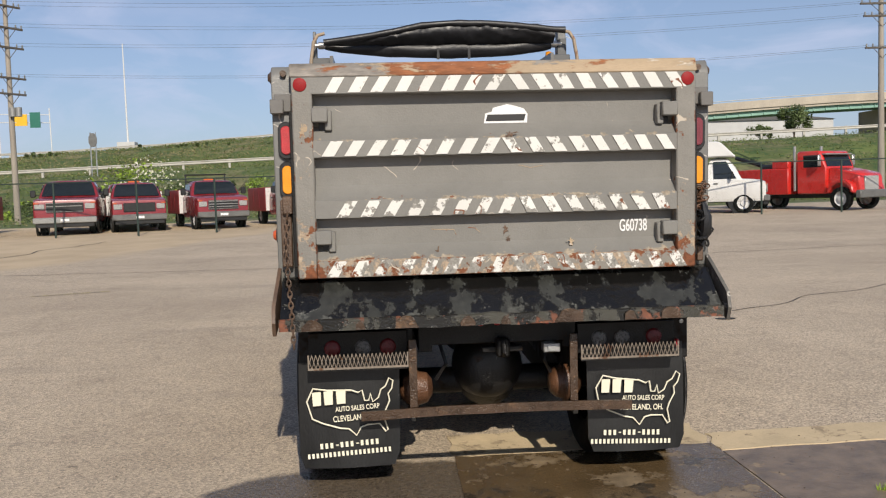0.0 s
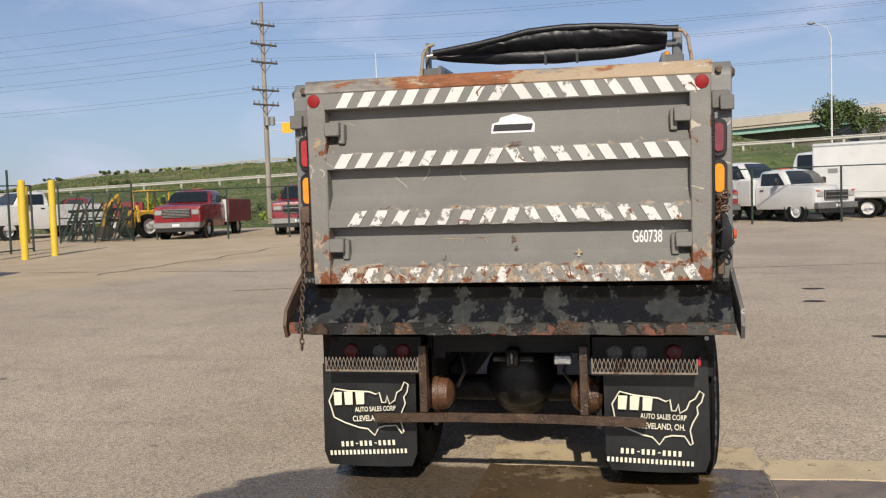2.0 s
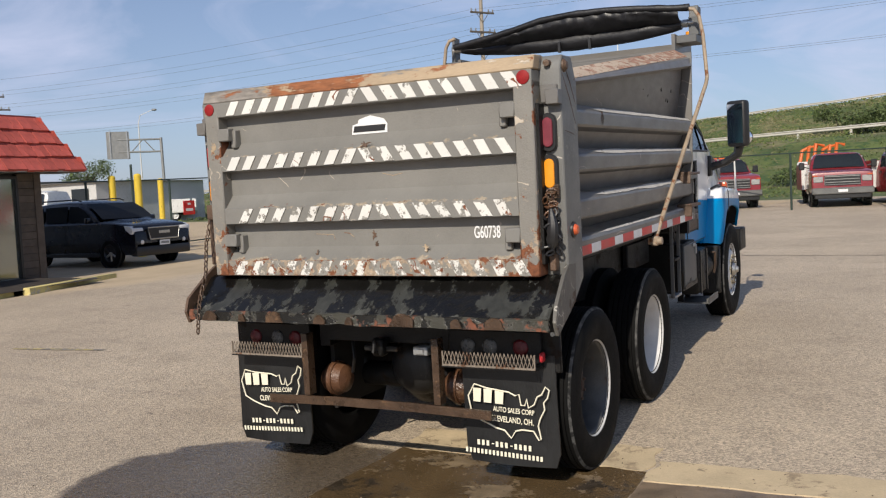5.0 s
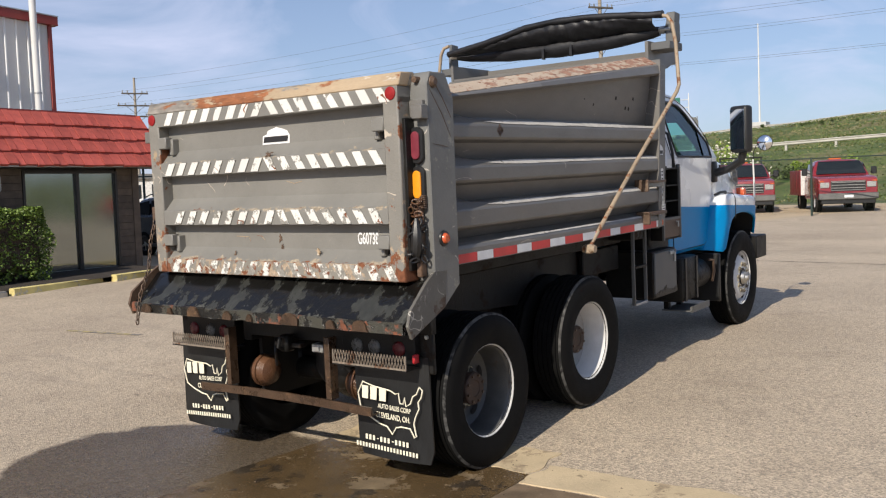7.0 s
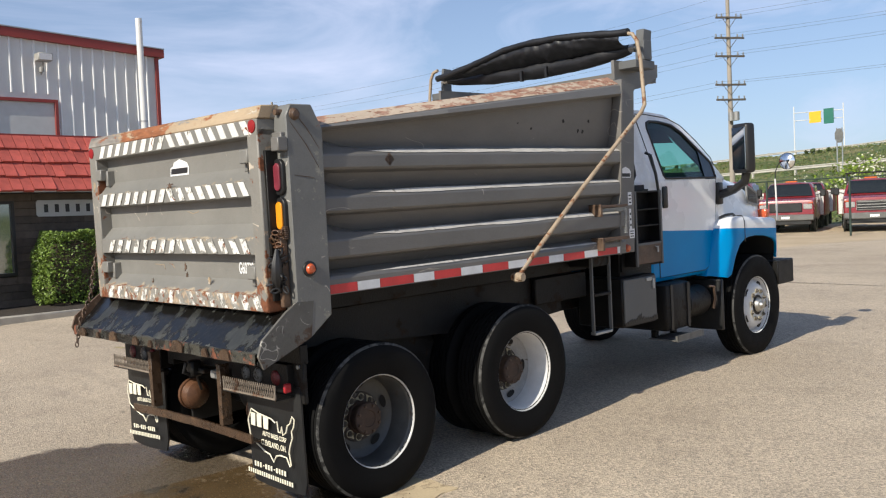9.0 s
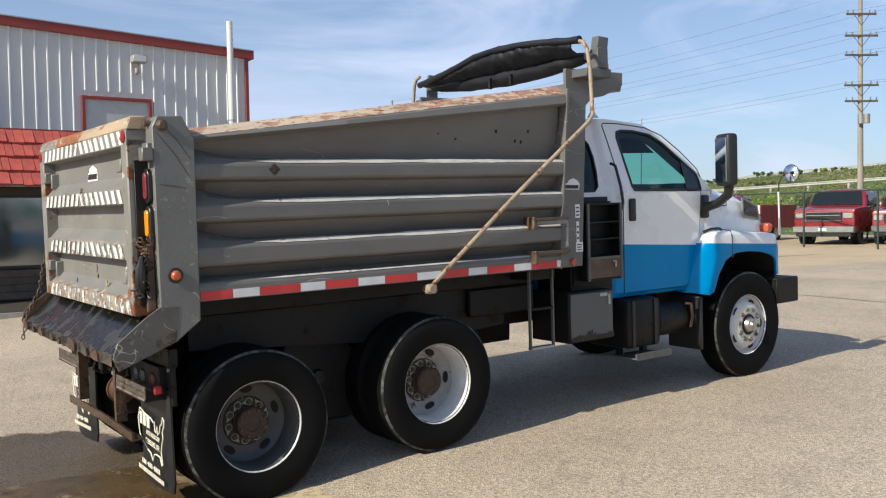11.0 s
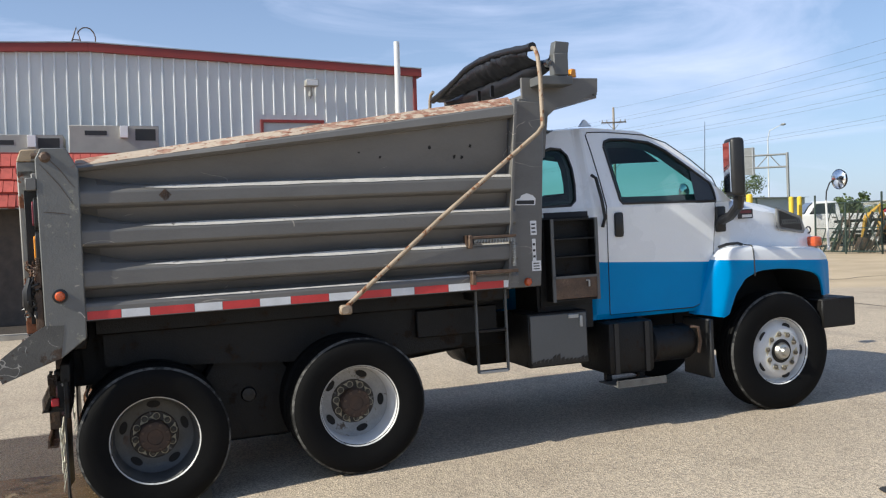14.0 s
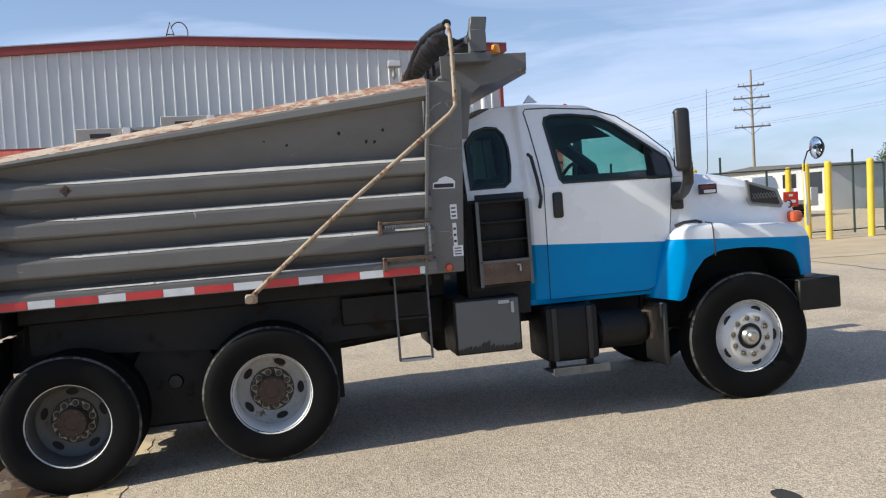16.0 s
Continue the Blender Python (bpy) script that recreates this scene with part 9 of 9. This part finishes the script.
ARM = Vector((math.cos(math.radians(58)), math.sin(math.radians(58)), 0))
lines = []
for f in (-0.78, 0.78):
    for za, zb, zc in ((12.88, 10.6, 13.35), (11.69, 9.65, 11.85), (10.62, 8.8, 11.15), (8.95, 7.4, 9.35)):
        a, b, c = POLE + ARM * f + Vector((0, 0, za)), Vector((-56.9, 44.0, zb)) + ARM * (f * 1.4), Vector((29.0 + f, 50.2, zc))
        lines += [(a, c, 0.7), (a, b, 0.5), (b, (-95.0, 24.0 + f, zb - 1.0), 0.6), (c, (80.0, 44 + f, zc), 0.7)]
top_ = POLE + Vector((0, -0.1, 14.05))
lines += [(top_, (29.0, 50.2, 14.5), 0.8), (top_, (-56.9, 44.0, 11.6), 0.6)]
for a, b, sg in lines:
    solid("power_line", cable(a, b, sg), M["wire"], "thin dark power line strung between poles", "cable", group="power lines")


def light_pole(x, y, top, reach, heading):
    z = land(x, y)
    p = thing("street_lamp", "slim pale street lamp with a cobra head", "street lamp", group="street lamps")
    d = Vector((math.cos(radians(heading)), math.sin(radians(heading)), 0))
    b = Vector((x, y, 0))
    part("pole", Shape().tube([(x, y, z - 0.1), (x, y, top - 1.2), tuple(b + d * 0.3 + Vector((0, 0, top - 0.4))), tuple(b + d * reach + Vector((0, 0, top)))], [0.08, 0.05, 0.035, 0.03], 8), M["fleetwhite"], p)
    part("head", Shape().ball(tuple(b + d * (reach + 0.3) + Vector((0, 0, top))), 0.34, 2, (1.0, 0.6, 0.35)), M["signgrey"], p)


light_pole(17.6, 78.6, 15.1, 1.2, 180)
light_pole(-66.5, 67.5, 11.5, 2.0, 0)
mast = thing("radio_mast", "tall thin pale radio mast beyond the embankment", "mast")
part("pole", Shape().tube([(-36.2, 134.2, 8.0), (-36.3, 134.2, 24.6)], [0.16, 0.07], 8), M["fleetwhite"], mast)
part("base_box", Shape().box(-37.5, -35.0, 133, 135, 8.4, 10.4, 0.05), M["farwall"], mast)


def gantry():
    g = thing("sign_gantry", "steel truss sign gantry with a panel seen from behind", "sign gantry")
    u = Vector((2.7, 3.0, 0)).normalized()
    o = Vector((-65.0, 63.3, 0))
    def at(s, z):
        return tuple(o + u * s + Vector((0, 0, z)))
    part("upright", Shape().tube([at(4.1, 0), at(4.0, 8.55)], 0.14, 10), M["signgrey"], g)
    part("chord", Shape().tube([at(0, 8.4), at(4.0, 8.4)], 0.09, 8), M["signgrey"], g)
    part("chord", Shape().tube([at(0, 7.2), at(4.0, 7.2)], 0.09, 8), M["signgrey"], g)
    for a, b in ((1.2, 2.3), (3.4, 2.4)):
        part("brace", Shape().tube([at(a, 7.2), at(b, 8.4)], 0.05, 6), M["signgrey"], g)
    s = Shape().box(-1.05, 1.05, -0.05, 0.05, 6.55, 9.2, 0.01)
    pn = part("sign_panel", s, M["signgrey"], g, "grey back of a sign panel", Matrix.Translation(o) @ pose(0, 0, 0, 0, 0, math.degrees(math.atan2(u.y, u.x))))
    for x in (-0.72, 0.85):
        part("stiffener", Shape().box(x - 0.06, x + 0.06, -0.12, -0.05, 6.5, 9.25), M["silver"], g, "", Matrix.Translation(o) @ pose(0, 0, 0, 0, 0, math.degrees(math.atan2(u.y, u.x))))


gantry()
far_sign = thing("road_sign_gantry", "far road sign gantry with a yellow and a green panel", "road sign")
part("upright", Shape().tube([(-49.4, 141, 8), (-49.5, 141, 16.3)], 0.08, 8), M["fleetwhite"], far_sign)
part("upright", Shape().tube([(-56.0, 138.5, 8), (-56.0, 138.5, 16.3)], 0.08, 8), M["fleetwhite"], far_sign)
part("beam", Shape().tube([(-56.0, 138.5, 15.3), (-49.5, 141, 15.3)], 0.06, 6).tube([(-56.0, 138.5, 14.1), (-49.5, 141, 14.1)], 0.06, 6), M["fleetwhite"], far_sign)
part("panel", Shape().box(-54.0, -52.2, 139.3, 139.4, 13.6, 15.3), M["signyellow"], far_sign, "yellow panel", smooth=0)
part("panel", Shape().box(-51.9, -50.4, 139.6, 139.7, 13.3, 15.6), M["signgreen"], far_sign, "green panel", smooth=0)
stop = thing("road_sign", "back of an eight-sided road sign on twin posts", "road sign")
part("plate", Shape().prism([(-22.0 + 0.34 * math.cos(a), 6.6 + 0.58 * math.sin(a)) for a in np.arange(math.pi / 8, 6.28, math.pi / 4)], 71.6, 71.64, axis="y"), M["dark_steel"], stop)
part("post", Shape().tube([(-22.2, 71.7, 2.5), (-22.2, 71.7, 7.2)], 0.05, 6), M["silver"], stop)
part("post", Shape().tube([(-21.8, 71.7, 2.5), (-21.8, 71.7, 7.2)], 0.05, 6), M["silver"], stop)


# guard rails along the ramp and along the crest
def guard_rail(name, label, y, x0, x1, step, height, dz, cat="guard rail"):
    g = thing(name, label, cat)
    prof = [(-0.02, 0.0), (0.03, 0.05), (-0.02, 0.11), (-0.02, 0.17), (0.03, 0.23), (-0.02, 0.29)]
    rows = []
    xs = np.arange(x0, x1 + 0.1, 4.0)
    for x in xs:
        rows.append([(x, y - p, land(x, y) + height - 0.29 + q) for p, q in prof])
    part("rail", Shape().sheet(rows), M["rail_steel"], g, smooth=0)
    pm = Shape().box(-0.09, 0.09, 0.03, 0.20, -0.3, height + 0.04, 0.01).mesh("post", M["rail_steel"], 0)
    x = x0
    while x < x1:
        part("post", pm, None, g, "", Matrix.Translation((x, y, land(x, y))))
        x += step


guard_rail("guard_rail", "pale steel guard rail on posts along the road ramp", 76.2, -96, 84, 3.8, 0.80, 0)
guard_rail("guard_rail", "pale guard rail along the crest of the embankment", 119.0, -104, 14, 3.8, 0.75, 0)

# overpass: abutment, deck with parapet, pale green girders on piers
bridge = thing("overpass", "concrete road overpass on pale green steel girders", "bridge")
BX0, BX1, BY = 8.5, 130.0, 124.0
def deck_z(x):
    return 10.7 + 0.055 * (x - 8.5) if x < 60 else 13.53 + 0.03 * (x - 60)
rows_t = [(x, deck_z(x)) for x in np.linspace(BX0 - 22, BX1, 14)]
part("parapet", Shape().prism([(x, z + 0.0) for x, z in rows_t] + [(x, z - 1.05) for x, z in rows_t[::-1]], BY - 0.4, BY, axis="y"), M["concrete"], bridge, "tan concrete parapet")
rows_t = [(x, deck_z(x)) for x in np.linspace(BX0, BX1, 14)]
part("deck", Shape().prism([(x, z - 1.0) for x, z in rows_t] + [(x, z - 1.4) for x, z in rows_t[::-1]], BY - 0.2, BY + 12, axis="y"), M["concrete"], bridge)
part("girder", Shape().prism([(x, z - 1.4) for x, z in rows_t] + [(x, z - 2.05) for x, z in rows_t[::-1]], BY + 0.3, BY + 0.7, axis="y"), M["girder"], bridge, "pale green edge girder")
part("girder", Shape().prism([(x, z - 1.4) for x, z in rows_t] + [(x, z - 2.05) for x, z in rows_t[::-1]], BY + 6, BY + 6.4, axis="y"), M["girder"], bridge)
st = Shape().box(-0.06, 0.06, -0.12, 0.0, -0.63, 0.0).mesh("stiffener", M["girder"], 0)
for x in np.arange(BX0 + 1, BX1, 1.8):
    part("stiffener", st, None, bridge, "", Matrix.Translation((x, BY + 0.3, deck_z(x) - 1.41)))
for x in (8.6, 40.0, 75.0, 110.0):
    part("pier", Shape().box(x - 0.8, x + 0.8, BY + 1, BY + 11, 2.0, deck_z(x) - 2.05), M["concrete"], bridge, "concrete pier")
# dark base colour carries the deck's shade on the abutment
M["abutment"] = material("shaded_abutment", (0.13, 0.12, 0.095), 0.9, var=0.3, scale=0.5, bump=0.05, fine=4)
part("abutment", Shape().prism([(BX0 - 16, 4.0), (34.0, 4.0), (31.0, 7.0), (27.0, deck_z(27) - 2.0), (BX0 - 16, deck_z(BX0 - 16) - 1.45)], BY + 3.0, BY + 11.0, axis="y"), M["abutment"], bridge, "dark sloping abutment under the deck")
part("rail_tube", Shape().tube([(x, BY - 0.2, z + 0.25) for x, z in rows_t], 0.05, 5), M["rail_steel"], bridge)

# far low buildings
def far_building(name, label, x0, x1, y0, y1, z0, z1, wall, bays, roof_rise=0.4):
    b = thing(name, label, "building")
    part("wall", Shape().box(x0, x1, y0, y1, z0, z1), M[wall], b)
    part("roof", Shape().prism([(x0 - 0.3, z1), (x1 + 0.3, z1), ((x0 + x1) / 2, z1 + roof_rise)], y0 - 0.3, y1 + 0.3, axis="y"), M["farroof"], b)
    wm = Shape().box(-0.8, 0.8, -0.06, 0.0, 0, 1.4).mesh("window", M["darkglass"], 0)
    for k in range(bays):
        part("window", wm, None, b, "", Matrix.Translation((x0 + (k + 0.5) * (x1 - x0) / bays, y0, z0 + (z1 - z0) * 0.45)))


far_building("white_store", "large low white building beyond the overpass", 54.5, 78, 150, 170, 5.0, 12.2, "farwall", 0, 1.2)
far_building("dark_store", "dark flat building beyond the overpass", 37.5, 47.6, 155, 172, 5.0, 12.4, "farroof", 0)
far_building("grey_workshop", "low grey workshop with a row of windows beyond the gate", -62, -44, 42, 52, 0.3, 3.6, "farwall", 6)
far_building("grey_workshop", "low grey workshop with a row of windows beyond the gate", -92, -70, 28, 38, 0.2, 4.2, "farwall", 7)


# ---- trees and bushes ----
def bush(x, y, w, h, leaves, size, mat_, seed, name="bush", label="rough green bush on the embankment", z=None, group="bushes"):
    z = land(x, y) if z is None else z
    t = thing(name, label, "bush", Matrix.Translation((x, y, z)), group=group)
    r = random.Random(seed)
    cs = [(r.uniform(-w / 2, w / 2), r.uniform(-w / 3, w / 3), r.uniform(0.25, 0.8) * h, r.uniform(0.2, 0.38) * min(w, h * 1.4)) for _ in range(7)]
    pts = []
    for k in range(leaves):
        cx, cy, cz, cr = cs[r.randrange(len(cs))]
        d = Vector((r.gauss(0, 1), r.gauss(0, 1), r.gauss(0, 1))).normalized() * cr * r.uniform(0.55, 1.1)
        pts.append((cx + d.x, cy + d.y, max(0.05, cz + d.z * 0.85)))
    me = leaf_cloud(pts, size, r)
    me.materials.append(M[mat_])
    part("foliage", me, None, t, "", kind="stuff")
    for k in range(3):
        part("stem", Shape().tube([(0.1 * k, 0, -0.1), (cs[k][0] * 0.6, cs[k][1] * 0.6, cs[k][2])], [0.05, 0.015], 5), M["twig"], t)
    return t


def tree(x, y, h, w, leaves, size, mat_, seed, label="leafy green tree beyond the yard"):
    z = land(x, y)
    t = thing("tree", label, "tree", Matrix.Translation((x, y, z)), group="trees")
    r = random.Random(seed)
    part("trunk", Shape().tube([(0, 0, -0.2), (0.1, 0, h * 0.35), (-0.1, 0.1, h * 0.7)], [0.03 * h, 0.022 * h, 0.008 * h], 9), M["twig"], t)
    cs = []
    for k in range(11):
        a, q = r.uniform(0, 6.28), r.uniform(0.1, 0.5)
        c = Vector((math.cos(a) * w * q, math.sin(a) * w * q, h * r.uniform(0.42, 0.9)))
        cs.append((c, r.uniform(0.14, 0.24) * w))
        part("limb", Shape().tube([(0.05, 0, h * r.uniform(0.25, 0.5)), tuple(c * 0.6 + Vector((0, 0, c.z * 0.3))), tuple(c)], [0.012 * h, 0.008 * h, 0.003 * h], 5), M["twig"], t)
    pts = []
    for k in range(leaves):
        c, cr = cs[r.randrange(len(cs))]
        d = Vector((r.gauss(0, 1), r.gauss(0, 1), r.gauss(0, 1))).normalized() * cr * r.uniform(0.35, 1.1)
        pts.append(c + d)
    me = leaf_cloud(pts, size, r)
    me.materials.append(M[mat_])
    part("crown", me, None, t, "loose leafy crown", kind="stuff")


r0 = random.Random(21)


def scrub(name, label, x0, x1, y0, y1, count, size, tall, mat_, seed):
    """Rough growth over a slope, as one object: too fine to count."""
    r = random.Random(seed)
    pts = []
    while len(pts) < count:
        x, y = r.uniform(x0, x1), r.uniform(y0, y1)
        d = noise.noise((x * 0.13, y * 0.2, seed)) + 0.5 * noise.noise((x * 0.5, y * 0.5, seed + 4))
        if d < r.uniform(-0.5, 0.6):
            continue
        pts.append((x, y, land(x, y) + r.random() * tall * (0.4 + max(0.0, d))))
    me = leaf_cloud(pts, size, r, 0.35)
    me.materials.append(M[mat_])
    solid(name, me, None, label, "scrub", kind="stuff", smooth=0)


scrub("scrub", "rough olive scrub over the upper embankment", -95, 14, 86, 120, 26000, 0.15, 0.30, "scrubgreen", 31)
scrub("dry_grass", "dry straw-coloured grass over the upper embankment", -95, 14, 86, 120, 18000, 0.13, 0.30, "straw", 32)
scrub("scrub", "green scrub and tall grass on the lower embankment", -60, 45, 46, 74, 24000, 0.10, 0.40, "scrubgreen", 33)
scrub("dry_grass", "dry grass stalks on the lower embankment", -60, 45, 46, 74, 5000, 0.09, 0.45, "straw", 34)
for k in range(16):
    x = r0.uniform(-80, 9)
    y = r0.uniform(100, 118)
    bush(x, y, r0.uniform(3.0, 7.5), r0.uniform(0.3, 0.8), 700, 0.12, r0.choice(("leafdark", "leafdark", "leafhedge")), 100 + k)
for k in range(26):
    x = r0.uniform(-44, 40)
    bush(x, r0.uniform(53, 62), r0.uniform(2.5, 5.0), r0.uniform(0.5, 1.3), 700, 0.09, r0.choice(("leafdark", "leafhedge")), 200 + k, label="low green scrub at the embankment's foot")
bush(-15.6, 57.5, 4.6, 3.0, 900, 0.12, "leafhedge", 301, label="flowering bush with cream blossom")
bush(-15.6, 57.3, 4.6, 3.1, 330, 0.085, "flower", 302, "blossom", "cream blossom heads on the bush", group="blossom")
for x, y, h, w, n_, sd in ((47.3, 100, 4.2, 3.6, 2600, 1), (48.5, 112, 3.2, 2.6, 1200, 2), (20.1, 90, 4.6, 4.8, 3600, 3), (31, 117, 5.0, 4.0, 1600, 4), (-55, 56, 3.0, 3.2, 2000, 6), (-60, 60, 2.6, 3.0, 1500, 7), (-48, 60, 2.4, 3.0, 1200, 10), (-108, 95.5, 7.6, 7.5, 4200, 11)):
    tree(x, y, h, w, n_, 0.15, "leafdark", sd)
for k in range(10):
    bush(-3 + 1.3 * k + r0.uniform(-0.5, 0.5), r0.uniform(88, 94), r0.uniform(2.5, 4.0), r0.uniform(1.8, 2.9), 1200, 0.12, "leafdark", 400 + k, label="dense green bush below the overpass")
